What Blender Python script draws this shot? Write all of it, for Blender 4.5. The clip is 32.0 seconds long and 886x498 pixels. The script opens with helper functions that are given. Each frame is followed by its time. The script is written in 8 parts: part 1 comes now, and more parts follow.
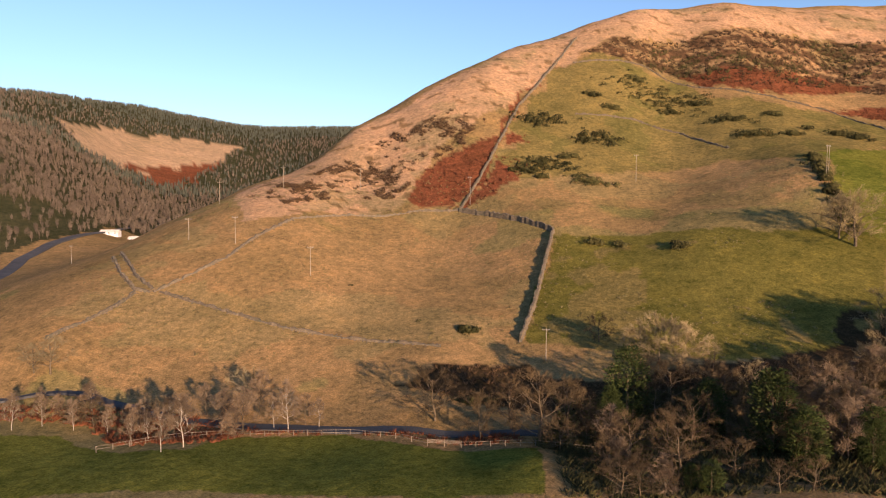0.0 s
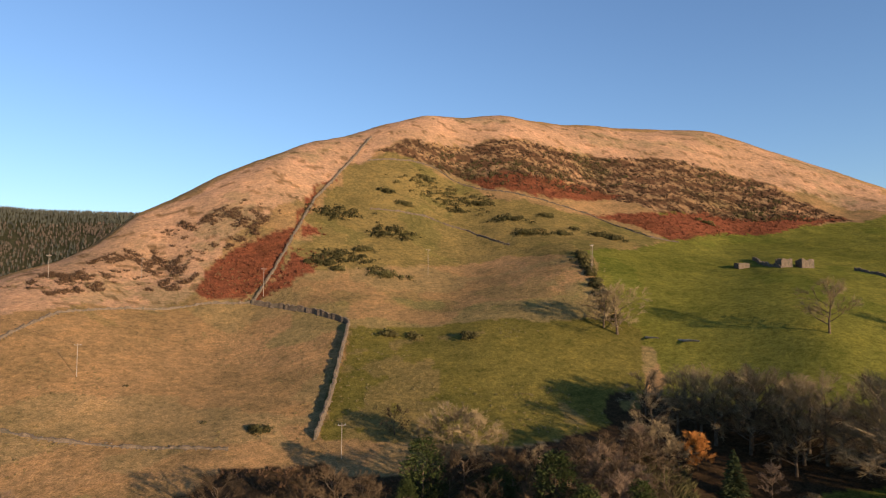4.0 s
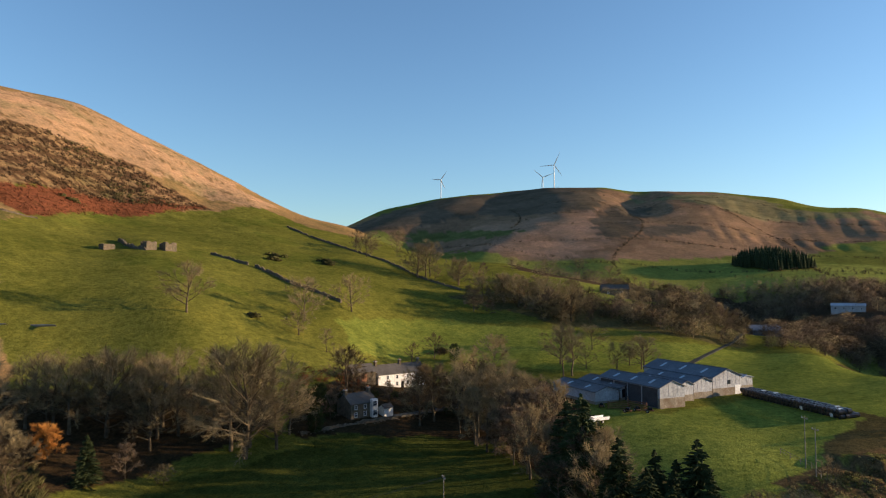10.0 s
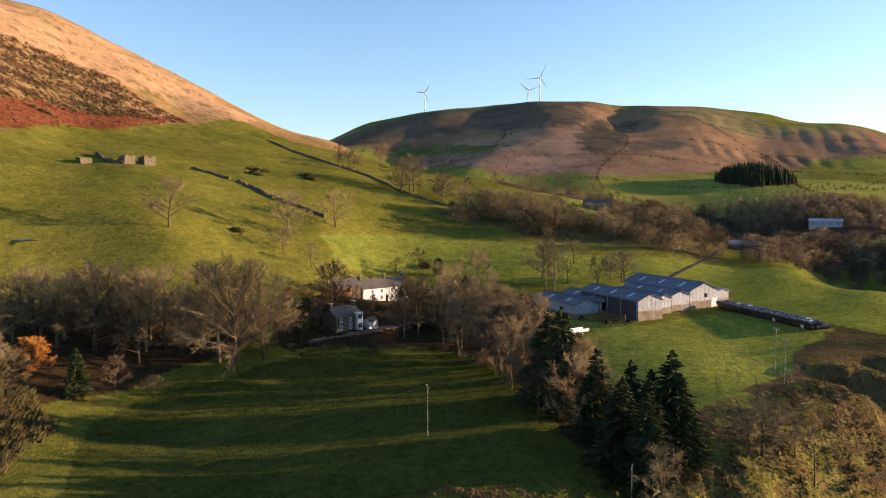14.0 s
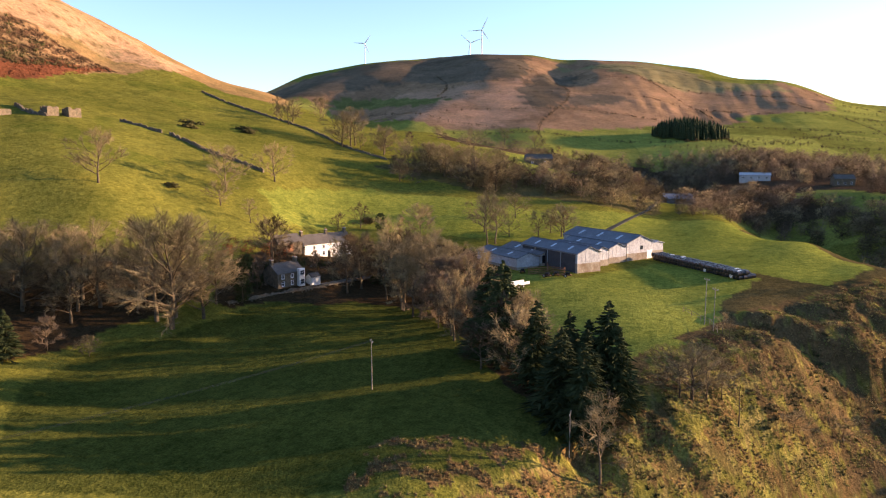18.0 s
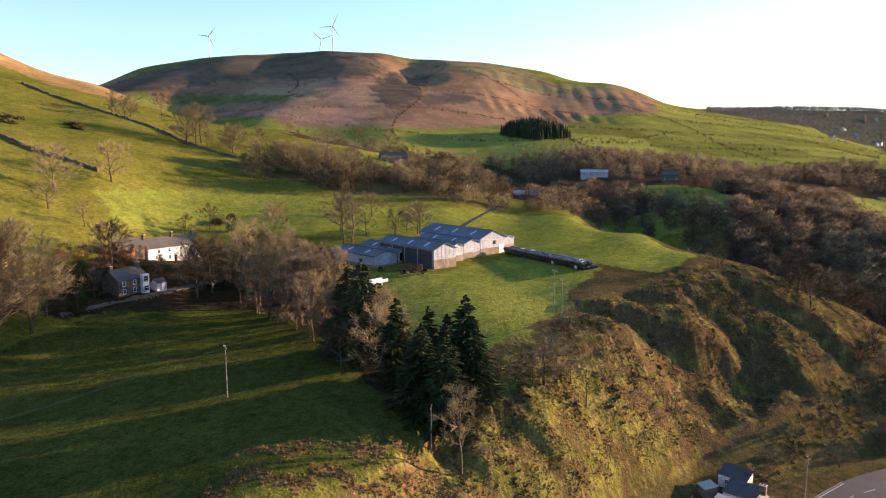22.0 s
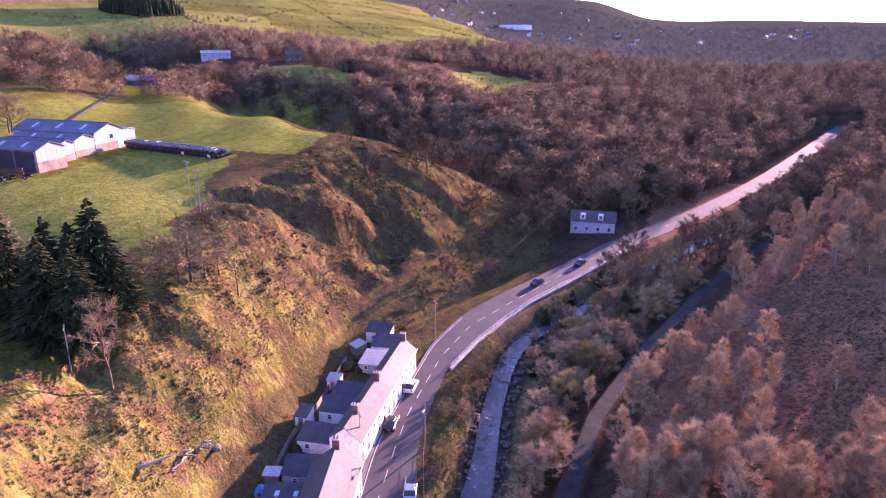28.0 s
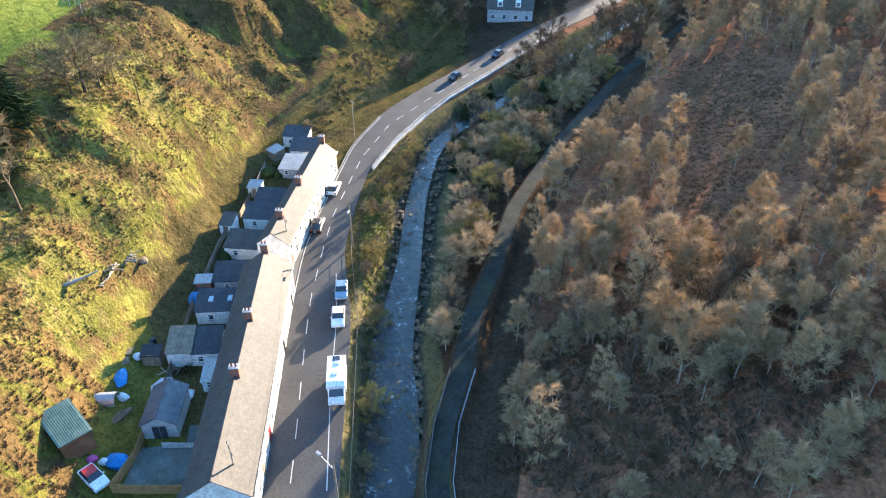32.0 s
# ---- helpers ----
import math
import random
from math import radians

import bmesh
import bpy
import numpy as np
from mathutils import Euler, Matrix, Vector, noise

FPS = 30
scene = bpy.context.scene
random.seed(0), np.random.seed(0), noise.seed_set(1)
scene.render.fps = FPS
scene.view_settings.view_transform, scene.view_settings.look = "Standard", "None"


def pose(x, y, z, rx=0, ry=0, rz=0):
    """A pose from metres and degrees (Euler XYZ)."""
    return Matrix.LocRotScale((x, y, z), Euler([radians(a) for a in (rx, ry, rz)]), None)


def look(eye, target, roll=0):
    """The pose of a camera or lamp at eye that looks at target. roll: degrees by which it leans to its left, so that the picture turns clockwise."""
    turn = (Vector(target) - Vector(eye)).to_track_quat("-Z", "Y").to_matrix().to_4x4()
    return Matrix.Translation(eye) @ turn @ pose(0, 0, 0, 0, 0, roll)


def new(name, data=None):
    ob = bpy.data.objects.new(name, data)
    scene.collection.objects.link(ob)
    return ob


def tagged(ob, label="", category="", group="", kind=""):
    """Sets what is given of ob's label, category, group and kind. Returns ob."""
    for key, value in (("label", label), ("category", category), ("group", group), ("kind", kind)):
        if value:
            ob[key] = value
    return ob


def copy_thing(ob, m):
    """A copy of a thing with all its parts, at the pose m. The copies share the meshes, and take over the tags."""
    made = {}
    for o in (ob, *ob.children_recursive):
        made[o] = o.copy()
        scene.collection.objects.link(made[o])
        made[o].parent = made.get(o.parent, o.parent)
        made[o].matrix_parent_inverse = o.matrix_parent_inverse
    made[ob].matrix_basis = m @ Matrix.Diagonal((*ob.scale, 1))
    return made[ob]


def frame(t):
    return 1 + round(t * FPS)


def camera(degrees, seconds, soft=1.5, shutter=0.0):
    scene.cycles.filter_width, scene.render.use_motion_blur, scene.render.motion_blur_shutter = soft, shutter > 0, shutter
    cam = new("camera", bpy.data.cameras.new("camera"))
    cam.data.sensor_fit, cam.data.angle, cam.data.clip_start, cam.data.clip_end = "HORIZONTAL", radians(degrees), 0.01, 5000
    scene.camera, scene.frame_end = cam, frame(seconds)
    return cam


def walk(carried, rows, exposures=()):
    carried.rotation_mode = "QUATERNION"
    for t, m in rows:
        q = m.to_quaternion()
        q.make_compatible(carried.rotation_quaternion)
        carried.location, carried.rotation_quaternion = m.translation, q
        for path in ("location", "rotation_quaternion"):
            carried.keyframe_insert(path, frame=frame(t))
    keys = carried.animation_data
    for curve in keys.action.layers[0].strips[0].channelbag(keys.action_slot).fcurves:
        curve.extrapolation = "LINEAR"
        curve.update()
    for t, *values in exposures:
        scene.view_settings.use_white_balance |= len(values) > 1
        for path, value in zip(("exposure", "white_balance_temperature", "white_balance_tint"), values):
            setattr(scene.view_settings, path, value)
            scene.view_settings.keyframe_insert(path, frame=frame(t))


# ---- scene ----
cam = camera(65.62, 32.0, 1.15)
EYE = (0.0, 0.0, 62.0)
PATH = [
    (0.0, 0.16, -3.27, -0.12),
    (0.5, 0.22, -1.63, -0.08),
    (1.0, 0.26, -0.05, -0.12),
    (1.5, 0.21, 1.49, -0.10),
    (2.0, -1.06, 2.98, -0.09),
    (2.5, -3.61, 4.36, -0.11),
    (3.0, -7.03, 4.49, -0.05),
    (3.5, -11.11, 4.46, -0.05),
    (4.0, -16.71, 4.44, -0.06),
    (4.5, -22.53, 4.40, -0.03),
    (6.5, -40.28, 4.24, 0.03),
    (7.0, -44.83, 4.18, -0.01),
    (7.5, -49.37, 4.14, -0.02),
    (8.0, -53.95, 4.08, 0.02),
    (8.5, -58.49, 3.92, 0.08),
    (9.0, -62.33, 3.62, 0.08),
    (9.5, -64.66, 3.24, 0.12),
    (10.0, -66.33, 2.87, 0.14),
    (10.5, -67.05, 2.36, 0.15),
    (11.0, -67.25, 1.67, 0.14),
    (11.5, -67.24, 0.97, 0.12),
    (12.0, -67.28, 0.16, 0.12),
    (12.5, -67.37, -0.92, 0.07),
    (13.0, -67.46, -2.00, 0.06),
    (13.5, -67.56, -3.10, 0.05),
    (14.0, -67.67, -4.20, 0.05),
    (14.5, -67.80, -5.25, 0.02),
    (16.5, -68.62, -7.93, -0.01),
    (17.0, -69.93, -7.94, -0.02),
    (17.5, -71.44, -7.95, 0.02),
    (18.0, -72.47, -7.97, 0.00),
    (18.5, -73.43, -7.98, -0.00),
    (19.0, -73.88, -7.99, 0.02),
    (19.5, -74.02, -8.00, 0.03),
    (20.0, -75.04, -8.02, 0.00),
    (20.5, -76.43, -8.04, 0.00),
    (21.0, -78.76, -8.08, -0.05),
    (21.5, -81.62, -8.08, -0.06),
    (22.0, -84.43, -8.12, -0.06),
    (22.5, -87.20, -8.13, -0.03),
    (23.0, -89.85, -8.14, -0.10),
    (23.5, -92.53, -8.16, -0.10),
    (24.0, -95.18, -8.19, -0.13),
    (24.5, -97.84, -8.22, -0.17),
    (25.0, -100.52, -8.26, -0.15),
    (25.5, -103.21, -8.31, -0.18),
    (27.5, -112.69, -15.41, -0.03),
    (28.0, -114.44, -17.67, -0.02),
    (28.5, -115.88, -19.95, -0.03),
    (29.0, -117.20, -22.20, -0.07),
    (29.5, -118.46, -24.46, -0.10),
    (30.0, -119.58, -26.65, -0.12),
    (30.5, -120.33, -28.68, -0.14),
    (31.0, -120.94, -30.64, -0.15),
    (31.5, -121.43, -32.52, -0.13),
    (32.0, -121.69, -34.34, -0.10),
]
EXPOSURES = [(0, 0.96, 6950, 26), (2, 0.66, 6950, 25), (4, 0.7, 6700, 21), (7, 0.82, 6600, 14), (9, 0.78, 6600, 11), (12, 1.0, 6950, 16), (14, 1.32, 7250, 22), (17, 1.68, 7300, 27), (19, 1.72, 7100, 27), (22, 1.7, 6950, 25), (25.5, 1.35, 6700, 24), (27.5, 2.38, 6150, 80), (28.5, 2.5, 6050, 86),
             (29.6, 2.45, 6050, 52), (30.3, 2.45, 6000, 14), (31, 2.7, 5900, 8), (32, 2.78, 5850, 6)]
walk(cam, [(t, pose(*EYE, 90 + p, r, y)) for t, y, p, r in PATH], EXPOSURES)

# ---- daylight: a low winter sun ----
SUN_AZ, SUN_EL = 150.0, 8.8
world = bpy.data.worlds.new("sky")
scene.world = world
world.use_nodes = True
wn = world.node_tree
sky = wn.nodes.new("ShaderNodeTexSky")
sky.sky_type = "NISHITA"
sky.sun_disc = False
sky.sun_elevation, sky.sun_rotation = radians(SUN_EL), radians(SUN_AZ)
sky.air_density, sky.dust_density, sky.ozone_density = 1.0, 0.25, 3.4
wn.nodes["Background"].inputs["Strength"].default_value = 0.145
wn.links.new(sky.outputs[0], wn.nodes["Background"].inputs["Color"])
sun_data = bpy.data.lights.new("sun", "SUN")
sun_data.energy, sun_data.angle, sun_data.color = 5.0, radians(0.53), (1.0, 0.76, 0.52)
sun = new("sun", sun_data)
sa, se = radians(SUN_AZ), radians(SUN_EL)
sun_way = Vector((math.sin(sa) * math.cos(se), math.cos(sa) * math.cos(se), math.sin(se)))
sun.matrix_world = look(sun_way * 500, (0, 0, 0))

# ---- materials ----
def shader(name, rough=0.8, metal=0.0, spec=0.3):
    m = bpy.data.materials.new(name)
    m.use_nodes = True
    b = m.node_tree.nodes["Principled BSDF"]
    b.inputs["Roughness"].default_value = rough
    b.inputs["Metallic"].default_value = metal
    b.inputs["Specular IOR Level"].default_value = spec
    return m, m.node_tree, b


def noise_node(nt, scale, detail=4, rough=0.55, vec=None):
    n = nt.nodes.new("ShaderNodeTexNoise")
    n.inputs["Scale"].default_value, n.inputs["Detail"].default_value, n.inputs["Roughness"].default_value = scale, detail, rough
    if vec is None:
        vec = nt.nodes.new("ShaderNodeTexCoord").outputs["Object"]
    nt.links.new(vec, n.inputs["Vector"])
    return n


def ramp_node(nt, fac, stops):
    r = nt.nodes.new("ShaderNodeValToRGB")
    e = r.color_ramp.elements
    while len(e) < len(stops):
        e.new(0.5)
    for k, (p, c) in zip(e, stops):
        k.position, k.color = p, (*c, 1)
    nt.links.new(fac, r.inputs[0])
    return r


def mix_node(nt, a, b, fac, kind="MIX"):
    m = nt.nodes.new("ShaderNodeMix")
    m.data_type, m.blend_type = "RGBA", kind
    for socket, value in ((m.inputs[6], a), (m.inputs[7], b), (m.inputs[0], fac)):
        if isinstance(value, bpy.types.NodeSocket):
            nt.links.new(value, socket)
        else:
            socket.default_value = (*value, 1) if isinstance(value, tuple) else value
    return m.outputs[2]


def bump_node(nt, b, height, strength, distance):
    n = nt.nodes.new("ShaderNodeBump")
    n.inputs["Strength"].default_value, n.inputs["Distance"].default_value = strength, distance
    nt.links.new(height, n.inputs["Height"])
    nt.links.new(n.outputs[0], b.inputs["Normal"])


def surface(name, low, high, scale, rough=0.8, metal=0.0, spec=0.3, bump=0.0, stain=None, own=0.0, fine=None):
    """A surface that varies between two colours at two scales; own: how much whole objects differ from each other."""
    m, nt, b = shader(name, rough, metal, spec)
    n1 = noise_node(nt, scale, 5)
    n2 = noise_node(nt, fine or scale * 7, 3)
    c = ramp_node(nt, n1.outputs[0], [(0.3, low), (0.7, high)]).outputs[0]
    grain = ramp_node(nt, n2.outputs[0], [(0.3, (0.72, 0.72, 0.72)), (0.7, (1.2, 1.2, 1.2))]).outputs[0]
    c = mix_node(nt, c, grain, 1.0, "MULTIPLY")
    if stain:
        n3 = noise_node(nt, scale * 0.35, 6, 0.7)
        mask = ramp_node(nt, n3.outputs[0], [(0.52, (0, 0, 0)), (0.66, (1, 1, 1))]).outputs[0]
        c = mix_node(nt, c, stain, mask)
    if own:
        info = nt.nodes.new("ShaderNodeObjectInfo")
        tone = ramp_node(nt, info.outputs["Random"], [(0, (1 - own,) * 3), (1, (1 + own, 1 + own * 0.8, 1 + own * 0.55))]).outputs[0]
        c = mix_node(nt, c, tone, 1.0, "MULTIPLY")
    nt.links.new(c, b.inputs["Base Color"])
    if bump:
        bump_node(nt, b, n2.outputs[0], bump, 0.05)
    return m


# ground: each place's colour, some with light, shade or haze in it, is on the sheet, broken up by grass and soil at
# several scales
GROUND, nt, b = shader("turf", 1.0, 0, 0.0)
attr = nt.nodes.new("ShaderNodeVertexColor")
attr.layer_name = "cover"
n_big, n_mid, n_small, n_fine = noise_node(nt, 0.02, 6, 0.6), noise_node(nt, 0.16, 6, 0.65), noise_node(nt, 0.62, 5, 0.65), noise_node(nt, 2.6, 4, 0.65)
c = mix_node(nt, attr.outputs[0], ramp_node(nt, n_big.outputs[0], [(0.3, (0.78, 0.80, 0.72)), (0.7, (1.22, 1.15, 1.1))]).outputs[0], 1.0, "MULTIPLY")
n_hill = noise_node(nt, 0.055, 6, 0.65)
c = mix_node(nt, c, ramp_node(nt, n_hill.outputs[0], [(0.34, (0.66, 0.7, 0.68)), (0.5, (1, 1, 1)), (0.66, (1.32, 1.24, 1.16))]).outputs[0], 0.35, "MULTIPLY")
c = mix_node(nt, c, ramp_node(nt, n_mid.outputs[0], [(0.28, (0.7, 0.76, 0.74)), (0.5, (1, 1, 1)), (0.72, (1.3, 1.2, 1.08))]).outputs[0], 0.75, "MULTIPLY")
c = mix_node(nt, c, ramp_node(nt, n_small.outputs[0], [(0.32, (0.66, 0.7, 0.66)), (0.5, (1, 1, 1)), (0.68, (1.3, 1.26, 1.2))]).outputs[0], 1.0, "MULTIPLY")
c = mix_node(nt, c, ramp_node(nt, n_fine.outputs[0], [(0.32, (0.5, 0.55, 0.5)), (0.68, (1.45, 1.42, 1.35))]).outputs[0], 0.85, "MULTIPLY")
nt.links.new(c, b.inputs["Base Color"])
bump_node(nt, b, mix_node(nt, n_mid.outputs[0], mix_node(nt, n_small.outputs[0], n_fine.outputs[0], 0.4), 0.6), 0.95, 0.75)
# ---- the lie of the land: breaklines fitted to the camera's view, as (east, ahead, height) in metres ----
FLANK_CREST = [(-135, 234, 40), (-112, 278, 56.4), (-91, 317, 72.1), (-48, 367, 105.2), (-15, 400, 130.7), (7, 418, 144.4), (25, 429, 154.2), (43, 443, 164.3),
    (64, 456, 173.3), (90, 461, 182.2), (134, 482, 199.5), (199, 491, 206.5), (271, 490, 201.8), (347, 514, 212.7), (394, 504, 212.1), (415, 477, 196.3),
    (430, 447, 179.7), (445, 418, 163), (458, 387, 145.8), (470, 357, 128.2), (495, 339, 117.7), (545, 335, 113.5)]
HILL_BACK = [(-142, 352, 44), (-106, 427, 55), (-45, 518, 90), (54, 618, 130), (197, 734, 195), (359, 770, 215), (554, 709, 215), (622, 580, 150),
    (705, 475, 110), (795, 423, 105)]
HILL_FACE = [(65, 405, 147.8), (38, 358, 116.3), (21, 309, 88.9), (6, 272, 61.9), (-55, 249, 58.5), (37, 235, 54.6), (-33, 318, 82.1), (102, 314, 88.6),
    (77, 251, 62), (133, 409, 147.9), (228, 411, 148.3), (334, 398, 148.1), (380, 355, 125.8), (159, 312, 97.6), (140, 265, 82.7), (120, 205, 55.5),
    (256, 307, 94.2), (320, 272, 92.8), (226, 241, 79), (251, 214, 72.5), (163, 160, 51.3), (78, 214, 53.2), (344, 241, 87), (238, 147, 52.4),
    (197, 154, 49.8)]
HILL_FOOT = [(19, 171, 28.8), (-2, 168, 28.8), (-43, 180, 31.6), (-85, 198, 38.4), (-96, 164, 30.7), (-94, 144, 21.2), (-77, 146, 21.5), (-61, 137, 19.8),
    (-43, 133, 19.2), (-18, 131, 19.1), (1, 130, 18.8), (22, 126, 19.9), (62, 169, 33.5), (95, 165, 35.3), (122, 146, 33.3), (82, 126, 26.8),
    (-116, 138, 22), (-177, 177, 30)]
FIELD = [(-83, 125, 20.1), (-45, 114, 21.2), (-5, 120, 20), (-16, 99, 21.6), (-56, 97, 21.2), (15, 109, 22), (104, 108, 21.7), (86, 91, 20.9),
    (63, 67, 21.8), (102, 43, 21.8), (74, 27, 21.9), (137, 92, 24.1), (161, 59, 23.6), (126, 20, 22.6), (111, 11, 21.9), (95, 9, 19.3),
    (36, 99, 20.6), (40, 69, 23), (163, 92, 27.3), (190, 99, 28.5), (187, 54, 26.2), (221, 117, 34.8)]
FARM_FIELD = [(186, 38, 27.5), (187, 21, 28.2), (222, 0, 28.6), (194, -25, 29.3), (330, -1, 32.3), (317, -28, 32.9), (263, -51, 30.7), (226, -59, 29.7),
    (204, -65, 29.7), (152, -10, 26.2), (139, -12, 25.9), (160, 3, 26.8), (148, -27, 26), (254, 18, 30.3), (272, -9, 31.3), (253, -31, 31),
    (238, 77, 32.2), (295, 52, 37.9), (310, 113, 50.5), (198, -31, 29.4), (210, -45, 29.7), (178, -28, 28.2), (229, -20, 30.2)]
BANK = [(54, 10, 3), (91, 16, 21), (73, 11, 11.7), (62, 6, 1.5), (70, 3, 1), (94, 4, 17), (138, 7, 25.5), (76, -1, 1),
    (99, -1, 16.2), (142, -1, 26), (98, -5, 12.7), (84, -5, 0.9), (120, -14, 17.8), (114, -9, 18.5), (91, -12, 0.8), (108, -19, 4.2),
    (154, -28, 25.4), (113, -26, 0.8), (147, -39, 12.8), (133, -30, 10.5), (126, -37, 0.6), (140, -62, 0.5), (202, -73.3, 27.2), (202.8, -82.7, 23),
    (202.2, -91.7, 18.9), (202.1, -101.1, 14), (200, -112, 6), (161, -42, 23.7), (153, -38, 18.5), (166, -57, 13.2), (154, -61, 8.1), (174, -79, 10.5), (179, -93, 4.1)]
GARDENS = [(58, -8, 0.1), (66, -11, 0.1), (74, -15, 0.1), (82, -18, 0.1), (90, -23, 0.1), (100, -30, 0.1), (110, -38, 0.1), (118, -44, 0.1),
    (54, 1, 0.6), (60, -1, 0.5), (68, -5, 0.5), (76, -8, 0.5), (84, -12, 0.5), (94, -18, 0.5), (104, -26, 0.5), (114, -34, 0.5),
    (121, -38, 0.6), (57, 6, 1.6), (64, 5, 1.7), (72, 1, 1.4), (80, -4, 1.4), (88, -8, 1.5)]
RAVINE = [(355, -63, 10), (298, -85, 6), (260, -105, 3), (265, -141, 1.5), (400, -14, 34), (460, 0, 22), (467, 49, 30), (342, -111, 20),
    (336, -178, 16), (457, -56, 34), (417, -104, 34)]
MID_VALLEY = [(471, 220, 82), (480, 156, 73.5), (484, 79, 56), (448, 38, 49.4), (585, 260, 70), (577, 165, 50), (594, 84, 48), (526, -62, 48.1),
    (485, -123, 41), (464, -187, 34), (670, -118, 54.9), (666, -216, 47.3), (494, -263, 20.9), (394, -308, 13.9), (795, -423, 46.3), (709, -554, 27.4),
    (468, -520, 13.1)]
TURBINE_HILL = [(1393, 865, 195.2), (1434, 837, 218.1), (1472, 810, 239.5), (1519, 763, 255.9), (1566, 710, 271.6), (1622, 631, 286.5), (1674, 544, 297.5), (1719, 463, 305.2),
    (1751, 318, 302.9), (1759, 193, 287.6), (1759, 66, 277.9), (1738, -87, 250.9), (1696, -222, 219.8), (1666, -285, 201.3), (1621, -356, 165.6), (1960, 520, 304), (2000, 200, 290),
    (1960, -100, 245), (799, 291, 97.6), (748, 132, 79.2), (850, -19, 86), (893, -110, 84), (997, 465, 123), (1427, 464, 240), (1483, 225, 237), (1497, -90, 205),
    (1249, -44, 147), (1241, -152, 134), (2250, 478, 290), (2085, 972, 240), (2192, -192, 180)]
FAR_RIM = [(1552, -387, 151.5), (1410, -513, 111.8), (961, -276, 76), (2860, -907, 216.6), (2796, -1339, 213.6), (2771, -1600, 195), (2733, -2022, 181.9), (3028, -2614, 107.4),
    (2896, -3042, 110.4), (2423, -3552, 99.5), (1817, -3897, 99.5), (1589, -845, 71.4), (1576, -1231, 55), (1286, -1532, 48), (4530, 799, 200), (3984, 2300, 200),
    (2250, 2681, 190), (1026, 2819, 190), (4530, -799, 150), (781, -4432, 150)]
FOREST_HILL = [(-261, 403, 42), (-216, 484, 40), (-354, 545, 102.9), (-447, 688, 148.2), (-708, 1090, 245), (-620, 1142, 243), (-346, 777, 85.7), (-447, 1005, 162.1),
    (-563, 1282, 249), (-477, 1369, 238), (-250, 968, 112.7), (-376, 1452, 231), (-296, 1470, 233), (-198, 1487, 235), (-150, 602, 40), (0, 1500, 227.6),
    (-309, 368, 42), (-636, 636, 150), (-1061, 1061, 240), (-855, 2349, 230)]
VALLEY_FLOOR = [(45, -15, 0), (10, -17, -1), (10, 28, 8), (30, 0, 2), (-69, 40, 12), (-130, 75, 16), (-26, -31, 8), (53, -37, -1),
    (97, -82, -1), (162, -141, 0.5), (177, -183, 0), (201, -236, 1), (240, -307, 2), (127, -127, 0)]
RIGHT_SLOPE = [(30, -47, 9), (24, -68, 20), (61, -94, 8), (51, -114, 16), (91, -146, 13), (130, -225, 16), (62, -190, 20), (83, -391, 32),
    (210, -364, 16), (391, -580, 20), (0, -150, 28), (-86, -235, 50), (-153, -129, 60), (-197, -35, 40), (-345, 61, 60), (-433, 250, 90),
    (-564, -205, 140), (-274, -752, 160), (-1915, -1607, 200), (-2349, 855, 220), (-964, 1149, 200)]
LAND = [FLANK_CREST, HILL_BACK, HILL_FACE, HILL_FOOT, FIELD, FARM_FIELD, BANK, GARDENS, RAVINE, MID_VALLEY, TURBINE_HILL, FAR_RIM, FOREST_HILL, VALLEY_FLOOR, RIGHT_SLOPE]
ROAD = [(-14, 24, 0), (14, 6, 0), (46.5, -11), (58.8, -17.2), (70, -23.1), (81.2, -28.4), (87.2, -31.5), (95.8, -37.4), (109.1, -47.5), (119.5, -58.5),
        (128, -71), (134.5, -83), (142.4, -97.7), (158.7, -130.7), (176, -178, 0.3), (203, -237, 0.6), (240, -309, 1.5), (300, -420, 3)]
ROAD = [(*q, 0)[:3] for q in ROAD]
RIVER = [(-40, 18, -2.6), (0, 1, -2.6), (30, -13.5, -2.8), (43, -20, -2.8), (53.3, -26, -2.8), (63.7, -31.2, -2.8), (79.4, -42.6, -2.8), (98, -55, -2.8), (114.5, -69, -2.8), (122, -83, -2.7), (132, -108, -2.6),
         (147, -140, -2.5), (165, -184, -2.3), (190, -243, -2), (226, -314, -1.5), (284, -420, 0)]
TRACK = [(0, -5, .6), (28, -18, .6), (39.2, -23.6, .6), (45.8, -28.6, .6), (52, -35, .7), (60, -42, .9), (66, -49, 1), (80, -64, 1.2), (95, -86, 1.6), (116, -123, 2.2), (131, -157, 3), (150, -200, 4), (176, -256, 6)]


def smooth(a, b, v):
    s = np.clip((v - a) / (b - a), 0, 1)
    return s * s * (3 - 2 * s)


def near_line(line, x, y):
    """Distance to a line of (x, y, z) points, and the height on it there."""
    best, level = np.full(np.shape(x), 1e9), np.zeros(np.shape(x))
    for (ax, ay, az), (bx, by, bz) in zip(line, line[1:]):
        s = np.clip(((x - ax) * (bx - ax) + (y - ay) * (by - ay)) / ((bx - ax) ** 2 + (by - ay) ** 2), 0, 1)
        d = np.hypot(x - ax - s * (bx - ax), y - ay - s * (by - ay))
        level = np.where(d < best, az + s * (bz - az), level)
        best = np.minimum(best, d)
    return best, level


def fold(x, y):
    r = np.maximum(np.hypot(x, y), 1e-6)
    k = np.log1p(r / 40) / r
    return x * k, y * k


def plate(d2):
    return 0.5 * d2 * np.log(d2 + 1e-12)


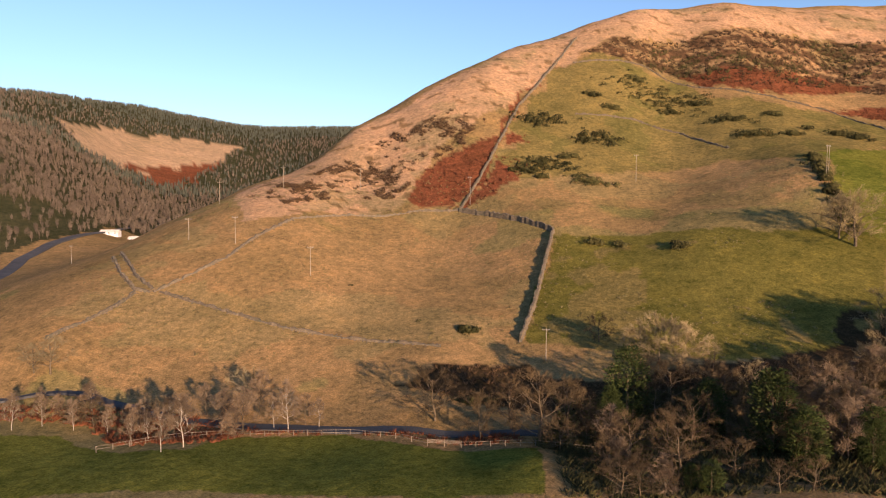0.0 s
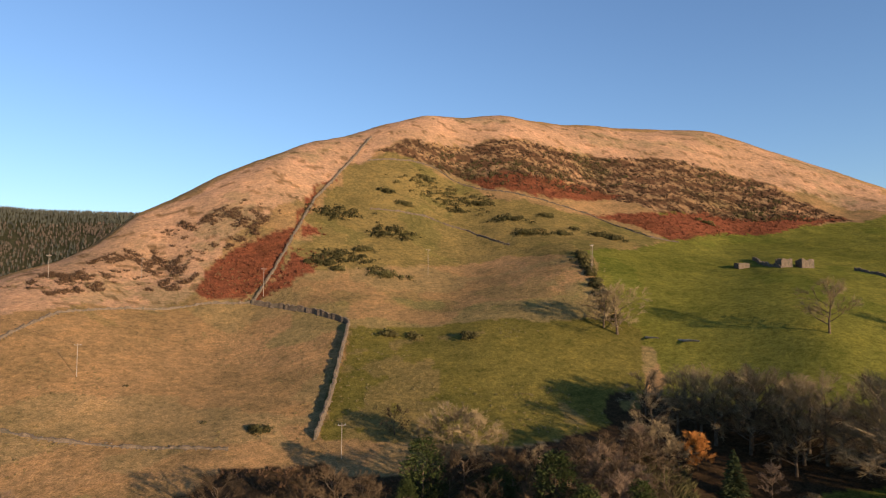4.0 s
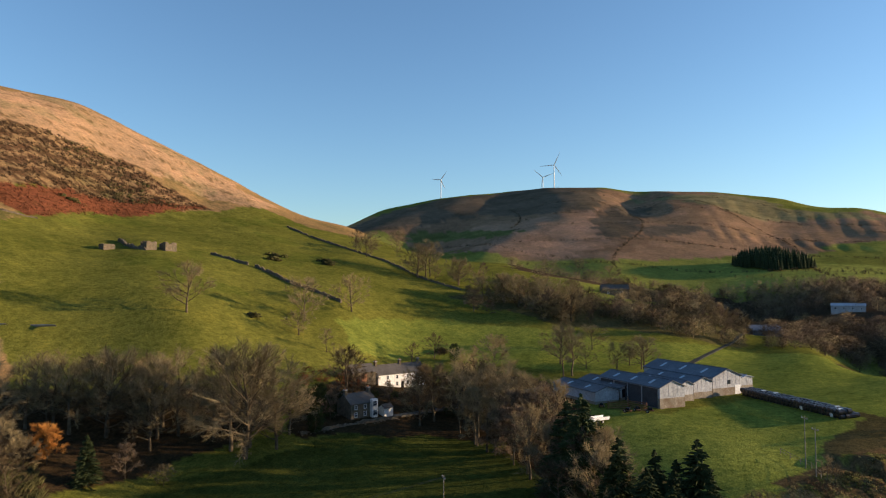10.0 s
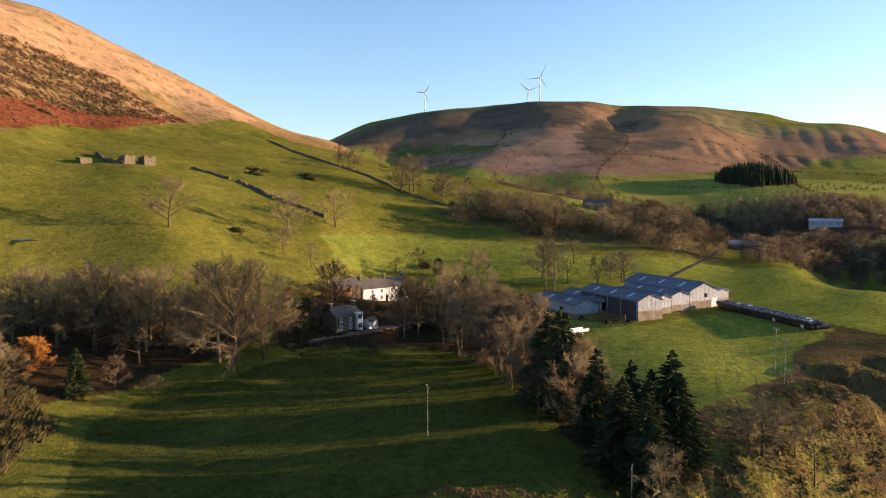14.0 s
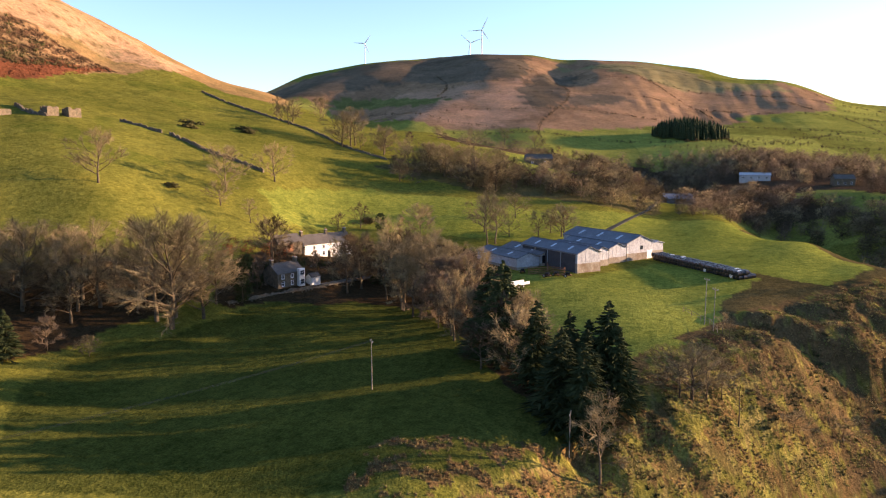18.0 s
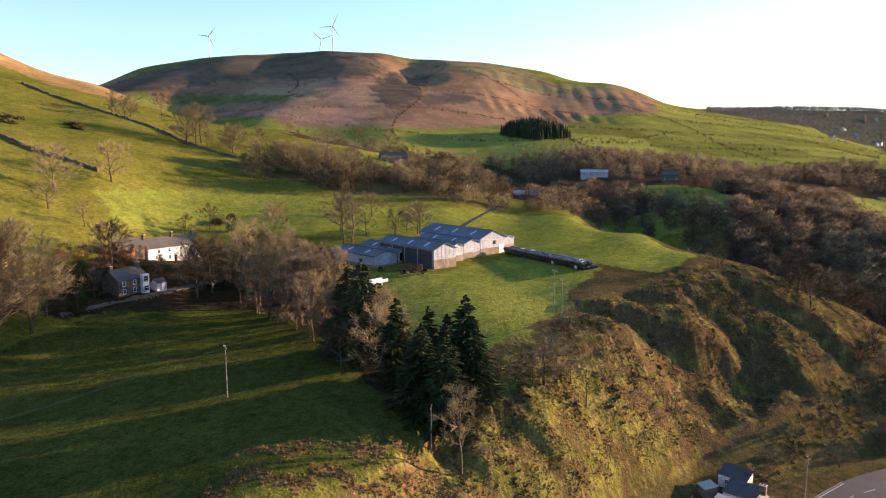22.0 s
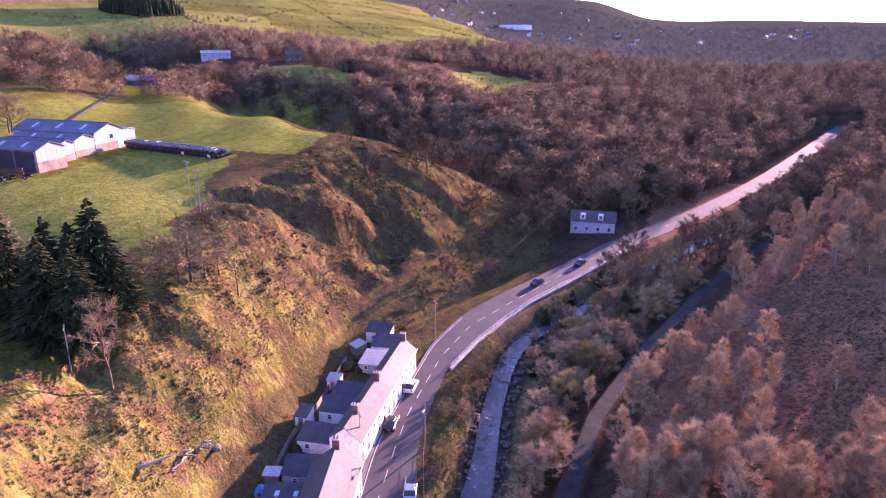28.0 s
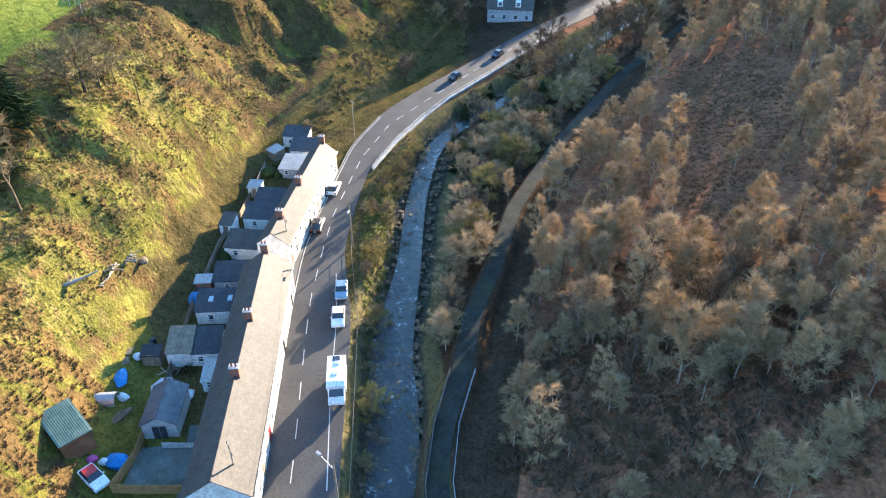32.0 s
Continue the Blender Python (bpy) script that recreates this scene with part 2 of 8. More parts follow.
def fit_land():
    p = np.array([q for line in LAND for q in line], float)
    u, v = fold(p[:, 0], p[:, 1])
    n = len(p)
    a = np.zeros((n + 3, n + 3))
    a[:n, :n] = plate((u[:, None] - u) ** 2 + (v[:, None] - v) ** 2) + 0.0004 * np.eye(n)
    a[:n, n:] = np.c_[np.ones(n), u, v]
    a[n:, :n] = a[:n, n:].T
    return u, v, np.linalg.solve(a, np.r_[p[:, 2], 0, 0, 0])


LAND_FIT = fit_land()


def land(x, y):
    """Height of the ground."""
    x, y = np.asarray(x, float), np.asarray(y, float)
    u, v, w = LAND_FIT
    fu, fv = fold(x, y)
    z = w[-3] + w[-2] * fu + w[-1] * fv
    for i in range(len(u)):
        z = z + w[i] * plate((fu - u[i]) ** 2 + (fv - v[i]) ** 2)
    d, level = near_line(ROAD, x, y)
    z = level - 0.06 + (z - level + 0.06) * smooth(6.5, 16, d)
    d, level = near_line(RIVER, x, y)
    z = level - 0.7 + (z - level + 0.7) * smooth(2.6, 6.0, d)
    d, level = near_line(TRACK, x, y)
    z = level + (z - level) * smooth(1.5, 3.0, d)
    return z
# ---- what grows where: outlines of the ground covers, some toned for light, shade or haze ----
COVER = []
COVER.append(("straw", [(-88, 292), (-47, 357), (-7, 378), (32, 428), (102, 473), (136, 491), (203, 495), (279, 499), (391, 501), (432, 449), (450, 381), (421, 356), (394, 410), (326, 418), (223, 440), (137, 437), (83, 415), (54, 383), (29, 347), (-5, 317), (-18, 275), (-41, 265), (-58, 251), (-73, 244)]))
COVER.append(("straw", [(271, 486), (325, 494), (377, 491), (419, 424), (428, 371), (443, 337), (399, 314), (388, 336), (367, 370), (308, 417), (244, 438)]))
COVER.append(("gorse", [(80, 411), (111, 427), (157, 435), (222, 437), (305, 422), (349, 389), (355, 347), (356, 324), (309, 332), (265, 342), (232, 349), (215, 378), (162, 370), (125, 396), (104, 401)]))
COVER.append(("bracken", [(131, 392), (197, 389), (229, 382), (209, 368), (164, 360), (143, 377)]))
COVER.append(("bracken", [(185, 344), (241, 345), (266, 343), (357, 333), (321, 319), (265, 318), (215, 305), (208, 325)]))
COVER.append(("bracken", [(-8, 303), (0, 311), (15, 318), (25, 320), (36, 357), (52, 383), (41, 361), (30, 328), (24, 312), (14, 284), (6, 273), (-10, 276), (-15, 283)]))
COVER.append(("bracken", [(24, 303), (38, 298), (34, 286), (24, 284), (20, 276), (9, 271), (13, 280)]))
COVER.append(("bracken", [(29, 322), (42, 327), (39, 317), (28, 313)]))
COVER.append(("olive", [(32, 331), (63, 398), (85, 408), (110, 394), (132, 387), (146, 359), (190, 334), (211, 303), (148, 270), (138, 257), (119, 291), (71, 290), (31, 284), (23, 299), (40, 319)]))
COVER.append(("pasture", [(146, 270), (207, 298), (272, 313), (364, 309), (167, 144), (134, 163), (127, 184), (116, 199), (124, 201), (132, 234)]))
COVER.append(("pasture", [(218, 302), (271, 316), (341, 323), (403, 317), (397, 272), (419, 239), (829, 379), (406, 129), (400, 93), (334, 78), (337, 138), (301, 80), (256, 82), (169, 116), (180, 131), (147, 148), (136, 181), (118, 191), (146, 259)]))
COVER.append(("meadow", [(37, 234), (76, 224), (120, 205), (127, 197), (97, 150), (59, 152), (30, 168), (20, 172), (31, 213)]))
COVER.append(("meadow", [(38, 231), (80, 212), (107, 206), (124, 193), (106, 164), (81, 160), (70, 171), (40, 186), (30, 202)]))
COVER.append(("pasture", [(-88, 124), (-72, 126), (-65, 120), (-56, 115), (-44, 115), (-41, 127), (-18, 128), (-3, 120), (16, 117), (15, 93), (-64, 97), (-70, 98)]))
# Grass tone lowered to carry the tree shade that covers this field.
COVER.append(("near_field_shaded", [(57, 75), (85, 102), (104, 108), (135, 94), (157, 86), (159, 58), (140, 40), (108, 20), (99, 11), (92, 12), (83, 15), (69, 40)]))
# Green raised to carry the sun on a field tilted towards it.
COVER.append(("pasture_sunlit", [(193, 40), (188, 19), (220, 0), (193, -24), (165, -15), (149, -13), (143, -10), (122, 4), (125, 23), (152, 39), (161, 50)]))
COVER.append(("pasture_sunlit", [(225, 144), (281, 124), (292, 80), (299, 32), (328, -1), (309, -27), (249, -48), (216, -57), (188, -42), (198, -25), (227, -1), (243, 29), (240, 62), (236, 109), (209, 122)]))
COVER.append(("scrub", [(134, -7), (146, -12), (147, -25), (161, -34), (175, -46), (202, -68), (202, -94), (217, -118), (165, -87), (137, -57), (120, -32), (101, -10), (85, 11), (99, 8), (119, 1)]))
COVER.append(("straw_low", [(146, -12), (142, -21), (133, -23), (118, -14), (113, -5), (121, -1)]))
COVER.append(("bracken_low", [(150, -28), (167, -42), (201, -71), (260, -119), (224, -120), (185, -80), (171, -52), (157, -35)]))
# Leaf-litter brown, made darker with the shade under the trees.
COVER.append(("woodfloor_shaded", [(97, 169), (114, 162), (131, 141), (148, 120), (150, 111), (137, 107), (123, 109), (102, 117), (95, 145), (90, 156)]))
COVER.append(("woodfloor_shaded", [(1, 154), (23, 155), (46, 147), (75, 151), (111, 157), (133, 133), (133, 119), (126, 110), (82, 116), (-12, 150)]))
COVER.append(("woodfloor_shaded", [(157, 79), (227, 79), (217, 48), (180, 37), (152, 39), (125, 23), (102, 13), (109, 24), (136, 37), (159, 55)]))
COVER.append(("woodfloor_shaded", [(16, 118), (62, 93), (80, 104), (92, 128), (72, 150), (34, 150), (6, 142), (-8, 152), (-2, 158), (20, 160), (24, 140)]))
COVER.append(("moor", [(1199, 738), (1310, 665), (1461, 527), (1566, 361), (1617, 83), (1544, -141), (836, -74), (806, 66), (782, 248), (911, 416)]))
COVER.append(("moor", [(1168, 713), (1497, 571), (1613, 348), (1678, 134), (1585, -41), (1540, -225), (1526, -317), (1134, -207), (874, -57), (843, 26), (811, 154), (814, 296), (998, 456)]))
COVER.append(("pasture_far", [(1081, -98), (1426, -314), (1483, -470), (1551, -644), (864, -467), (639, -216), (816, -134)]))
COVER.append(("pasture_far", [(793, 111), (885, 14), (1035, -104), (1415, -295), (1464, -426), (713, -211), (884, -151), (730, -22), (730, 79)]))
COVER.append(("pasture_far", [(472, -86), (452, -120), (381, -142), (383, -121), (424, -95)]))
COVER.append(("pasture_far", [(500, -231), (534, -313), (473, -304), (395, -216), (416, -200)]))
COVER.append(("scrubland", [(311, 131), (311, 102), (301, 75), (315, 49), (320, 19), (337, 1), (540, -2), (387, 17), (420, 32), (619, 86), (362, 69), (353, 97), (341, 118)]))
COVER.append(("pasture_far", [(712, 77), (749, 22), (712, -22), (692, -16), (698, 47)]))
COVER.append(("pasture_far", [(482, -226), (496, -284), (461, -286), (395, -214), (408, -198)]))
COVER.append(("scrub", [(154, -66), (187, -94), (220, -122), (226, -149), (148, -100), (139, -79), (131, -62), (126, -50), (134, -48)]))
COVER.append(("pasture_sunlit", [(352, 84), (368, 86), (404, 90), (434, 76), (418, 46), (403, 33), (380, 42), (364, 58)]))
COVER.append(("forest", [(-300, 380), (-246, 378), (-247, 400), (-242, 421), (-236, 450), (-245, 500), (-260, 560), (-380, 540), (-400, 420)]))
COVER.append(("cleared", [(-488, 870), (-482, 1005), (-428, 1075), (-326, 1114), (-328, 983), (-327, 871), (-340, 817), (-382, 852), (-407, 781)]))
COVER.append(("pasture_far", [(1290, -286), (1527, -429), (1444, -585), (1429, -709), (819, -487), (727, -398), (757, -361), (788, -288), (714, -222), (805, -190), (736, -100), (725, 14), (778, 35), (774, -54), (997, -155)]))
COVER.append(("pasture_far", [(475, -74), (473, -112), (411, -128), (379, -140), (384, -110), (426, -93)]))
COVER.append(("pasture_far", [(531, -247), (557, -298), (516, -316), (459, -283), (396, -219), (403, -199)]))
COVER.append(("moor_pale", [(1004, 307), (1085, 429), (1183, 300), (1241, 241), (1099, 223), (952, 177), (900, 150), (800, 200), (850, 350)]))
# Heather with the shade of the turned-away slope and hollows painted in.
COVER.append(("heath_shaded", [(1150, 722), (1266, 695), (1398, 640), (1640, 520), (1740, 420), (1700, 330), (1348, 251), (1241, 241), (1183, 300), (1214, 414), (1184, 512), (1152, 542), (1057, 590), (1040, 640)]))
COVER.append(("heath_shaded", [(1332, 226), (1400, 170), (1180, 150), (1073, 143), (965, 140), (952, 177), (1099, 223)]))
COVER.append(("heath_shaded", [(1065, 146), (1109, 99), (1140, 35), (1067, 53), (994, 120)]))
COVER.append(("moor_green", [(1058, 538), (1110, 522), (1085, 429), (1004, 307), (970, 331), (1029, 446), (1008, 504)]))
COVER.append(("moor", [(1060, 60), (1311, 20), (1391, -126), (1440, -218), (1463, -300), (1200, -240), (1178, -191), (1080, -60), (1000, 40)]))
COVER.append(("moor_grass", [(1527, 235), (1469, 132), (1675, -15), (1579, -96), (1463, -225), (1417, -218), (1391, -136), (1311, -13), (1346, 69)]))
COVER.append(("pasture_far", [(1709, 114), (1705, -2), (1614, -108), (1552, -217), (1500, -209), (1490, -60), (1540, -77), (1622, 34)]))
COVER.append(("bracken", [(-400, 804), (-380, 888), (-328, 979), (-326, 1032), (-319, 844), (-354, 808), (-370, 866)]))

# ---- the ground sheet ----
TONES = {"bank_green": (0.118, 0.11, 0.03), "bank_bright": (0.168, 0.156, 0.044), "bank_rust": (0.112, 0.076, 0.035), "spur": (0.22, 0.18, 0.065), "scrubland": (0.09, 0.078, 0.036),
         "grass": (0.264, 0.168, 0.082), "straw": (0.388, 0.24, 0.15), "gorse": (0.105, 0.06, 0.035), "bracken": (0.17, 0.06, 0.033),
         "olive": (0.168, 0.13, 0.05), "pasture": (0.128, 0.128, 0.028), "scrub": (0.092, 0.075, 0.032), "straw_low": (0.16, 0.13, 0.052),
         "bracken_low": (0.13, 0.083, 0.04), "woodfloor_shaded": (0.05, 0.034, 0.02), "moor": (0.24, 0.15, 0.1), "pasture_far": (0.18, 0.19, 0.048),
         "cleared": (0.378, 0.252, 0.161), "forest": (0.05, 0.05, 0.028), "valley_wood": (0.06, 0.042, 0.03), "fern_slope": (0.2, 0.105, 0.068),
         "scrub_dark": (0.08, 0.064, 0.03), "pasture_sunlit": (0.168, 0.19, 0.04), "near_field_shaded": (0.062, 0.07, 0.017), "meadow": (0.128, 0.112, 0.03), "moor_grass": (0.2, 0.17, 0.095), "moor_pale": (0.33, 0.2, 0.14), "heath_shaded": (0.125, 0.098, 0.076), "moor_green": (0.12, 0.13, 0.05), "dead_fern": (0.092, 0.064, 0.034), "far_hazed": (0.08, 0.082, 0.064)}


def inside(poly, x, y):
    hit = np.zeros(np.shape(x), bool)
    for (ax, ay), (bx, by) in zip(poly, poly[1:] + poly[:1]):
        if ay != by:
            hit ^= ((ay > y) != (by > y)) & (x < (bx - ax) * (y - ay) / (by - ay) + ax)
    return hit


def wobble(x, y, scale, seed):
    """Cheap smooth noise, about -1 to 1."""
    rng = np.random.RandomState(seed)
    v = 0
    for k in range(5):
        a, f, p = rng.rand() * 6.28, (1.7 ** k) / scale, rng.rand(2) * 6.28
        v = v + np.sin((x * math.cos(a) + y * math.sin(a)) * f + p[0] + 1.5 * np.sin((y * math.cos(a) - x * math.sin(a)) * f * 0.7 + p[1])) / (k + 1.3)
    return v * 0.6


def field_grid(x, y):
    """Whole numbers of these two run along the hedges of the far fields."""
    return (x * 0.94 + y * 0.34) / 150 + 0.3 * np.sin(y / 130 + x / 300), (y * 0.94 - x * 0.34) / 190 + 0.3 * np.sin(x / 150)


def down_slope(x, y, where):
    """Places stretched by the drop of the ground, so that patterns keep their size on steep banks."""
    z = np.zeros(np.shape(x))
    z[where] = land(np.asarray(x)[where], np.asarray(y)[where])
    return x + 1.25 * z, y + 0.5 * z


def cover_colour(x, y):
    az, r = np.degrees(np.arctan2(x, y)), np.hypot(x, y)
    col = np.tile(np.array(TONES["grass"]), (len(x), 1))
    edge = np.clip(r * 0.012, 0.6, 12)
    wx, wy = x + edge * wobble(x, y, 9, 3), y + edge * wobble(x, y, 9, 4)
    r = r * (1 + 0.05 * wobble(x, y, 30, 21))
    az = az + 1.2 * wobble(x, y, 25, 22)
    col[(az > 34) & (az < 108) & (r < 440)] = TONES["pasture"]
    col[(az > 74) & (r < 143)] = TONES["bank_green"]
    col[(az > 108) & (r > 235)] = TONES["valley_wood"]
    col[(az > 60) & (az <= 105) & (r > 380)] = TONES["pasture_far"]
    col[(az > 68) & (az < 112) & (r > 430) & (r < 640)] = TONES["valley_wood"]
    col[(az < 12) & (r > 545)] = TONES["forest"]
    col[(az > 92) & (az < 125) & (r < 300)] = TONES["scrub_dark"]
    # The hollow's shade is put into this dark woodland tone.
    col[(az > 113) & (r > 175) & (r < 320)] = TONES["valley_wood"]
    col[(az > 120) & (r < 235)] = TONES["valley_wood"]
    col[(az > 131) & (r > 42) & (r < 300) & (near_line(TRACK, x, y)[0] > 6)] = TONES["fern_slope"]
    # Distant ground greyed to stand for haze.
    col[(az > 105) & (r > 950)] = TONES["far_hazed"]
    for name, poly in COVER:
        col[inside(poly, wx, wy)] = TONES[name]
    far = np.all(np.abs(col - np.array(TONES["pasture_far"])) < 1e-6, axis=1)
    u, v = field_grid(x, y)
    pick = np.abs(np.sin(np.floor(u + 0.5) * 12.99 + np.floor(v + 0.5) * 78.23) * 43758.5) % 1
    col[far] *= (0.78 + 0.5 * pick[far])[:, None]
    col[far & (pick > 0.94)] = (0.2, 0.17, 0.085)
    if len(x):
        patch = (wobble(x, y, 13, 61) > 0.35) & inside(HILL_FIELD, x, y)
        col[patch] = TONES["olive"]
    dry = np.all(np.abs(col - np.array(TONES["grass"])) < 1e-6, axis=1)
    col[dry & (wobble(x, y, 20, 66) > 0.3) & (r < 300)] = (0.245, 0.172, 0.084)
    col[dry & (wobble(x, y, 34, 67) > 0.45) & (r < 300)] = (0.218, 0.166, 0.074)
    rough = inside(BANK_GROUND, x, y)
    col[inside(SPUR_TOP, wx, wy)] = TONES["spur"]
    bx, by = down_slope(x, y, rough)
    col[rough & (wobble(bx, by, 2.2, 63) > -0.05)] = TONES["bank_green"]
    col[rough & (wobble(bx, by, 1.6, 69) > 0.3)] = TONES["bank_bright"]
    col[rough & (wobble(bx, by, 2.6, 64) + 0.5 * wobble(bx, by, 0.8, 68) > 0.25)] = TONES["bank_rust"]
    col[rough & (wobble(bx, by, 1.0, 65) > 0.55)] = TONES["straw_low"]
    brown = rough & (smooth(128, 150, x - 0.5 * y) + 0.4 * wobble(bx, by, 5, 77) > 0.75)
    col[brown & (wobble(bx, by, 1.7, 78) > -0.35)] = TONES["dead_fern"]
    band = np.all(np.abs(col - np.array(TONES["gorse"])) < 1e-6, axis=1)
    col[band & (wobble(x, y * 1.4, 4, 71) + 0.7 * wobble(x, y, 1.3, 72) > 0.12)] = (0.26, 0.165, 0.09)
    band = np.all(np.abs(col - np.array(TONES["straw"])) < 1e-6, axis=1)
    col[band & (wobble(x, y * 1.6, 5, 73) + 0.5 * wobble(x, y, 1.6, 74) > 0.62)] = (0.2, 0.125, 0.07)
    col[inside(HOUSE_GROUND, wx, wy)] = TONES["woodfloor_shaded"]
    col[inside(NEAR_ROUGH, wx, wy) & (wobble(x, y, 1.1, 75) > 0.15)] = TONES["bracken_low"]
    yard = inside(YARD_SCRUB, wx, wy)
    col[yard] = TONES["bank_rust"]
    col[yard & (wobble(x, y, 0.9, 76) > 0.1)] = TONES["bank_green"]
    moor = (az > 55) & (az < 106) & (r > 850) & (r < 2200)
    col[moor & (wobble(x, y, 60, 51) > 0.25)] *= 0.82
    heath = (az < 58) & (az > -20) & (r > 250) & (r < 650)
    col[heath & (wobble(x, y, 16, 52) > 0.45)] *= np.array([0.82, 0.9, 0.85])
    d = near_line(RIVER, x, y)[0]
    col[d < 6.5] = (0.11, 0.095, 0.05)
    col[d < 4.2] = (0.07, 0.065, 0.05)
    return col



SPUR_TOP = [(147, -11), (137, -6), (128, -10), (121, -20), (125, -25), (131, -21), (138, -17)]
HOUSE_GROUND = [(163, 112), (190, 113), (212, 98), (196, 76), (180, 74), (160, 74), (150, 80), (146, 90), (136, 97), (140, 104)]
YARD_SCRUB = [(72, 13), (74, 6), (70, 3), (66, 5), (61, 8), (55, 8), (50, 16), (60, 20)]
NEAR_ROUGH = [(69, 36), (81, 35), (86, 32), (88, 22), (95, 12), (85, 12), (74, 20)]
BANKS = [(100, 12), (98, -4), (118, -22), (134, -40), (150, -66), (185, -92), (215, -85), (200, -45), (152, -20), (138, -8), (120, 8)]

BANK_GROUND = [(62, 8), (78, 0), (94, -10), (116, -24), (130, -38), (150, -62), (215, -118), (222, -80), (190, -44), (170, -26), (156, -15), (143, -6), (120, 8), (96, 12), (74, 22)]
GULLIES = [([(103.6, 5.4, 0), (101.4, 2.3, 0), (96.1, -2.0, 0)], 0.8, 6),
           ([(104.8, 8.4, 0), (86.3, 10.5, 0), (76.0, 12.4, 0)], 1.2, 5),
           ([(121, -17, 0), (112, -19, 0), (104, -22, 0)], 0.8, 6),
           ([(110, 2, 0), (103, -5, 0), (96, -9, 0)], 0.7, 6)]
# broken edges of the bank: line (the ground drops to its right), drop, width of the steep part, width of the run-out
SCARPS = [([(152, -11), (157, -18), (158, -27), (157, -36), (158.5, -45), (163, -54), (168, -66)], 3.8, 4.2, 16),
          ([(141, -16), (146, -25), (149, -34), (149, -43), (145, -52)], 1.6, 3.2, 12),
          ([(176, -40), (175, -52), (169, -64), (160, -75)], 2.2, 3.2, 11),
          ([(193, -58), (191, -70), (186, -84), (178, -96)], 2.4, 3.4, 12),
          ([(166, -24), (170, -34), (171, -46)], 1.4, 2.8, 9),
          ([(100, 11), (97, 5), (95, -1), (93, -5)], 1.2, 2.6, 8),
          ([(108, 4), (107, -3), (104, -10)], 0.9, 2.4, 7)]
HILL_FIELD = [(38, 231), (80, 212), (123, 193), (99, 155), (59, 152), (20, 173)]


MOOR_CLEFT = [(1620, 215, 0), (1520, 180, 0), (1446, 201, 0), (1346, 179, 0), (1237, 159, 0)]


def beside(line, x, y):
    """How far to the right of a line a place lies, and how far along it (0 to 1)."""
    p = np.array(line, float)
    run = np.r_[0, np.cumsum(np.hypot(*np.diff(p, axis=0).T))]
    best, side, along = np.full(np.shape(x), 1e9), np.zeros(np.shape(x)), np.zeros(np.shape(x))
    for (ax, ay), (bx, by), r0 in zip(p, p[1:], run):
        l = math.hypot(bx - ax, by - ay)
        t = np.clip(((x - ax) * (bx - ax) + (y - ay) * (by - ay)) / l ** 2, 0, 1)
        d = np.hypot(x - ax - t * (bx - ax), y - ay - t * (by - ay))
        right = np.sign((x - ax) * (by - ay) - (y - ay) * (bx - ax))
        side = np.where(d < best, d * right, side)
        along = np.where(d < best, (r0 + t * l) / run[-1], along)
        best = np.minimum(best, d)
    return side, along


def relief(x, y):
    """Gullies and hummocks of the rough banks, and small swells elsewhere."""
    r = np.hypot(x, y)
    bank = smooth(70, 90, r) * inside(BANKS, x, y) * smooth(0, 8, near_line([(*q, 0) for q in BANKS + BANKS[:1]], x, y)[0]) * smooth(5, 16, near_line(TERRACE_BACK, x, y)[0])
    bx, by = down_slope(np.atleast_1d(x), np.atleast_1d(y), np.atleast_1d(bank > 0))
    z = bank * (0.45 * wobble(bx, by, 3.4, 11) + 0.3 * wobble(bx, by, 1.0, 12)).reshape(np.shape(x))
    for line, drop, steep, run in SCARPS:
        side, along = beside(line, x, y)
        side = side + 1.3 * wobble(x, y, 2.2, 17)
        ends = smooth(0, 0.22, along) * smooth(1, 0.78, along)
        z = z - ends * drop * (smooth(-0.6, steep, side) * smooth(run, steep * 1.3, side) - 0.16 * smooth(-7, -1.5, side) * smooth(steep * 0.4, -1, side))
    moor = smooth(800, 1000, r) * smooth(2400, 2000, r) * smooth(58, 66, np.degrees(np.arctan2(x, y))) * smooth(104, 98, np.degrees(np.arctan2(x, y)))
    az = np.degrees(np.arctan2(x, y))
    ribs = np.abs(np.sin((az + 0.005 * (r - 1000)) * 2.3 + 1.1 * wobble(x, y, 160, 8))) ** 0.7
    z = z + moor * 2.8 * (ribs - 0.6) * (0.7 + 0.9 * wobble(x, y, 110, 13)) * smooth(86, 89, az) * smooth(1560, 1380, r) * smooth(1000, 1120, r)
    cleft = near_line(MOOR_CLEFT, x, y)[0]
    z = z - 9 * smooth(50, 6, cleft + 10 * wobble(x, y, 20, 18))
    z = z + moor * (4 * wobble(x, y, 120, 9) + 0.9 * wobble(x, y, 38, 10)) * smooth(1750, 1450, r)
    for line, deep, wide in GULLIES:
        z = z - deep * smooth(wide, wide * 0.15, near_line(line, x, y)[0] + 0.12 * wide * wobble(x, y, 4, 14))
    face = smooth(250, 330, r) * smooth(700, 600, r) * smooth(58, 50, az) * smooth(-36, -20, az)
    return z + face * 0.8 * wobble(x, y, 14, 6)


TERRACE_BACK = [(40, 6, 0), (76, -2, 0), (92, -12, 0), (114, -26, 0), (127, -37, 0), (150, -62, 0)]


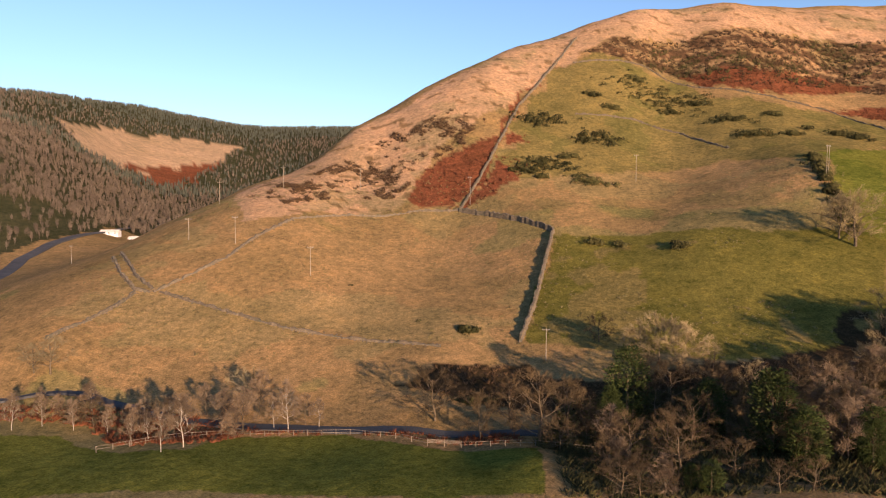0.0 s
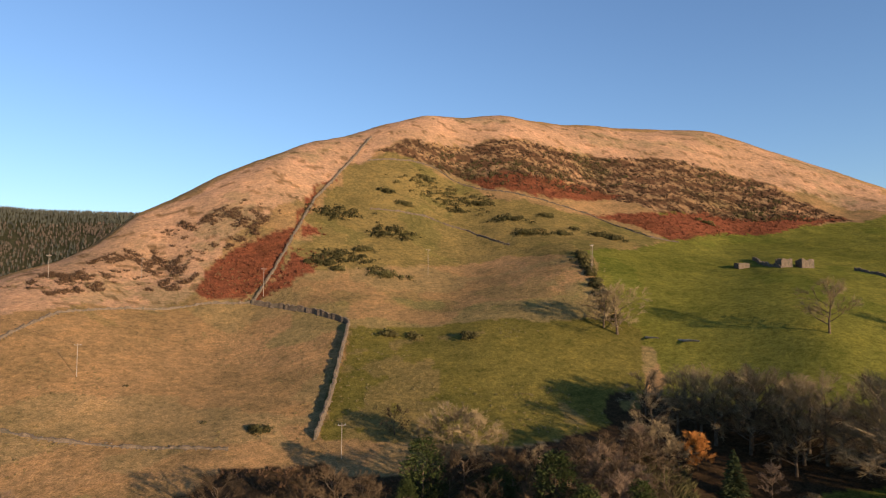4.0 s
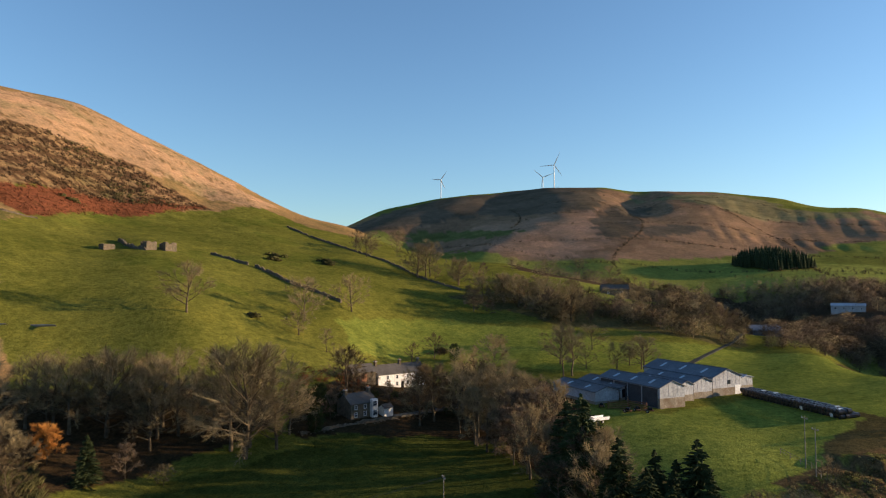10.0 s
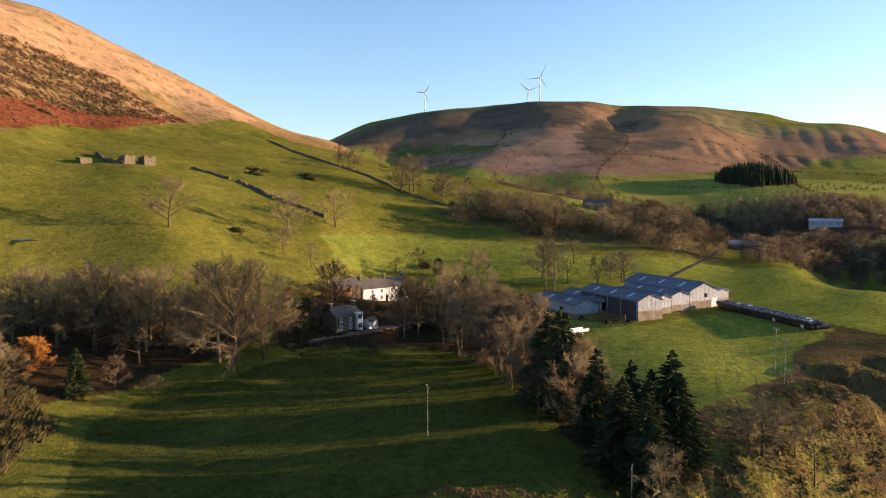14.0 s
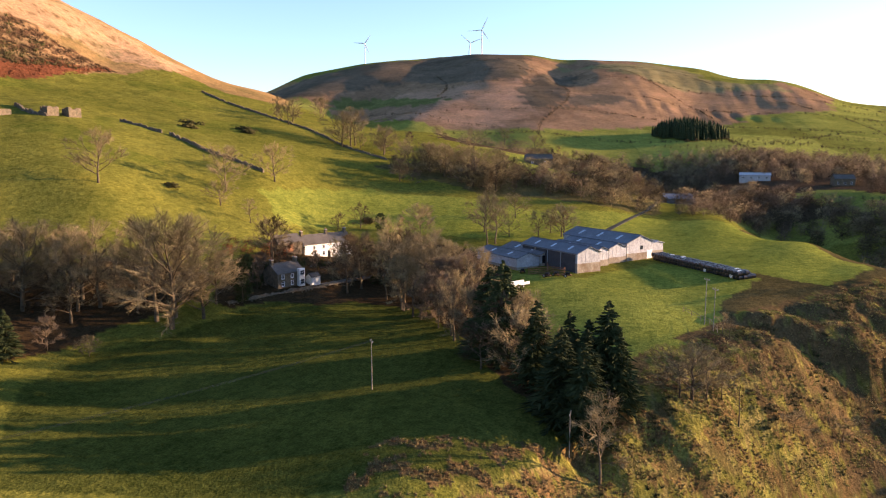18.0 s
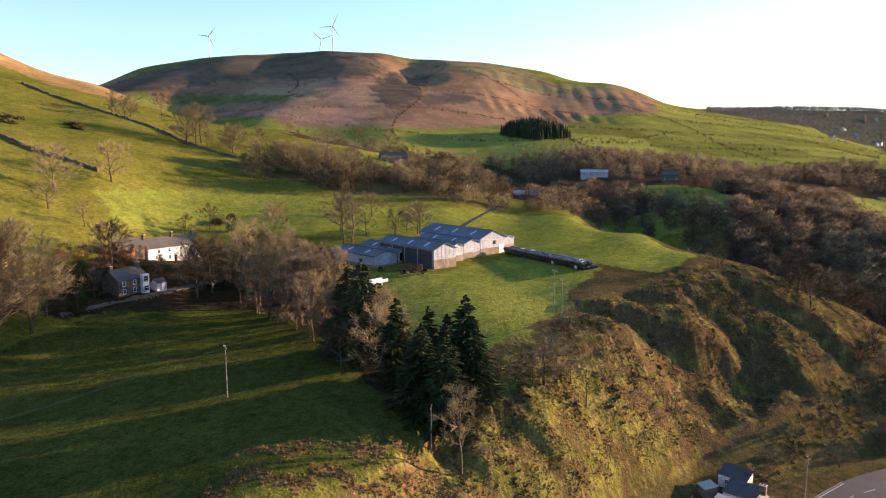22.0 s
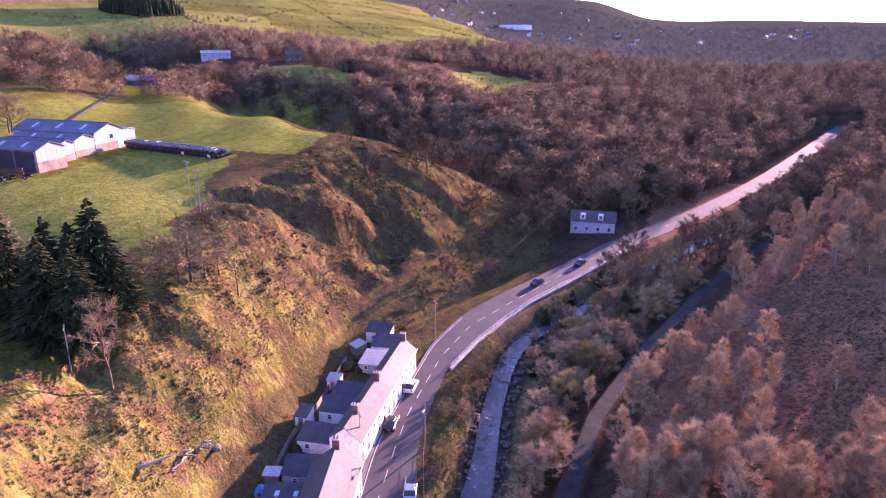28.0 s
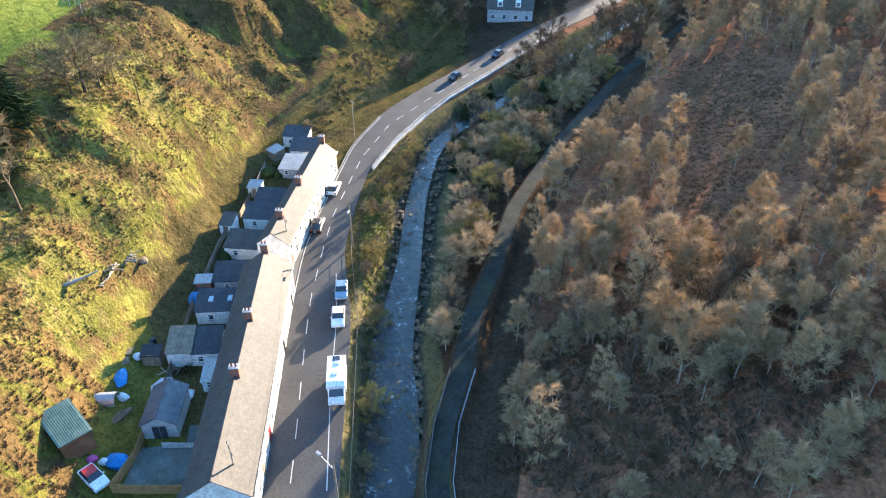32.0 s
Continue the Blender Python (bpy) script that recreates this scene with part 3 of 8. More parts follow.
def ground_sheet():
    ang = np.radians(np.r_[np.arange(-38, 164, 0.22), np.arange(164, 322, 3.0)])
    rad = np.r_[0.0, np.geomspace(9, 45, 24)[:-1], np.geomspace(45, 300, 260)[:-1], np.geomspace(300, 700, 130)[:-1], np.geomspace(700, 4880, 110)]
    a, r = np.meshgrid(ang, rad)
    x, y = (r * np.sin(a)).ravel(), (r * np.cos(a)).ravel()
    z = land(x, y)
    z = z + relief(x, y)
    na, nr = len(ang), len(rad)
    i = np.arange(nr - 1)[:, None] * na
    j = np.arange(na)[None, :]
    k = (j + 1) % na
    faces = np.stack([i + j, i + k, i + na + k, i + na + j], -1).reshape(-1, 4)[:, ::-1]
    me = bpy.data.meshes.new("ground")
    me.vertices.add(len(x))
    me.vertices.foreach_set("co", np.c_[x, y, z].ravel().astype(np.float32))
    me.loops.add(faces.size)
    me.loops.foreach_set("vertex_index", faces.ravel().astype(np.int32))
    me.polygons.add(len(faces))
    me.polygons.foreach_set("loop_start", np.arange(0, faces.size, 4, dtype=np.int32))
    me.polygons.foreach_set("loop_total", np.full(len(faces), 4, np.int32))
    me.update()
    me.validate()
    c = me.color_attributes.new("cover", "FLOAT_COLOR", "POINT")
    c.data.foreach_set("color", np.c_[cover_colour(x, y), np.ones(len(x))].ravel().astype(np.float32))
    me.materials.append(GROUND)
    me.polygons.foreach_set("use_smooth", np.ones(len(me.polygons), bool))
    return tagged(new("ground", me), "hilly winter ground of pasture, dry grass, heath and bracken", "ground", kind="structure")





ground_sheet()

# ---- plants: how they grow ----
def growth(name, low, high, scale, rough, own=0.0):
    return surface(name, low, high, scale, rough, spec=0.06, own=own)


BARK = growth("bark", (0.07, 0.054, 0.035), (0.155, 0.122, 0.08), 1.5, 0.9, own=0.25)
TWIGS = growth("bare_twigs", (0.165, 0.128, 0.07), (0.295, 0.235, 0.128), 0.35, 0.9, own=0.22)
# Darker than TWIGS, so valley and foot trees carry shade in their colour.
TWIGS_DARK = growth("dark_twigs", (0.06, 0.043, 0.025), (0.115, 0.084, 0.046), 0.35, 0.9, own=0.25)
# Twig colour greyed to put haze on the distant woods.
TWIGS_HAZED = growth("hazed_twigs", (0.085, 0.075, 0.066), (0.15, 0.135, 0.12), 0.05, 0.9)
LARCH_TWIGS = growth("larch_twigs", (0.105, 0.08, 0.056), (0.2, 0.155, 0.11), 0.05, 0.9)
TWIGS_RED = growth("reddish_twigs", (0.122, 0.088, 0.058), (0.218, 0.16, 0.104), 0.35, 0.9, own=0.2)
TWIGS_PALE = growth("pale_twigs", (0.3, 0.218, 0.122), (0.5, 0.375, 0.215), 0.35, 0.9, own=0.2)
PALE_BARK = growth("birch_bark", (0.26, 0.22, 0.17), (0.45, 0.4, 0.33), 2.0, 0.85, own=0.15)
NEEDLES = growth("spruce_needles", (0.022, 0.033, 0.014), (0.052, 0.067, 0.026), 0.8, 0.85, own=0.25)
# Paler, greyer copy of the needles, with haze painted in.
NEEDLES_HAZED = growth("hazed_needles", (0.056, 0.06, 0.043), (0.1, 0.105, 0.074), 0.05, 0.9)
IVY = growth("ivy_leaves", (0.02, 0.03, 0.009), (0.055, 0.072, 0.02), 0.8, 0.7, own=0.2)
LARCH = growth("orange_larch", (0.30, 0.13, 0.03), (0.46, 0.22, 0.06), 0.8, 0.9, own=0.15)
YELLOW = growth("yellowing_willow", (0.23, 0.175, 0.06), (0.37, 0.285, 0.10), 0.8, 0.9, own=0.2)
GORSE = growth("gorse_needles", (0.042, 0.043, 0.017), (0.10, 0.092, 0.036), 0.5, 0.9, own=0.3)
TUSSOCK = growth("dead_grass", (0.15, 0.122, 0.05), (0.25, 0.205, 0.09), 0.4, 0.95, own=0.3)
GRASS_BLADES = growth("grass_blades", (0.085, 0.095, 0.024), (0.165, 0.17, 0.05), 0.4, 0.95, own=0.2)
FERN = growth("dead_bracken", (0.13, 0.046, 0.022), (0.23, 0.088, 0.042), 0.4, 0.95, own=0.3)
BANK_FERN = growth("faded_bracken", (0.1, 0.062, 0.032), (0.178, 0.114, 0.056), 0.4, 0.95, own=0.3)
HEATHER = growth("heather", (0.065, 0.042, 0.025), (0.12, 0.075, 0.04), 0.4, 0.95, own=0.3)


class Soup:
    """Points and faces of one mesh in the making."""

    def __init__(self):
        self.v, self.f = [], []

    def tube(self, a, b, ra, rb, n):
        d = (b - a).normalized()
        s = d.orthogonal().normalized()
        t = d.cross(s)
        k = len(self.v)
        turns = [(math.cos(6.2832 * i / n), math.sin(6.2832 * i / n)) for i in range(n)]
        self.v += [a + (s * c + t * w) * ra for c, w in turns]
        if rb <= 0:
            self.v.append(b)
            self.f += [(k + i, k + (i + 1) % n, k + n) for i in range(n)]
        else:
            self.v += [b + (s * c + t * w) * rb for c, w in turns]
            self.f += [(k + i, k + (i + 1) % n, k + n + (i + 1) % n, k + n + i) for i in range(n)]

    def mesh(self, name, material, smooth_faces=False):
        me = bpy.data.meshes.new(name)
        me.from_pydata([tuple(p) for p in self.v], [], self.f)
        me.materials.append(material)
        if smooth_faces:
            me.polygons.foreach_set("use_smooth", np.ones(len(me.polygons), bool))
        return me


def part_mesh(name, me, parent, label=""):
    ob = new(name, me)
    ob.parent = parent
    return tagged(ob, label)


def rnd(a, b):
    return random.uniform(a, b)


def bent(d, amount):
    return (d + Vector((rnd(-1, 1), rnd(-1, 1), rnd(-1, 1))) * amount).normalized()


def grow(wood, twigs, p, d, length, rad, depth, kids, spread, lift, twig_count, twig_len, twig_rad):
    """One limb of a bare tree, and all that springs from it."""
    steps = 3 if depth < 2 else 2
    points = [(p, rad)]
    for i in range(steps):
        d = bent(d + Vector((0, 0, lift)), 0.16)
        q = p + d * (length / steps)
        r2 = rad * (0.82 if i < steps - 1 else 0.66)
        (wood if depth < 3 else twigs).tube(p, q, rad, r2, (6, 5, 4, 3)[min(depth, 3)])
        p, rad = q, r2
        points.append((p, rad))
    if depth == len(kids):
        for i in range(twig_count):
            q, _ = random.choice(points[1:])
            q = q - d * rnd(0, length / steps)
            w = bent(d + Vector((0, 0, 0.2)), 0.95)
            l = twig_len * rnd(0.6, 1.3)
            twigs.tube(q, q + w * l, twig_rad, 0, 3)
            q = q + w * l * rnd(0.2, 0.5)
            twigs.tube(q, q + bent(w, 0.6) * l * 0.75, twig_rad * 0.8, 0, 3)
        return
    if depth == len(kids) - 1:
        for i in range(twig_count // 2):
            q, _ = random.choice(points)
            w = bent(d + Vector((0, 0, 0.15)), 1.1)
            twigs.tube(q, q + w * twig_len * rnd(0.5, 1.1), twig_rad, 0, 3)
    for i in range(kids[depth]):
        q, r = points[-1] if i < 1 else random.choice(points[1:])
        w = bent(d, spread)
        grow(wood, twigs, q, w, length * rnd(0.5, 0.72), max(r * rnd(0.5, 0.7), 0.022), depth + 1, kids, spread, lift, twig_count, twig_len, twig_rad)


def tree_thing(name, trunk, crown, label, category="tree"):
    root = new(name)
    part_mesh("trunk", trunk, root)
    part_mesh("crown", crown, root)
    return tagged(root, label, category)


def bare_tree(name, seed, label, bark, twig, height, stem, limbs, kids, reach, rise, twig_count, twig_len=1.3, twig_rad=0.035, girth=0.02):
    """A leafless tree: a leader, limbs all the way up it that make a rounded crown, and twigs. reach: half the crown's width over its height."""
    random.seed(seed)
    wood, twigs = Soup(), Soup()
    p, r = Vector((0, 0, -0.5)), height * girth
    leader = [p]
    for i in range(6):
        q = Vector((rnd(-1, 1) * 0.02 * height, rnd(-1, 1) * 0.02 * height, 0)) * (i > 0) + Vector((leader[-1].x, leader[-1].y, height * 0.8 * (i + 1) / 6))
        wood.tube(leader[-1], q, r, r * 0.8, 8 if i < 2 else 5)
        r *= 0.8
        leader.append(q)
    for i in range(limbs):
        u = (i + rnd(0.2, 0.8)) / limbs
        z = height * (stem + (0.78 - stem) * u)
        f = min(z / (height * 0.8) * 6, 5.99)
        q = leader[int(f)].lerp(leader[int(f) + 1], f - int(f))
        a = i * 2.4 + rnd(-0.5, 0.5)
        w = (Vector((math.cos(a), math.sin(a), rise * (0.35 + 1.5 * u)))).normalized()
        l = height * reach * 0.66 * math.sqrt(max(0.15, 1 - 0.75 * u * u)) * rnd(0.8, 1.15) * (0.75 + 0.25 * min(1, u * 4))
        grow(wood, twigs, q, w, l, height * girth * rnd(0.3, 0.42) * (1.1 - 0.5 * u), 1, kids, 0.62, 0.05, twig_count, twig_len, twig_rad)
    k = height / max(v.z for v in twigs.v)
    for s in (wood, twigs):
        s.v = [Vector((v.x, v.y, v.z * k)) if v.z > 0 else v for v in s.v]
    return tree_thing(name, wood.mesh("trunk", bark, True), twigs.mesh("crown", twig), label)


def leafy_mesh(seed, clumps, height, width, leaf, material, shape=0.5, per=10):
    """An evergreen crown of many small pointed leaves in clumps."""
    random.seed(seed)
    s = Soup()
    for i in range(clumps):
        u = rnd(0, 1)
        a = rnd(0, 6.283)
        r = width * 0.5 * (math.sin(math.pi * min(1, u * 0.82 + 0.14)) ** shape) * rnd(0.45, 1.0)
        c = Vector((math.cos(a) * r, math.sin(a) * r, height * (0.06 + 0.92 * u)))
        for k in range(per):
            d = bent(Vector((math.cos(a), math.sin(a), 0.4)), 0.9)
            q = c + Vector((rnd(-1, 1), rnd(-1, 1), rnd(-.7, .7))) * leaf * 1.5
            s.tube(q, q + d * leaf * rnd(0.8, 1.6), leaf * 0.28, 0, 3)
    return s.mesh("crown", material)


def spruce(name, seed, label, height=18.0, width=6.0, levels=32, around=9, material=None, droop=0.25, ragged=0.3):
    random.seed(seed)
    wood, s = Soup(), Soup()
    wood.tube(Vector((0, 0, -0.5)), Vector((0, 0, height * 0.97)), height * 0.016, 0, 6)
    for i in range(levels):
        u = i / (levels - 1)
        z = height * (0.08 + 0.9 * u)
        reach = width * 0.5 * ((1 - u) ** 0.8 + 0.04)
        for k in range(around if u < 0.8 else 5):
            a = rnd(0, 6.283)
            l = reach * rnd(1 - ragged, 1.05)
            out = Vector((math.cos(a), math.sin(a), 0))
            side = Vector((-out.y, out.x, 0))
            p = Vector((0, 0, z + rnd(-.25, .25)))
            tip = p + out * l + Vector((0, 0, -l * droop + 0.25 * u))
            s.tube(p, tip, 0.2, 0, 3)
            for m in range(9):
                q = p.lerp(tip, rnd(0.1, 0.9))
                w = (out * 0.8 + side * rnd(-0.9, 0.9) + Vector((0, 0, rnd(-0.5, 0.15)))).normalized()
                s.tube(q, q + w * (0.35 + l * rnd(0.25, 0.45)), 0.24, 0, 3)
    root = new(name)
    part_mesh("trunk", wood.mesh("trunk", BARK), root)
    part_mesh("crown", s.mesh("crown", material or NEEDLES), root)
    return tagged(root, label, "conifer")


def scatter_mesh(name, parts, places, material):
    """One mesh out of many copies of small templates. places: x, y, z, size, turn, template."""
    vs, fs, count = [], [], 0
    places = np.asarray(places, float)
    for k, (v, f) in enumerate(parts):
        rows = places[places[:, 5].astype(int) == k]
        if not len(rows):
            continue
        c, s = np.cos(rows[:, 4])[:, None], np.sin(rows[:, 4])[:, None]
        x, y, z = v[:, 0][None], v[:, 1][None], v[:, 2][None]
        size = rows[:, 3][:, None]
        p = np.stack([(x * c - y * s) * size + rows[:, 0][:, None], (x * s + y * c) * size + rows[:, 1][:, None], z * size + rows[:, 2][:, None]], -1)
        vs.append(p.reshape(-1, 3))
        fs.append((f[None] + (np.arange(len(rows)) * len(v))[:, None, None] + count).reshape(-1, 3))
        count += len(rows) * len(v)
    v, f = np.concatenate(vs), np.concatenate(fs)
    me = bpy.data.meshes.new(name)
    me.vertices.add(len(v))
    me.vertices.foreach_set("co", v.ravel().astype(np.float32))
    me.loops.add(f.size)
    me.loops.foreach_set("vertex_index", f.ravel().astype(np.int32))
    me.polygons.add(len(f))
    me.polygons.foreach_set("loop_start", np.arange(0, f.size, 3, dtype=np.int32))
    me.polygons.foreach_set("loop_total", np.full(len(f), 3, np.int32))
    me.update()
    me.materials.append(material)
    return me


def template(soup):
    tris = []
    for f in soup.f:
        tris += [(f[0], f[i], f[i + 1]) for i in range(1, len(f) - 1)]
    return np.array([tuple(p) for p in soup.v]), np.array(tris)


def far_spruce(seed):
    random.seed(seed)
    s = Soup()
    for i in range(5):
        z, w = 0.1 + 0.17 * i, 0.17 * (1 - i / 5.6)
        off = Vector((rnd(-.02, .02), rnd(-.02, .02), 0))
        s.tube(Vector((0, 0, z)) + off, Vector((0, 0, z + 0.3)), w * rnd(0.85, 1.15), 0, 6)
    s.tube(Vector((0, 0, -0.1)), Vector((0, 0, 0.3)), 0.02, 0, 3)
    return template(s)


def far_bare(seed, blades=150, rad=0.0085, slim=1.5, base=0.06, reach=(0.12, 0.27)):
    random.seed(seed)
    s = Soup()
    s.tube(Vector((0, 0, -0.08)), Vector((0, 0, 0.6)), 0.022, 0, 4)
    for i in range(blades):
        h = rnd(base, 0.7)
        a = rnd(0, 6.283)
        d = Vector((math.cos(a) * slim, math.sin(a) * slim, rnd(0.1, 1.7))).normalized()
        p = Vector((rnd(-.16, .16) * slim, rnd(-.16, .16) * slim, h))
        s.tube(p, p + d * rnd(*reach), rad, 0, 3)
    return template(s)


def tuft(seed, blades=11, lean=0.55, thick=0.6):
    random.seed(seed)
    s = Soup()
    for i in range(blades):
        a = rnd(0, 6.283)
        p = Vector((rnd(-.35, .35), rnd(-.35, .35), -0.1))
        s.tube(p, p + Vector((math.cos(a) * lean, math.sin(a) * lean, rnd(0.5, 1.0))), rnd(0.10, 0.2) * thick, 0, 3)
    return template(s)


def ground_z(x, y):
    x, y = np.asarray(x, float), np.asarray(y, float)
    return land(x, y) + relief(x, y)


def fill(poly, count, seed, size, keep=None):
    """Random places within an outline: rows for scatter_mesh."""
    rng = np.random.RandomState(seed)
    p = np.array(poly, float)
    lo, hi = p.min(0), p.max(0)
    xs, ys = np.zeros(0), np.zeros(0)
    while len(xs) < count:
        q = lo + rng.rand(count * 2, 2) * (hi - lo)
        ok = inside(poly, q[:, 0], q[:, 1])
        if keep:
            ok &= keep(q[:, 0], q[:, 1])
        xs, ys = np.r_[xs, q[ok, 0]], np.r_[ys, q[ok, 1]]
        if not ok.any():
            break
    xs, ys = xs[:count], ys[:count]
    s = size[0] + (size[1] - size[0]) * rng.rand(len(xs))
    return np.c_[xs, ys, ground_z(xs, ys), s, rng.rand(len(xs)) * 6.283, rng.randint(0, 3, len(xs))]


def stuff(name, parts, places, material, label, category):
    return tagged(new(name, scatter_mesh(name, parts, places, material)), label, category, kind="stuff")


def draped(line, step=4.0, up=0.0):
    """Points every few metres along a line, on the ground."""
    out = []
    for a, b_ in zip(line, line[1:]):
        n = max(1, int(math.hypot(b_[0] - a[0], b_[1] - a[1]) / step))
        out += [(a[0] + (b_[0] - a[0]) * i / n, a[1] + (b_[1] - a[1]) * i / n) for i in range(n)]
    out.append(tuple(line[-1][:2]))
    z = ground_z([p[0] for p in out], [p[1] for p in out])
    return [(x, y, float(h) + up) for (x, y), h in zip(out, z)]

# ---- where single trees stand: kind, east, ahead, height ----
LANE_TREES = [
    ("birch", -30.1, 130.1, 11.0), ("birch", -33.2, 131.5, 7.8), ("redtree", -38.8, 130.1, 9.4), ("redtree", -42.9, 132.6, 8.1), ("birch", -45.2, 116.7, 10.1),
    ("birch", -47.8, 113.6, 8.5), ("birch", -55.3, 119.0, 6.6), ("birch", -71.3, 129.7, 6.8), ("birch", -81.3, 136.6, 6.3), ("birch", -82.2, 128.1, 7.8),
    ("birch", -24.6, 132.6, 6.4), ("birch", -63.6, 127.3, 5.2), ("oak", -88.4, 152.1, 9.8), ("oak", -92.4, 152.5, 7.7), ("redtree", -48.8, 138.4, 7.4),
    ("redtree", -37.9, 138.8, 10.0), ("oak", -41.4, 142.8, 9.0), ("birch", -52.9, 129.9, 7.7), ("birch", -56.3, 126.5, 7.5), ("redtree", -27.7, 134.5, 6.8),
]
FOOT_TREES = [
    ("oakdark", 6.7, 125.7, 10.4), ("oakdark", 17.0, 120.6, 14.8), ("oakdark", 22.5, 123.2, 13.5), ("oakdark", -1.9, 135.7, 12.0), ("oakdark", 12.9, 129.9, 12.1),
    ("ivytree", 35.3, 130.9, 15.1), ("holly", 52.9, 109.3, 14.8), ("willow", 47.6, 151.4, 13.9), ("willow", 51.9, 147.4, 13.0), ("oakdark", 37.9, 167.5, 8.0),
    ("willow", 44.5, 156.3, 9.1), ("oakdark", 45.3, 134.7, 10.2), ("oakdark", 54.1, 131.6, 8.9), ("oakdark", 70.4, 125.5, 10.5), ("redtree", 61.7, 103.2, 11.3),
    ("redtree", 67.7, 106.8, 10.8), ("redtree", 60.8, 107.9, 7.3), ("oakdark", 52.0, 94.8, 5.5), ("oakdark", 47.5, 95.2, 5.4), ("ivytree", 31.3, 127.8, 8.6),
    ("ash", 58.8, 129.8, 9.8), ("oakdark", 41.5, 141.1, 9.5), ("ash", 58.5, 148.1, 6.8),
]
LOWER_WOOD = [
    ("oak", 106.7, 143.4, 15.9), ("oak", 102.3, 144.5, 16.2), ("oak", 107.7, 137.7, 19.7), ("oak", 122.6, 125.6, 19.5), ("oak", 92.5, 140.1, 13.2),
    ("oak", 106.5, 141.3, 15.4), ("oak", 112.1, 140.8, 15.9), ("oak", 123.5, 106.0, 21.0), ("oak", 117.4, 129.8, 17.2), ("oak", 100.7, 155.4, 13.0),
    ("oak", 113.8, 133.2, 20.3), ("oak", 122.0, 120.0, 19.8), ("oak", 127.0, 103.9, 25.2), ("oak", 125.7, 112.9, 16.4), ("oak", 108.4, 150.1, 14.7),
    ("redtree", 70.3, 117.2, 8.9), ("willow", 86.5, 129.4, 10.4), ("willow", 85.3, 136.5, 8.3), ("gold", 94.9, 127.4, 8.6), ("willow", 89.3, 126.5, 7.7),
    ("spruce", 94.5, 115.8, 9.8), ("redtree", 102.7, 114.9, 8.0), ("willow", 105.3, 107.2, 4.9), ("redtree", 75.4, 127.1, 7.0), ("oak", 138.2, 101.0, 13.6),
]
SLOPE_TREES = [
    ("oakfar", 343.5, 198.5, 12.7), ("oakfar", 908.6, 473.0, 26.1), ("oakfar", 335.1, 157.0, 20.7), ("oakfar", 335.3, 138.1, 14.9), ("oakfar", 331.4, 125.4, 12.2),
    ("oakfar", 324.0, 109.8, 14.9), ("oakfar", 323.2, 103.4, 15.8), ("oakfar", 335.2, 91.8, 12.2), ("oakfar", 329.9, 80.8, 11.8), ("oakfar", 322.0, 65.4, 12.4),
    ("oakfar", 299.6, 115.7, 10.5), ("oakfar", 247.5, 62.0, 15.3), ("oakfar", 254.0, 34.3, 12.5), ("oakfar", 250.0, 42.2, 10.5), ("oakfar", 275.2, 56.0, 11.0),
    ("oakfar", 260.6, 89.3, 5.4), ("oakfar", 168.3, 163.0, 17.5), ("oakfar", 209.6, 146.9, 17.5), ("oakfar", 237.4, 144.0, 16.5), ("oakfar", 196.1, 139.8, 9.7),
    ("ash", 193.8, 127.0, 8.5), ("oakfar", 118.0, 197.6, 18.0), ("oakfar", 115.9, 202.3, 14.5), ("ash", 357.8, 214.1, 13.5), ("oakfar", 355.5, 202.4, 13.9),
    ("oakfar", 935.1, 485.0, 25.7), ("oakfar", 327.8, 158.4, 19.7), ("ash", 337.7, 155.7, 21.6), ("oakfar", 334.3, 137.8, 16.9), ("oakfar", 321.8, 108.2, 15.9),
    ("oakfar", 318.0, 99.8, 15.8), ("redtree", 300.6, 115.9, 11.9), ("oakfar", 309.8, 83.0, 19.1), ("oakfar", 310.7, 72.6, 18.1), ("ash", 317.7, 118.0, 13.9),
    ("oakfar", 708.1, 156.7, 19.3), ("oakfar", 663.5, 116.8, 17.8), ("oakfar", 373.0, 100.0, 15.7),
]
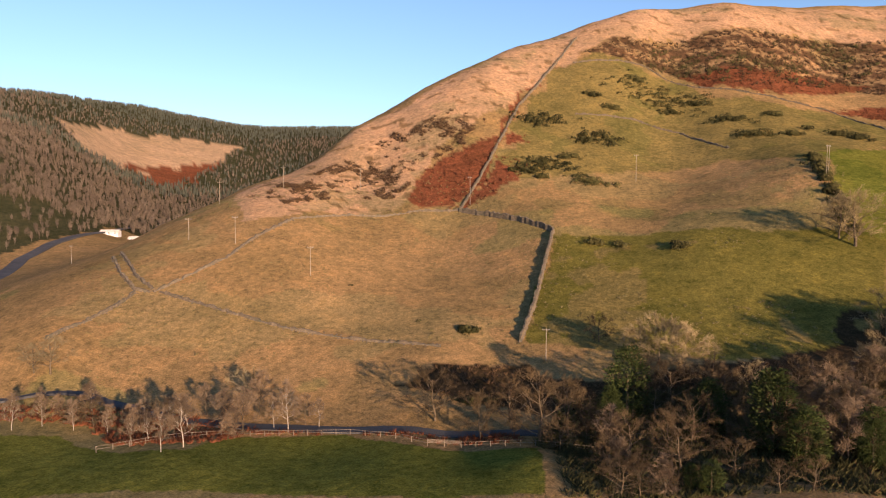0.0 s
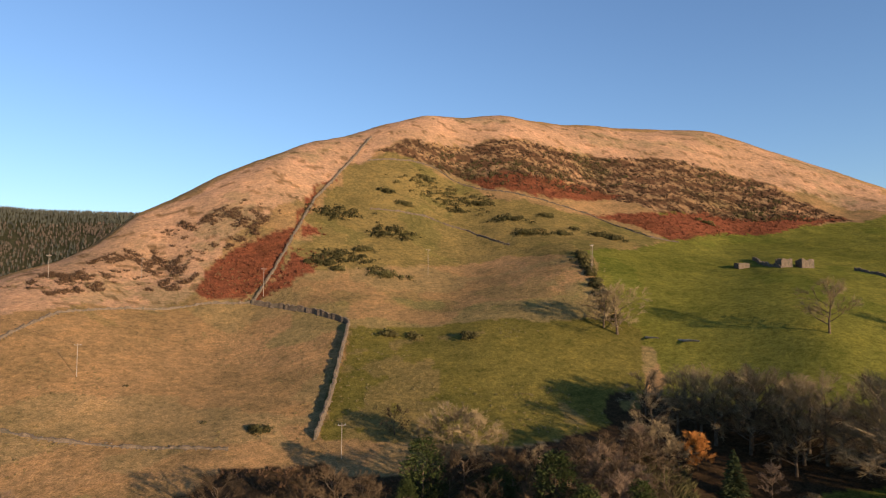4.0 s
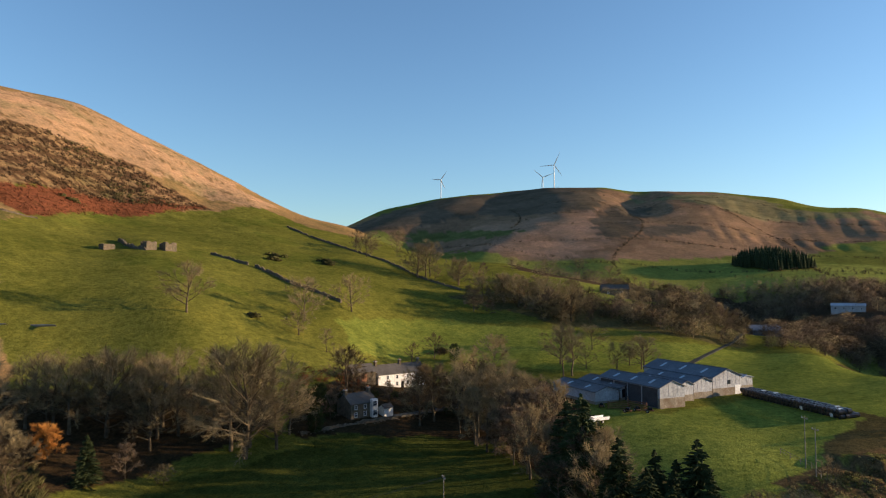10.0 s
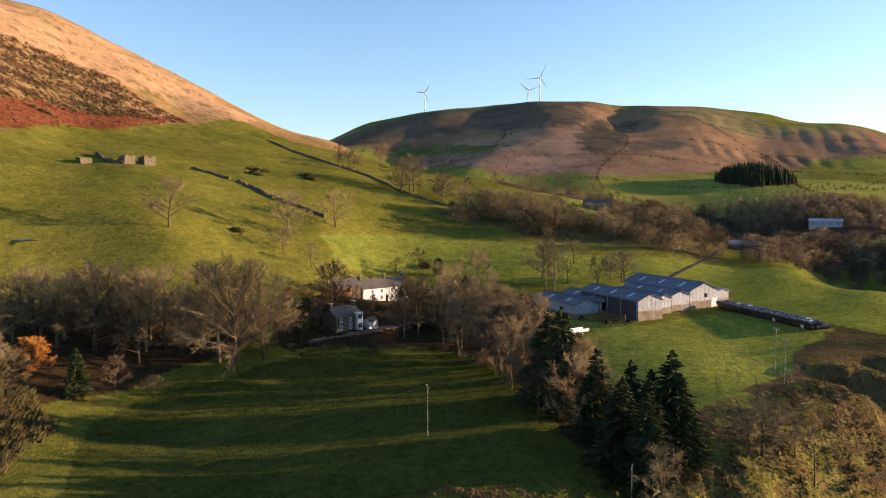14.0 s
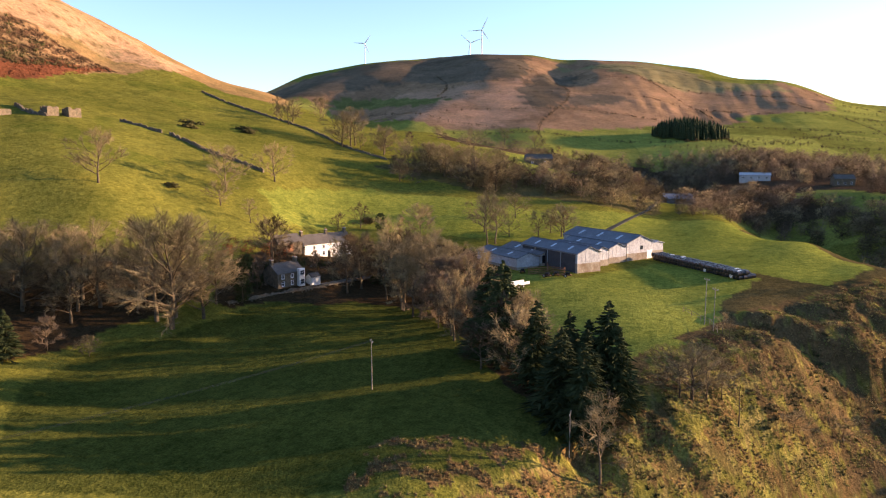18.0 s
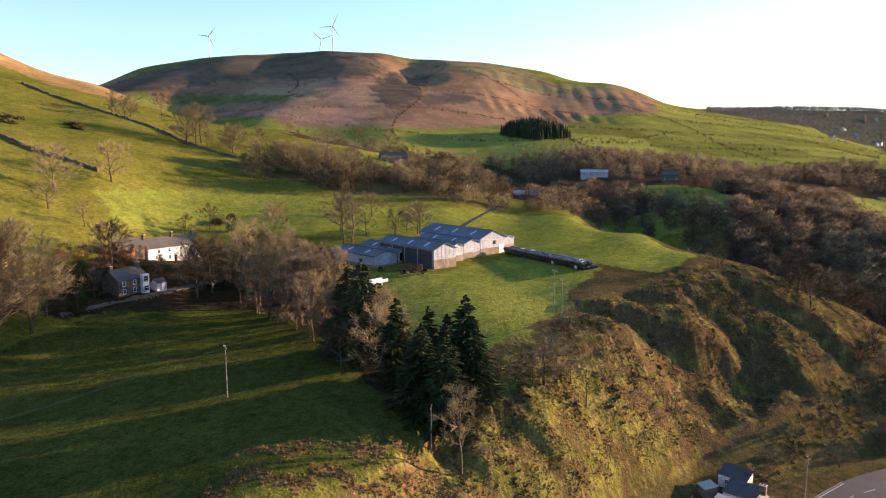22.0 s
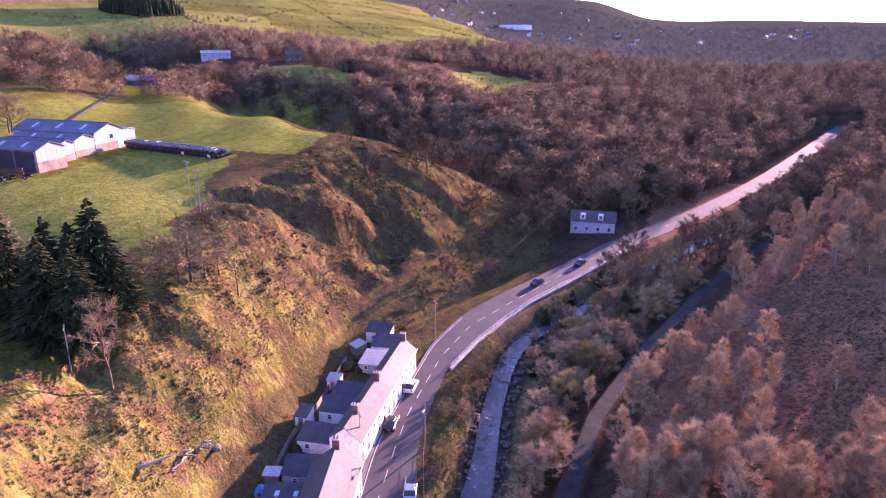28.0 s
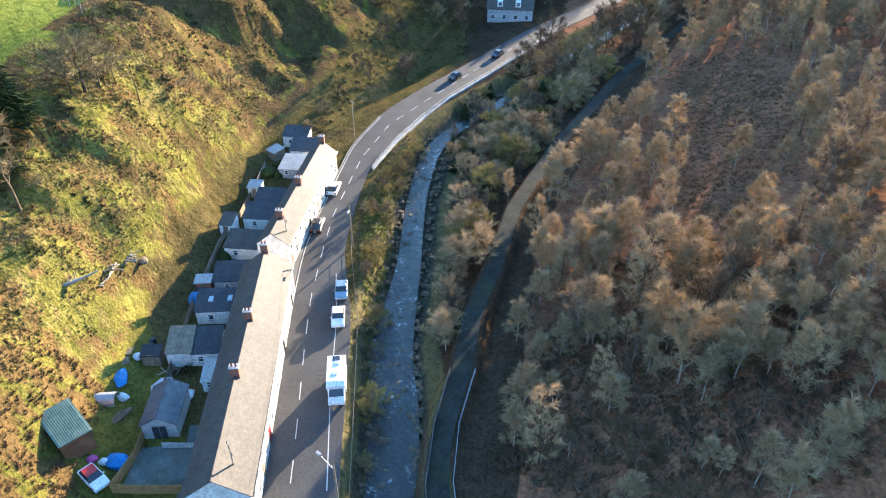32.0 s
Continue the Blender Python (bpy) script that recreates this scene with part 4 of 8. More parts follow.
HOUSE_TREES = [
    ("oakbig", 122.4, 101.1, 28.0), ("oakbig", 118.5, 122.8, 20.1), ("oakbig", 112.2, 131.6, 21.8), ("oakbig", 130.1, 98.6, 21.0), ("oakdark", 179.2, 81.3, 15.1),
    ("holly", 142.8, 96.6, 7.0), ("redtree", 151.5, 98.1, 8.4), ("holly", 150.8, 104.8, 6.7), ("redtree", 176.5, 94.3, 7.0), ("holly", 199.3, 80.5, 8.1),
    ("oak", 175.8, 108.1, 13.2), ("oakdark", 171.0, 77.7, 16.4), ("ash", 185.5, 70.9, 13.3), ("oak", 172.0, 58.9, 18.9), ("ash", 159.8, 49.3, 16.6),
    ("oak", 164.5, 78.8, 12.1), ("ash", 164.6, 67.6, 16.4), ("oakdark", 171.3, 105.6, 14.5), ("oak", 179.5, 82.3, 15.4), ("ash", 164.0, 62.4, 17.8),
    ("ash", 174.2, 70.0, 21.0), ("ash", 166.3, 55.3, 17.4), ("ash", 161.7, 48.2, 17.4), ("willow", 225.1, 79.4, 15.4), ("oakdark", 182.0, 111.3, 11.6), ("ash", 171.8, 63.0, 18.0), ("oakdark", 234.3, 106.3, 10.2),
    ("oakdark", 225.8, 111.5, 7.3), ("holly", 235.5, 98.7, 7.0), ("ash", 149.3, 38.6, 18.4), ("redtree", 153.1, 42.2, 17.0), ("ash", 230.0, 56.6, 19.2),
    ("ash", 232.6, 54.3, 17.5), ("oak", 254.7, 33.5, 13.1), ("oak", 258.1, 39.0, 9.8), ("redtree", 152.7, 48.2, 15.9), ("oakdark", 170.7, 61.8, 13.6),
    ("oakdark", 176.6, 82.5, 14.0), ("oakdark", 182.0, 71.0, 12.5), ("oakdark", 189.0, 88.0, 9.0), ("redtree", 183.0, 79.0, 10.0), ("holly", 154.5, 103.2, 7.6), ("redtree", 164.3, 105.0, 5.6), ("oak", 244.8, 52.0, 9.8),
]
SHELTER_BELT = [
    ("spruce", 125.1, 27.5, 19.7), ("spruce", 128.9, 31.1, 17.5), ("spruce", 104.3, 9.8, 15.4), ("spruce", 100.7, 13.3, 15.1), ("spruce", 99.3, 9.7, 15.2),
    ("ivytree", 134.2, 27.3, 12.9), ("holly", 144.2, 35.7, 10.2), ("ivytree", 158.8, 43.6, 10.5), ("spruce", 113.4, 19.1, 15.2), ("spruce", 110.1, 13.0, 14.9),
    ("spruce", 110.1, 10.0, 13.7), ("spruce", 109.9, 7.0, 16.9), ("spruce", 108.7, 5.3, 12.9), ("birch", 105.5, 7.5, 7.6), ("oakdark", 118.9, 30.2, 9.2),
]
BANK_TREES = [
    ("oak", 116.8, -6.4, 11.0), ("oakred", 115.3, -4.4, 9.0), ("oakred", 118.8, -8.8, 8.0), ("oakred", 128.0, -24.0, 4.5), ("oakred", 121.4, -11.4, 6.5), ("snag", 119.5, -14.1, 7.5), ("ash", 93.1, 6.4, 13.5), ("ash", 143.5, -12.9, 5.0),
    ("oakdark", 198.3, -58.9, 8.8), ("ash", 141.5, -14.1, 4.3), ("oakred", 136.7, -33.9, 5.5), ("oakdark", 178.3, -58.9, 7.6), ("oakred", 136.9, -66.3, 5.5),
]

# thickets of gorse: east, ahead, width, small ones round it
GORSE_SPOTS = [(45, 341, 29.8), (70, 321, 25.1), (44, 296, 25.9), (34, 290, 11.7), (60, 280, 21), (114, 368, 48.8), (136, 335, 18.1), (140, 312, 20.5), (158, 335, 8.6), (176, 304, 22.2), (104, 381, 10.5), (115, 354, 9.9), (84, 351, 8.2), (154, 308, 5.5),
               (54, 304, 10.3), (40, 284, 4.6), (77, 363, 9.9), (130, 360, 12.8), (6, 177, 5), (-28, 206, 1.7)]
GORSE_SPOTS += [(-7, 183, 1.2), (72, 211, 5), (49, 224, 5), (57, 221, 4), (259, 334, 10), (285, 218, 8.9), (302, 199, 7.5), (274, 211, 8.5), (297, 194, 5.8), (193, 156, 4.1), (242, 106, 4.1)]
HEDGE_LINE = [(141, 265), (133, 241), (127, 224), (123, 212), (122, 206)]
FAR_HEDGES = []
FAR_HEDGES.append([(870, -140), (916, -233), (933, -336)])
FAR_HEDGES.append([(1105, -280), (1103, -414), (1030, -514)])
FAR_HEDGES.append([(793, -176), (774, -260), (695, -320)])
FAR_HEDGES.append([(610, -121), (613, -182), (586, -241)])
FAR_HEDGES.append([(502, -236), (509, -278), (463, -287)])
FAR_HEDGES.append([(1247, -275), (1282, -407), (1442, -599)])
FAR_HEDGES.append([(473, -83), (421, -112), (379, -138)])
FAR_HEDGES.append([(743, 5), (732, -59), (833, -154)])
FAR_HEDGES.append([(806, -36), (814, -111), (808, -203)])
FAR_HEDGES.append([(956, 419), (830, 257), (778, 148)])
FAR_HEDGES.append([(768, 15), (798, -108), (979, -218)])
FAR_HEDGES.append([(920, -143), (938, -265), (890, -362)])
FAR_HEDGES.append([(1135, -252), (1212, -408), (1264, -566)])
FAR_HEDGES.append([(1312, -334), (1484, -539)])
FAR_HEDGES.append([(860, -255), (789, -376)])

# ---- trees: a few grown models of each kind, copied to their places ----
def kinds():
    k = {}
    k["oak"] = [bare_tree("oak_tree", s, "leafless spreading oak with grey-brown twigs", BARK, TWIGS, 12, 0.14, 11, (0, 4, 3), 0.50, 0.75, 10, 1.1, 0.018, 0.025) for s in (1, 2, 3)]
    k["oakbig"] = [bare_tree("oak_tree", s, "large old leafless oak with a dense pale crown", BARK, TWIGS, 18, 0.1, 17, (0, 4, 3), 0.5, 0.8, 17, 1.4, 0.02, 0.02) for s in (34, 35)]
    k["oakfar"] = [bare_tree("oak_tree", s, "leafless spreading oak on the open slope", BARK, TWIGS, 12, 0.14, 14, (0, 4, 3), 0.55, 0.7, 9, 1.2, 0.022, 0.024) for s in (31, 32)]
    k["oakdark"] = [bare_tree("oak_tree", s, "dark leafless oak with a dense crown", BARK, TWIGS_DARK, 12, 0.12, 12, (0, 4, 3), 0.5, 0.65, 9, 1.1, 0.024, 0.022) for s in (4, 5)]
    k["oakred"] = [bare_tree("oak_tree", 6, "low leafless oak with brown twigs on the bank", BARK, TWIGS, 9, 0.14, 11, (0, 4, 3), 0.6, 0.55, 8, 0.9, 0.02)]
    k["ash"] = [bare_tree("ash_tree", s, "tall leafless ash with upright limbs", BARK, TWIGS, 14, 0.22, 12, (0, 3, 3), 0.34, 1.1, 9, 1.2, 0.02, 0.017) for s in (7, 8)]
    k["birch"] = [bare_tree("birch_tree", s, "slim leafless birch with a pale trunk", PALE_BARK, TWIGS_RED, 11, 0.2, 13, (0, 3, 2), 0.22, 1.3, 11, 0.95, 0.026, 0.010) for s in (9, 10)]
    k["redtree"] = [bare_tree("alder_tree", s, "leafless alder with reddish-brown twigs", BARK, TWIGS_RED, 9, 0.08, 13, (0, 3, 2), 0.32, 1.0, 12, 0.95, 0.027, 0.011) for s in (11, 12)]
    k["willow"] = [bare_tree("willow_tree", s, "leafless pale willow with a wide rounded crown", BARK, TWIGS, 9, 0.06, 14, (0, 4, 2), 0.48, 0.8, 12, 1.0, 0.026, 0.012) for s in (13, 14)]
    k["yellowbush"] = [bare_tree("willow_tree", 24, "river willow with a few yellowed leaves", BARK, YELLOW, 7, 0.04, 14, (0, 4, 2), 0.5, 0.8, 9, 0.9, 0.04, 0.013)]
    k["palebirch"] = [bare_tree("birch_tree", s, "pale leafless birch of the river slope", PALE_BARK, TWIGS_PALE, 11, 0.1, 15, (0, 3, 2), 0.24, 1.4, 15, 1.1, 0.038, 0.012) for s in (26, 27)]
    k["slimbirch"] = [bare_tree("birch_tree", s, "slender pale birch with upswept twigs", PALE_BARK, TWIGS_PALE, 11, 0.2, 14, (0, 3, 2), 0.17, 1.7, 10, 1.0, 0.028, 0.010) for s in (36, 37)]
    k["slimlarch"] = [bare_tree("larch_tree", 38, "tall narrow leafless larch with tan twigs", BARK, TWIGS_PALE, 13, 0.06, 26, (0, 3), 0.2, 0.5, 12, 0.9, 0.03, 0.011)]
    k["palewillow"] = [bare_tree("willow_tree", s, "pale tan leafless willow by the river", BARK, TWIGS_PALE, 8, 0.05, 15, (0, 4, 2), 0.46, 0.9, 12, 1.0, 0.028, 0.012) for s in (39, 40)]
    k["gold"] = [bare_tree("beech_tree", 33, "young beech keeping its orange-brown leaves", BARK, LARCH, 8, 0.06, 15, (0, 4, 2), 0.42, 0.8, 16, 0.8, 0.05, 0.013)]
    k["snag"] = [bare_tree("dead_tree", 16, "dead standing trunk with broken stubs", BARK, TWIGS_DARK, 8, 0.3, 8, (0,), 0.14, 0.6, 3, 0.5, 0.03, 0.02)]
    k["spruce"] = [spruce("spruce_tree", s, "dark green spruce with drooping branches", 18, w) for s, w in ((17, 11.8), (18, 10.8), (19, 12.6))]
    random.seed(21)
    for name, seed, label, mat in (("ivytree", 22, "tree wrapped in dark green ivy", IVY), ("holly", 23, "dense evergreen holly with dark leaves", IVY)):
        w = Soup()
        w.tube(Vector((0, 0, -0.5)), Vector((0, 0, 8)), 0.3, 0.1, 6)
        k[name] = [tree_thing("ivy_tree" if name == "ivytree" else "holly_tree", w.mesh("trunk", BARK), leafy_mesh(seed, 330, 12, 6.5, 0.42, mat, 0.6, 7), label)]
    return k


TREES = kinds()
for models in TREES.values():
    for ob in models:
        ob["model_height"] = max((o.matrix_world @ Vector(c)).z for o in ob.children for c in o.bound_box)
USED = set()


def plant(kind, x, y, height, group="", lean=0.0):
    models = TREES[kind]
    ob = random.choice(models)
    size = height / ob["model_height"]
    m = Matrix.Translation((x, y, float(ground_z(x, y)) - 0.1)) @ pose(0, 0, 0, lean, 0, rnd(0, 360))
    if ob.name not in USED:
        USED.add(ob.name)
        made = ob
        made.matrix_basis = m
    else:
        made = copy_thing(ob, m)
    made.scale = (size * rnd(0.95, 1.2),) * 2 + (size,)
    return tagged(made, group=group)


random.seed(30)
for rows, group in ((LANE_TREES, "trees along the lane"), (FOOT_TREES, "trees at the foot of the hill"), (LOWER_WOOD, "trees of the lower wood"), (SLOPE_TREES, "trees on the pasture slope"),
                    (HOUSE_TREES, "trees round the farmhouse"), (SHELTER_BELT, "shelter belt"), (BANK_TREES, "trees on the bank")):
    for kind, x, y, h in rows:
        plant(kind, x, y, h, group)


def spread_trees(poly, count, seed, mix, low, high, group, keep=None):
    """Single trees at random within an outline."""
    rows = fill(poly, count, seed, (low, high), keep)
    random.seed(seed)
    for x, y, z, h, turn, _ in rows:
        plant(random.choice(mix), x, y, h, group)


def clear_of_lines(x, y):
    return (near_line(ROAD, x, y)[0] > 9) & (near_line(RIVER, x, y)[0] > 4.2) & (near_line(TRACK, x, y)[0] > 2.8)


def sector(a0, a1, r0, r1, n=8):
    """An outline between two bearings and two distances."""
    a = np.radians(np.linspace(a0, a1, n))
    return [(r0 * math.sin(k), r0 * math.cos(k)) for k in a] + [(r1 * math.sin(k), r1 * math.cos(k)) for k in a[::-1]]


SLOPE_WOOD = [(34, -30), (52, -43), (80, -70), (96, -96), (118, -134), (140, -190), (120, -230), (70, -190), (30, -120), (12, -70), (14, -40)]
CLEARING = [(110, -132), (95, -142), (73, -125), (59, -106), (54, -90), (46, -75), (40, -62), (50, -69), (66, -87), (85, -107)]
spread_trees(SLOPE_WOOD, 290, 41, ["palebirch", "palebirch", "slimbirch", "palebirch", "slimbirch", "slimlarch", "birch"], 6, 12, "trees of the river slope", lambda x, y: clear_of_lines(x, y) & ~inside(CLEARING, x, y))
NEAR_SLOPE = [(8, -40), (30, -32), (46, -44), (44, -72), (26, -74), (6, -62)]
spread_trees(NEAR_SLOPE, 46, 58, ["birch", "slimbirch", "palebirch", "oakdark"], 4, 8, "trees of the river slope", clear_of_lines)
for x, y, h in ((44, -55.7, 14), (56.7, -61.6, 10), (60.7, -55.7, 9), (45.1, -49.1, 8), (70, -85.4, 11), (45.5, -77.9, 9), (21.7, -57.6, 9), (24.7, -64.9, 10), (16.7, -54.8, 9), (61.6, -95.4, 9)):
    plant("slimlarch" if h > 12 else "palebirch", x, y, h, "trees of the river slope")
RIVERSIDE = [(46, -29), (62, -38), (80, -52), (98, -66), (115, -86), (128, -110), (126, -130), (108, -106), (92, -78), (76, -58), (60, -42)]
spread_trees(RIVERSIDE, 90, 42, ["palewillow", "palewillow", "redtree", "slimbirch", "yellowbush"], 4, 8.0, "trees by the river", clear_of_lines)

RIVER_SCREEN = [(110, -60), (124, -76), (138, -104), (150, -132), (140, -138), (124, -110), (110, -82), (102, -68)]
spread_trees(RIVER_SCREEN, 60, 59, ["palewillow", "redtree", "yellowbush", "palewillow", "spruce"], 3.0, 6.5, "trees by the river", lambda x, y: (near_line(ROAD, x, y)[0] > 8) & (near_line(RIVER, x, y)[0] > 1.4) & (near_line(TRACK, x, y)[0] > 2.8))
HOUSE_WOOD = [(186, -140), (196, -150), (214, -182), (200, -196), (188, -172), (180, -150)]
spread_trees(HOUSE_WOOD, 26, 62, ["oakdark", "oak", "redtree", "ivytree"], 9, 15, "trees behind the roadside house", clear_of_lines)
RIVER_BELT = [(128, -86), (150, -125), (170, -175), (200, -235), (230, -300), (215, -312), (180, -252), (150, -197), (132, -152), (118, -112)]
spread_trees(RIVER_BELT, 62, 55, ["redtree", "willow", "oakdark", "birch", "oak"], 8, 14, "trees along the river", clear_of_lines)
HOLLOW_WOOD = sector(111, 126, 205, 300)
spread_trees(HOLLOW_WOOD, 80, 57, ["oakdark", "redtree", "oakdark", "willow"], 7, 13, "trees of the hollow", clear_of_lines)
ROAD_BELT = [(172, -146), (192, -176), (217, -230), (252, -294), (266, -288), (236, -215), (214, -160), (196, -128)]
spread_trees(ROAD_BELT, 44, 56, ["oak", "oakdark", "redtree", "willow"], 7, 12, "trees along the road", clear_of_lines)

# ---- woods, scrub and rough growth too many to count ----
FAR_BARE = [far_bare(s) for s in (51, 52, 53)]
FAR_SLIM = [far_bare(s, 46, 0.015, 0.6, 0.2, (0.18, 0.36)) for s in (54, 55, 56)]
FAR_SPRUCE = [far_spruce(s) for s in (57, 58, 59)]
FAR_MID = [far_bare(s, 60, 0.015, 1.5, 0.06, (0.16, 0.32)) for s in (154, 155, 156)]
TUFTS = [tuft(s) for s in (61, 62, 63)]


def outside_cover(*names):
    def keep(x, y):
        ok = np.ones(len(x), bool)
        for n, poly in COVER:
            if n in names:
                ok &= ~inside(poly, x, y)
        return ok & (near_line(ROAD, x, y)[0] > 9) & (near_line(MAIN_ROAD, x, y)[0] > 12)
    return keep


MAIN_ROAD = [(-205, 240, 35), (-198, 298, 36), (-206, 352, 43), (-205, 400, 47), (-190, 430, 50)]
rows = np.vstack([fill(sector(-40, -6, 560, 900), 7500, 71, (4.5, 9), outside_cover("cleared", "straw")), fill(sector(-40, 4, 880, 1600, 10), 12500, 72, (4.5, 8), outside_cover("cleared"))])
pick = np.random.RandomState(5).rand(len(rows)) + 0.4 * wobble(rows[:, 0], rows[:, 1], 60, 31) + 0.7 * (np.hypot(rows[:, 0], rows[:, 1]) > 1230) - 0.1 - 0.75 * (np.hypot(rows[:, 0], rows[:, 1]) < 840)
ROAD_WOOD = [p for n, p in COVER if n == "forest"][0]
stuff("roadside_larches", FAR_SLIM, fill(ROAD_WOOD, 260, 75, (5, 9)), LARCH_TWIGS, "leafless brown larches beside the upper road", "forest")
stuff("conifer_forest", FAR_SPRUCE, rows[pick > 0.5], NEEDLES_HAZED, "dark green conifer plantation on the far hillside", "forest")
stuff("larch_forest", FAR_SLIM, rows[pick <= 0.5], LARCH_TWIGS, "leafless brown larch wood on the far hillside", "forest")
PLANTATION = [(836 + (34 + 9 * math.sin(3.1 * i + 1)) * math.cos(i * 0.5236) - 20, -28 + (36 + 8 * math.sin(2.3 * i)) * math.sin(i * 0.5236)) for i in range(12)]
copse = fill(PLANTATION, 420, 73, (12, 22))
copse[:, 3] *= 1.0 - 0.55 * np.clip(np.hypot(copse[:, 0] - 816, copse[:, 1] + 28) / 46, 0, 1) ** 2
stuff("conifer_copse", FAR_SPRUCE, copse, NEEDLES, "small dark conifer copse below the moor", "forest")
VALLEY_WOODS = [(sector(91, 112, 385, 470), 300), (sector(72, 104, 505, 640), 480), (sector(104, 125, 300, 480), 560), (sector(118, 152, 255, 520), 1100), (sector(118, 152, 500, 900), 1500), (sector(112, 128, 620, 950), 500)]
rows = np.vstack([fill(p, n, 80 + i, (8, 14), outside_cover("pasture_far", "pasture", "pasture_sunlit")) for i, (p, n) in enumerate(VALLEY_WOODS)])
pick = np.random.RandomState(6).rand(len(rows))
for lo, hi, mat, label in ((0, 0.2, TWIGS, "leafless grey-brown valley woodland"), (0.2, 0.5, TWIGS_RED, "leafless reddish valley woodland"), (0.5, 1.01, TWIGS_DARK, "dark leafless valley woodland")):
    near = np.hypot(rows[:, 0], rows[:, 1]) < 540
    stuff("valley_wood", FAR_BARE, rows[(pick >= lo) & (pick < hi) & near], mat, label, "woodland")
    stuff("far_valley_wood", FAR_MID, rows[(pick >= lo) & (pick < hi) & ~near], mat, label, "woodland")
rows = np.vstack([fill(sector(105, 150, 900, 2600, 10), 4200, 86, (7, 14), outside_cover("pasture_far")), fill(sector(107, 117, 2800, 3200), 500, 87, (14, 22))])
FAR_TINY = [far_bare(s, 24, 0.03, 1.5, 0.05, (0.18, 0.36)) for s in (151, 152, 153)]
stuff("distant_wood", FAR_TINY, rows, TWIGS_HAZED, "distant leafless woods along the valley", "woodland")

SCRUB_WOOD = [(312, 98), (350, 80), (420, 72), (560, 72), (620, 30), (560, -24), (467, -40), (440, -70), (400, -66), (330, -26), (338, 2), (312, 32), (314, 58)]
RAVINE_WOOD = [(470, -84), (450, -126), (427, -162), (545, -272), (445, -284), (306, -199), (278, -150), (300, -112), (345, -100), (405, -86)]
# SHED outline: kept free of trees so the shed shows from the camera.
SHED_SIGHTLINE = [(352, 12), (352, -14), (400, -24), (408, 8)]
FAR_BAND = [(684, 104), (690, -35), (700, -120), (766, -214), (660, -250), (577, -270), (530, -136), (552, -51), (640, 20)]
for i, (poly, n, low, high, models) in enumerate(((SCRUB_WOOD, 620, 6, 12, FAR_BARE), (RAVINE_WOOD, 520, 6, 12, FAR_BARE), (FAR_BAND, 700, 6, 12, FAR_MID))):
    rows = fill(poly, n, 600 + i, (low, high), outside_cover("pasture_far", "pasture_sunlit"))
    rows = rows[~inside(SHED_SIGHTLINE, rows[:, 0], rows[:, 1])]
    pick = np.random.RandomState(7 + i).rand(len(rows))
    for lo, hi, mat, label in ((0, 0.35, TWIGS, "leafless tan scrub wood below the pasture"), (0.35, 0.7, TWIGS_RED, "leafless brown scrub wood below the pasture"), (0.7, 1.01, TWIGS_DARK, "dark leafless scrub wood below the pasture")):
        stuff("scrub_wood", models, rows[(pick >= lo) & (pick < hi)], mat, label, "woodland")

# rough growth: gorse, heather, bracken, tussocks
def cover_polys(*names):
    return [p for n, p in COVER if n in names]


def area(poly):
    return abs(sum(a[0] * b_[1] - b_[0] * a[1] for a, b_ in zip(poly, poly[1:] + poly[:1]))) / 2


def fill_cover(names, per_100, seed, size, keep=None, most=6000):
    return np.vstack([fill(p, int(min(most, area(p) * per_100 / 100)), seed + i, size, keep) for i, p in enumerate(cover_polys(*names))])


def patchy(scale, seed, level):
    return lambda x, y: wobble(x, y, scale, seed) > level


HEATH_TUFTS = [tuft(s, 8, 0.7) for s in (64, 65, 66)]
stuff("heather", HEATH_TUFTS, fill_cover(["gorse"], 22, 200, (0.7, 2.0), patchy(4, 71, -0.5), 9000), HEATHER, "dark heather on the upper hillside", "heather")
stuff("gorse_scrub", HEATH_TUFTS, fill_cover(["gorse"], 3, 210, (1.2, 2.8), patchy(20, 42, 0.25)), GORSE, "dark green gorse among the heather", "gorse")
stuff("bracken", HEATH_TUFTS, fill_cover(["bracken"], 16, 220, (0.8, 1.6)), FERN, "rust-red dead bracken on the slope", "bracken")
FLANK = [(-80, 276), (-56, 310), (-42, 328), (-28, 339), (-5, 346), (12, 344), (20, 334), (15, 318), (-1, 311), (-10, 303), (-20, 284), (-38, 283), (-60, 262)]
stuff("hill_heather", HEATH_TUFTS, fill(FLANK, 2600, 230, (0.5, 1.5), lambda x, y: wobble(x, y, 6, 43) + 0.9 * wobble(x, y, 1.7, 45) > 0.3), HEATHER, "patchy heather on the flank of the hill", "heather")


def gorse_bush(seed):
    random.seed(seed)
    s = Soup()
    for i in range(34):
        a, u = rnd(0, 6.283), rnd(0, 1)
        c = Vector((math.cos(a) * 0.42 * math.sqrt(1 - u * u * 0.8), math.sin(a) * 0.42 * math.sqrt(1 - u * u * 0.8), 0.05 + 0.5 * u))
        for k in range(4):
            d = bent(Vector((math.cos(a), math.sin(a), 0.6)), 0.8)
            s.tube(c, c + d * rnd(0.12, 0.24), 0.05, 0, 3)
    return template(s)


GORSE_BUSH = [gorse_bush(s) for s in (241, 242, 243)]


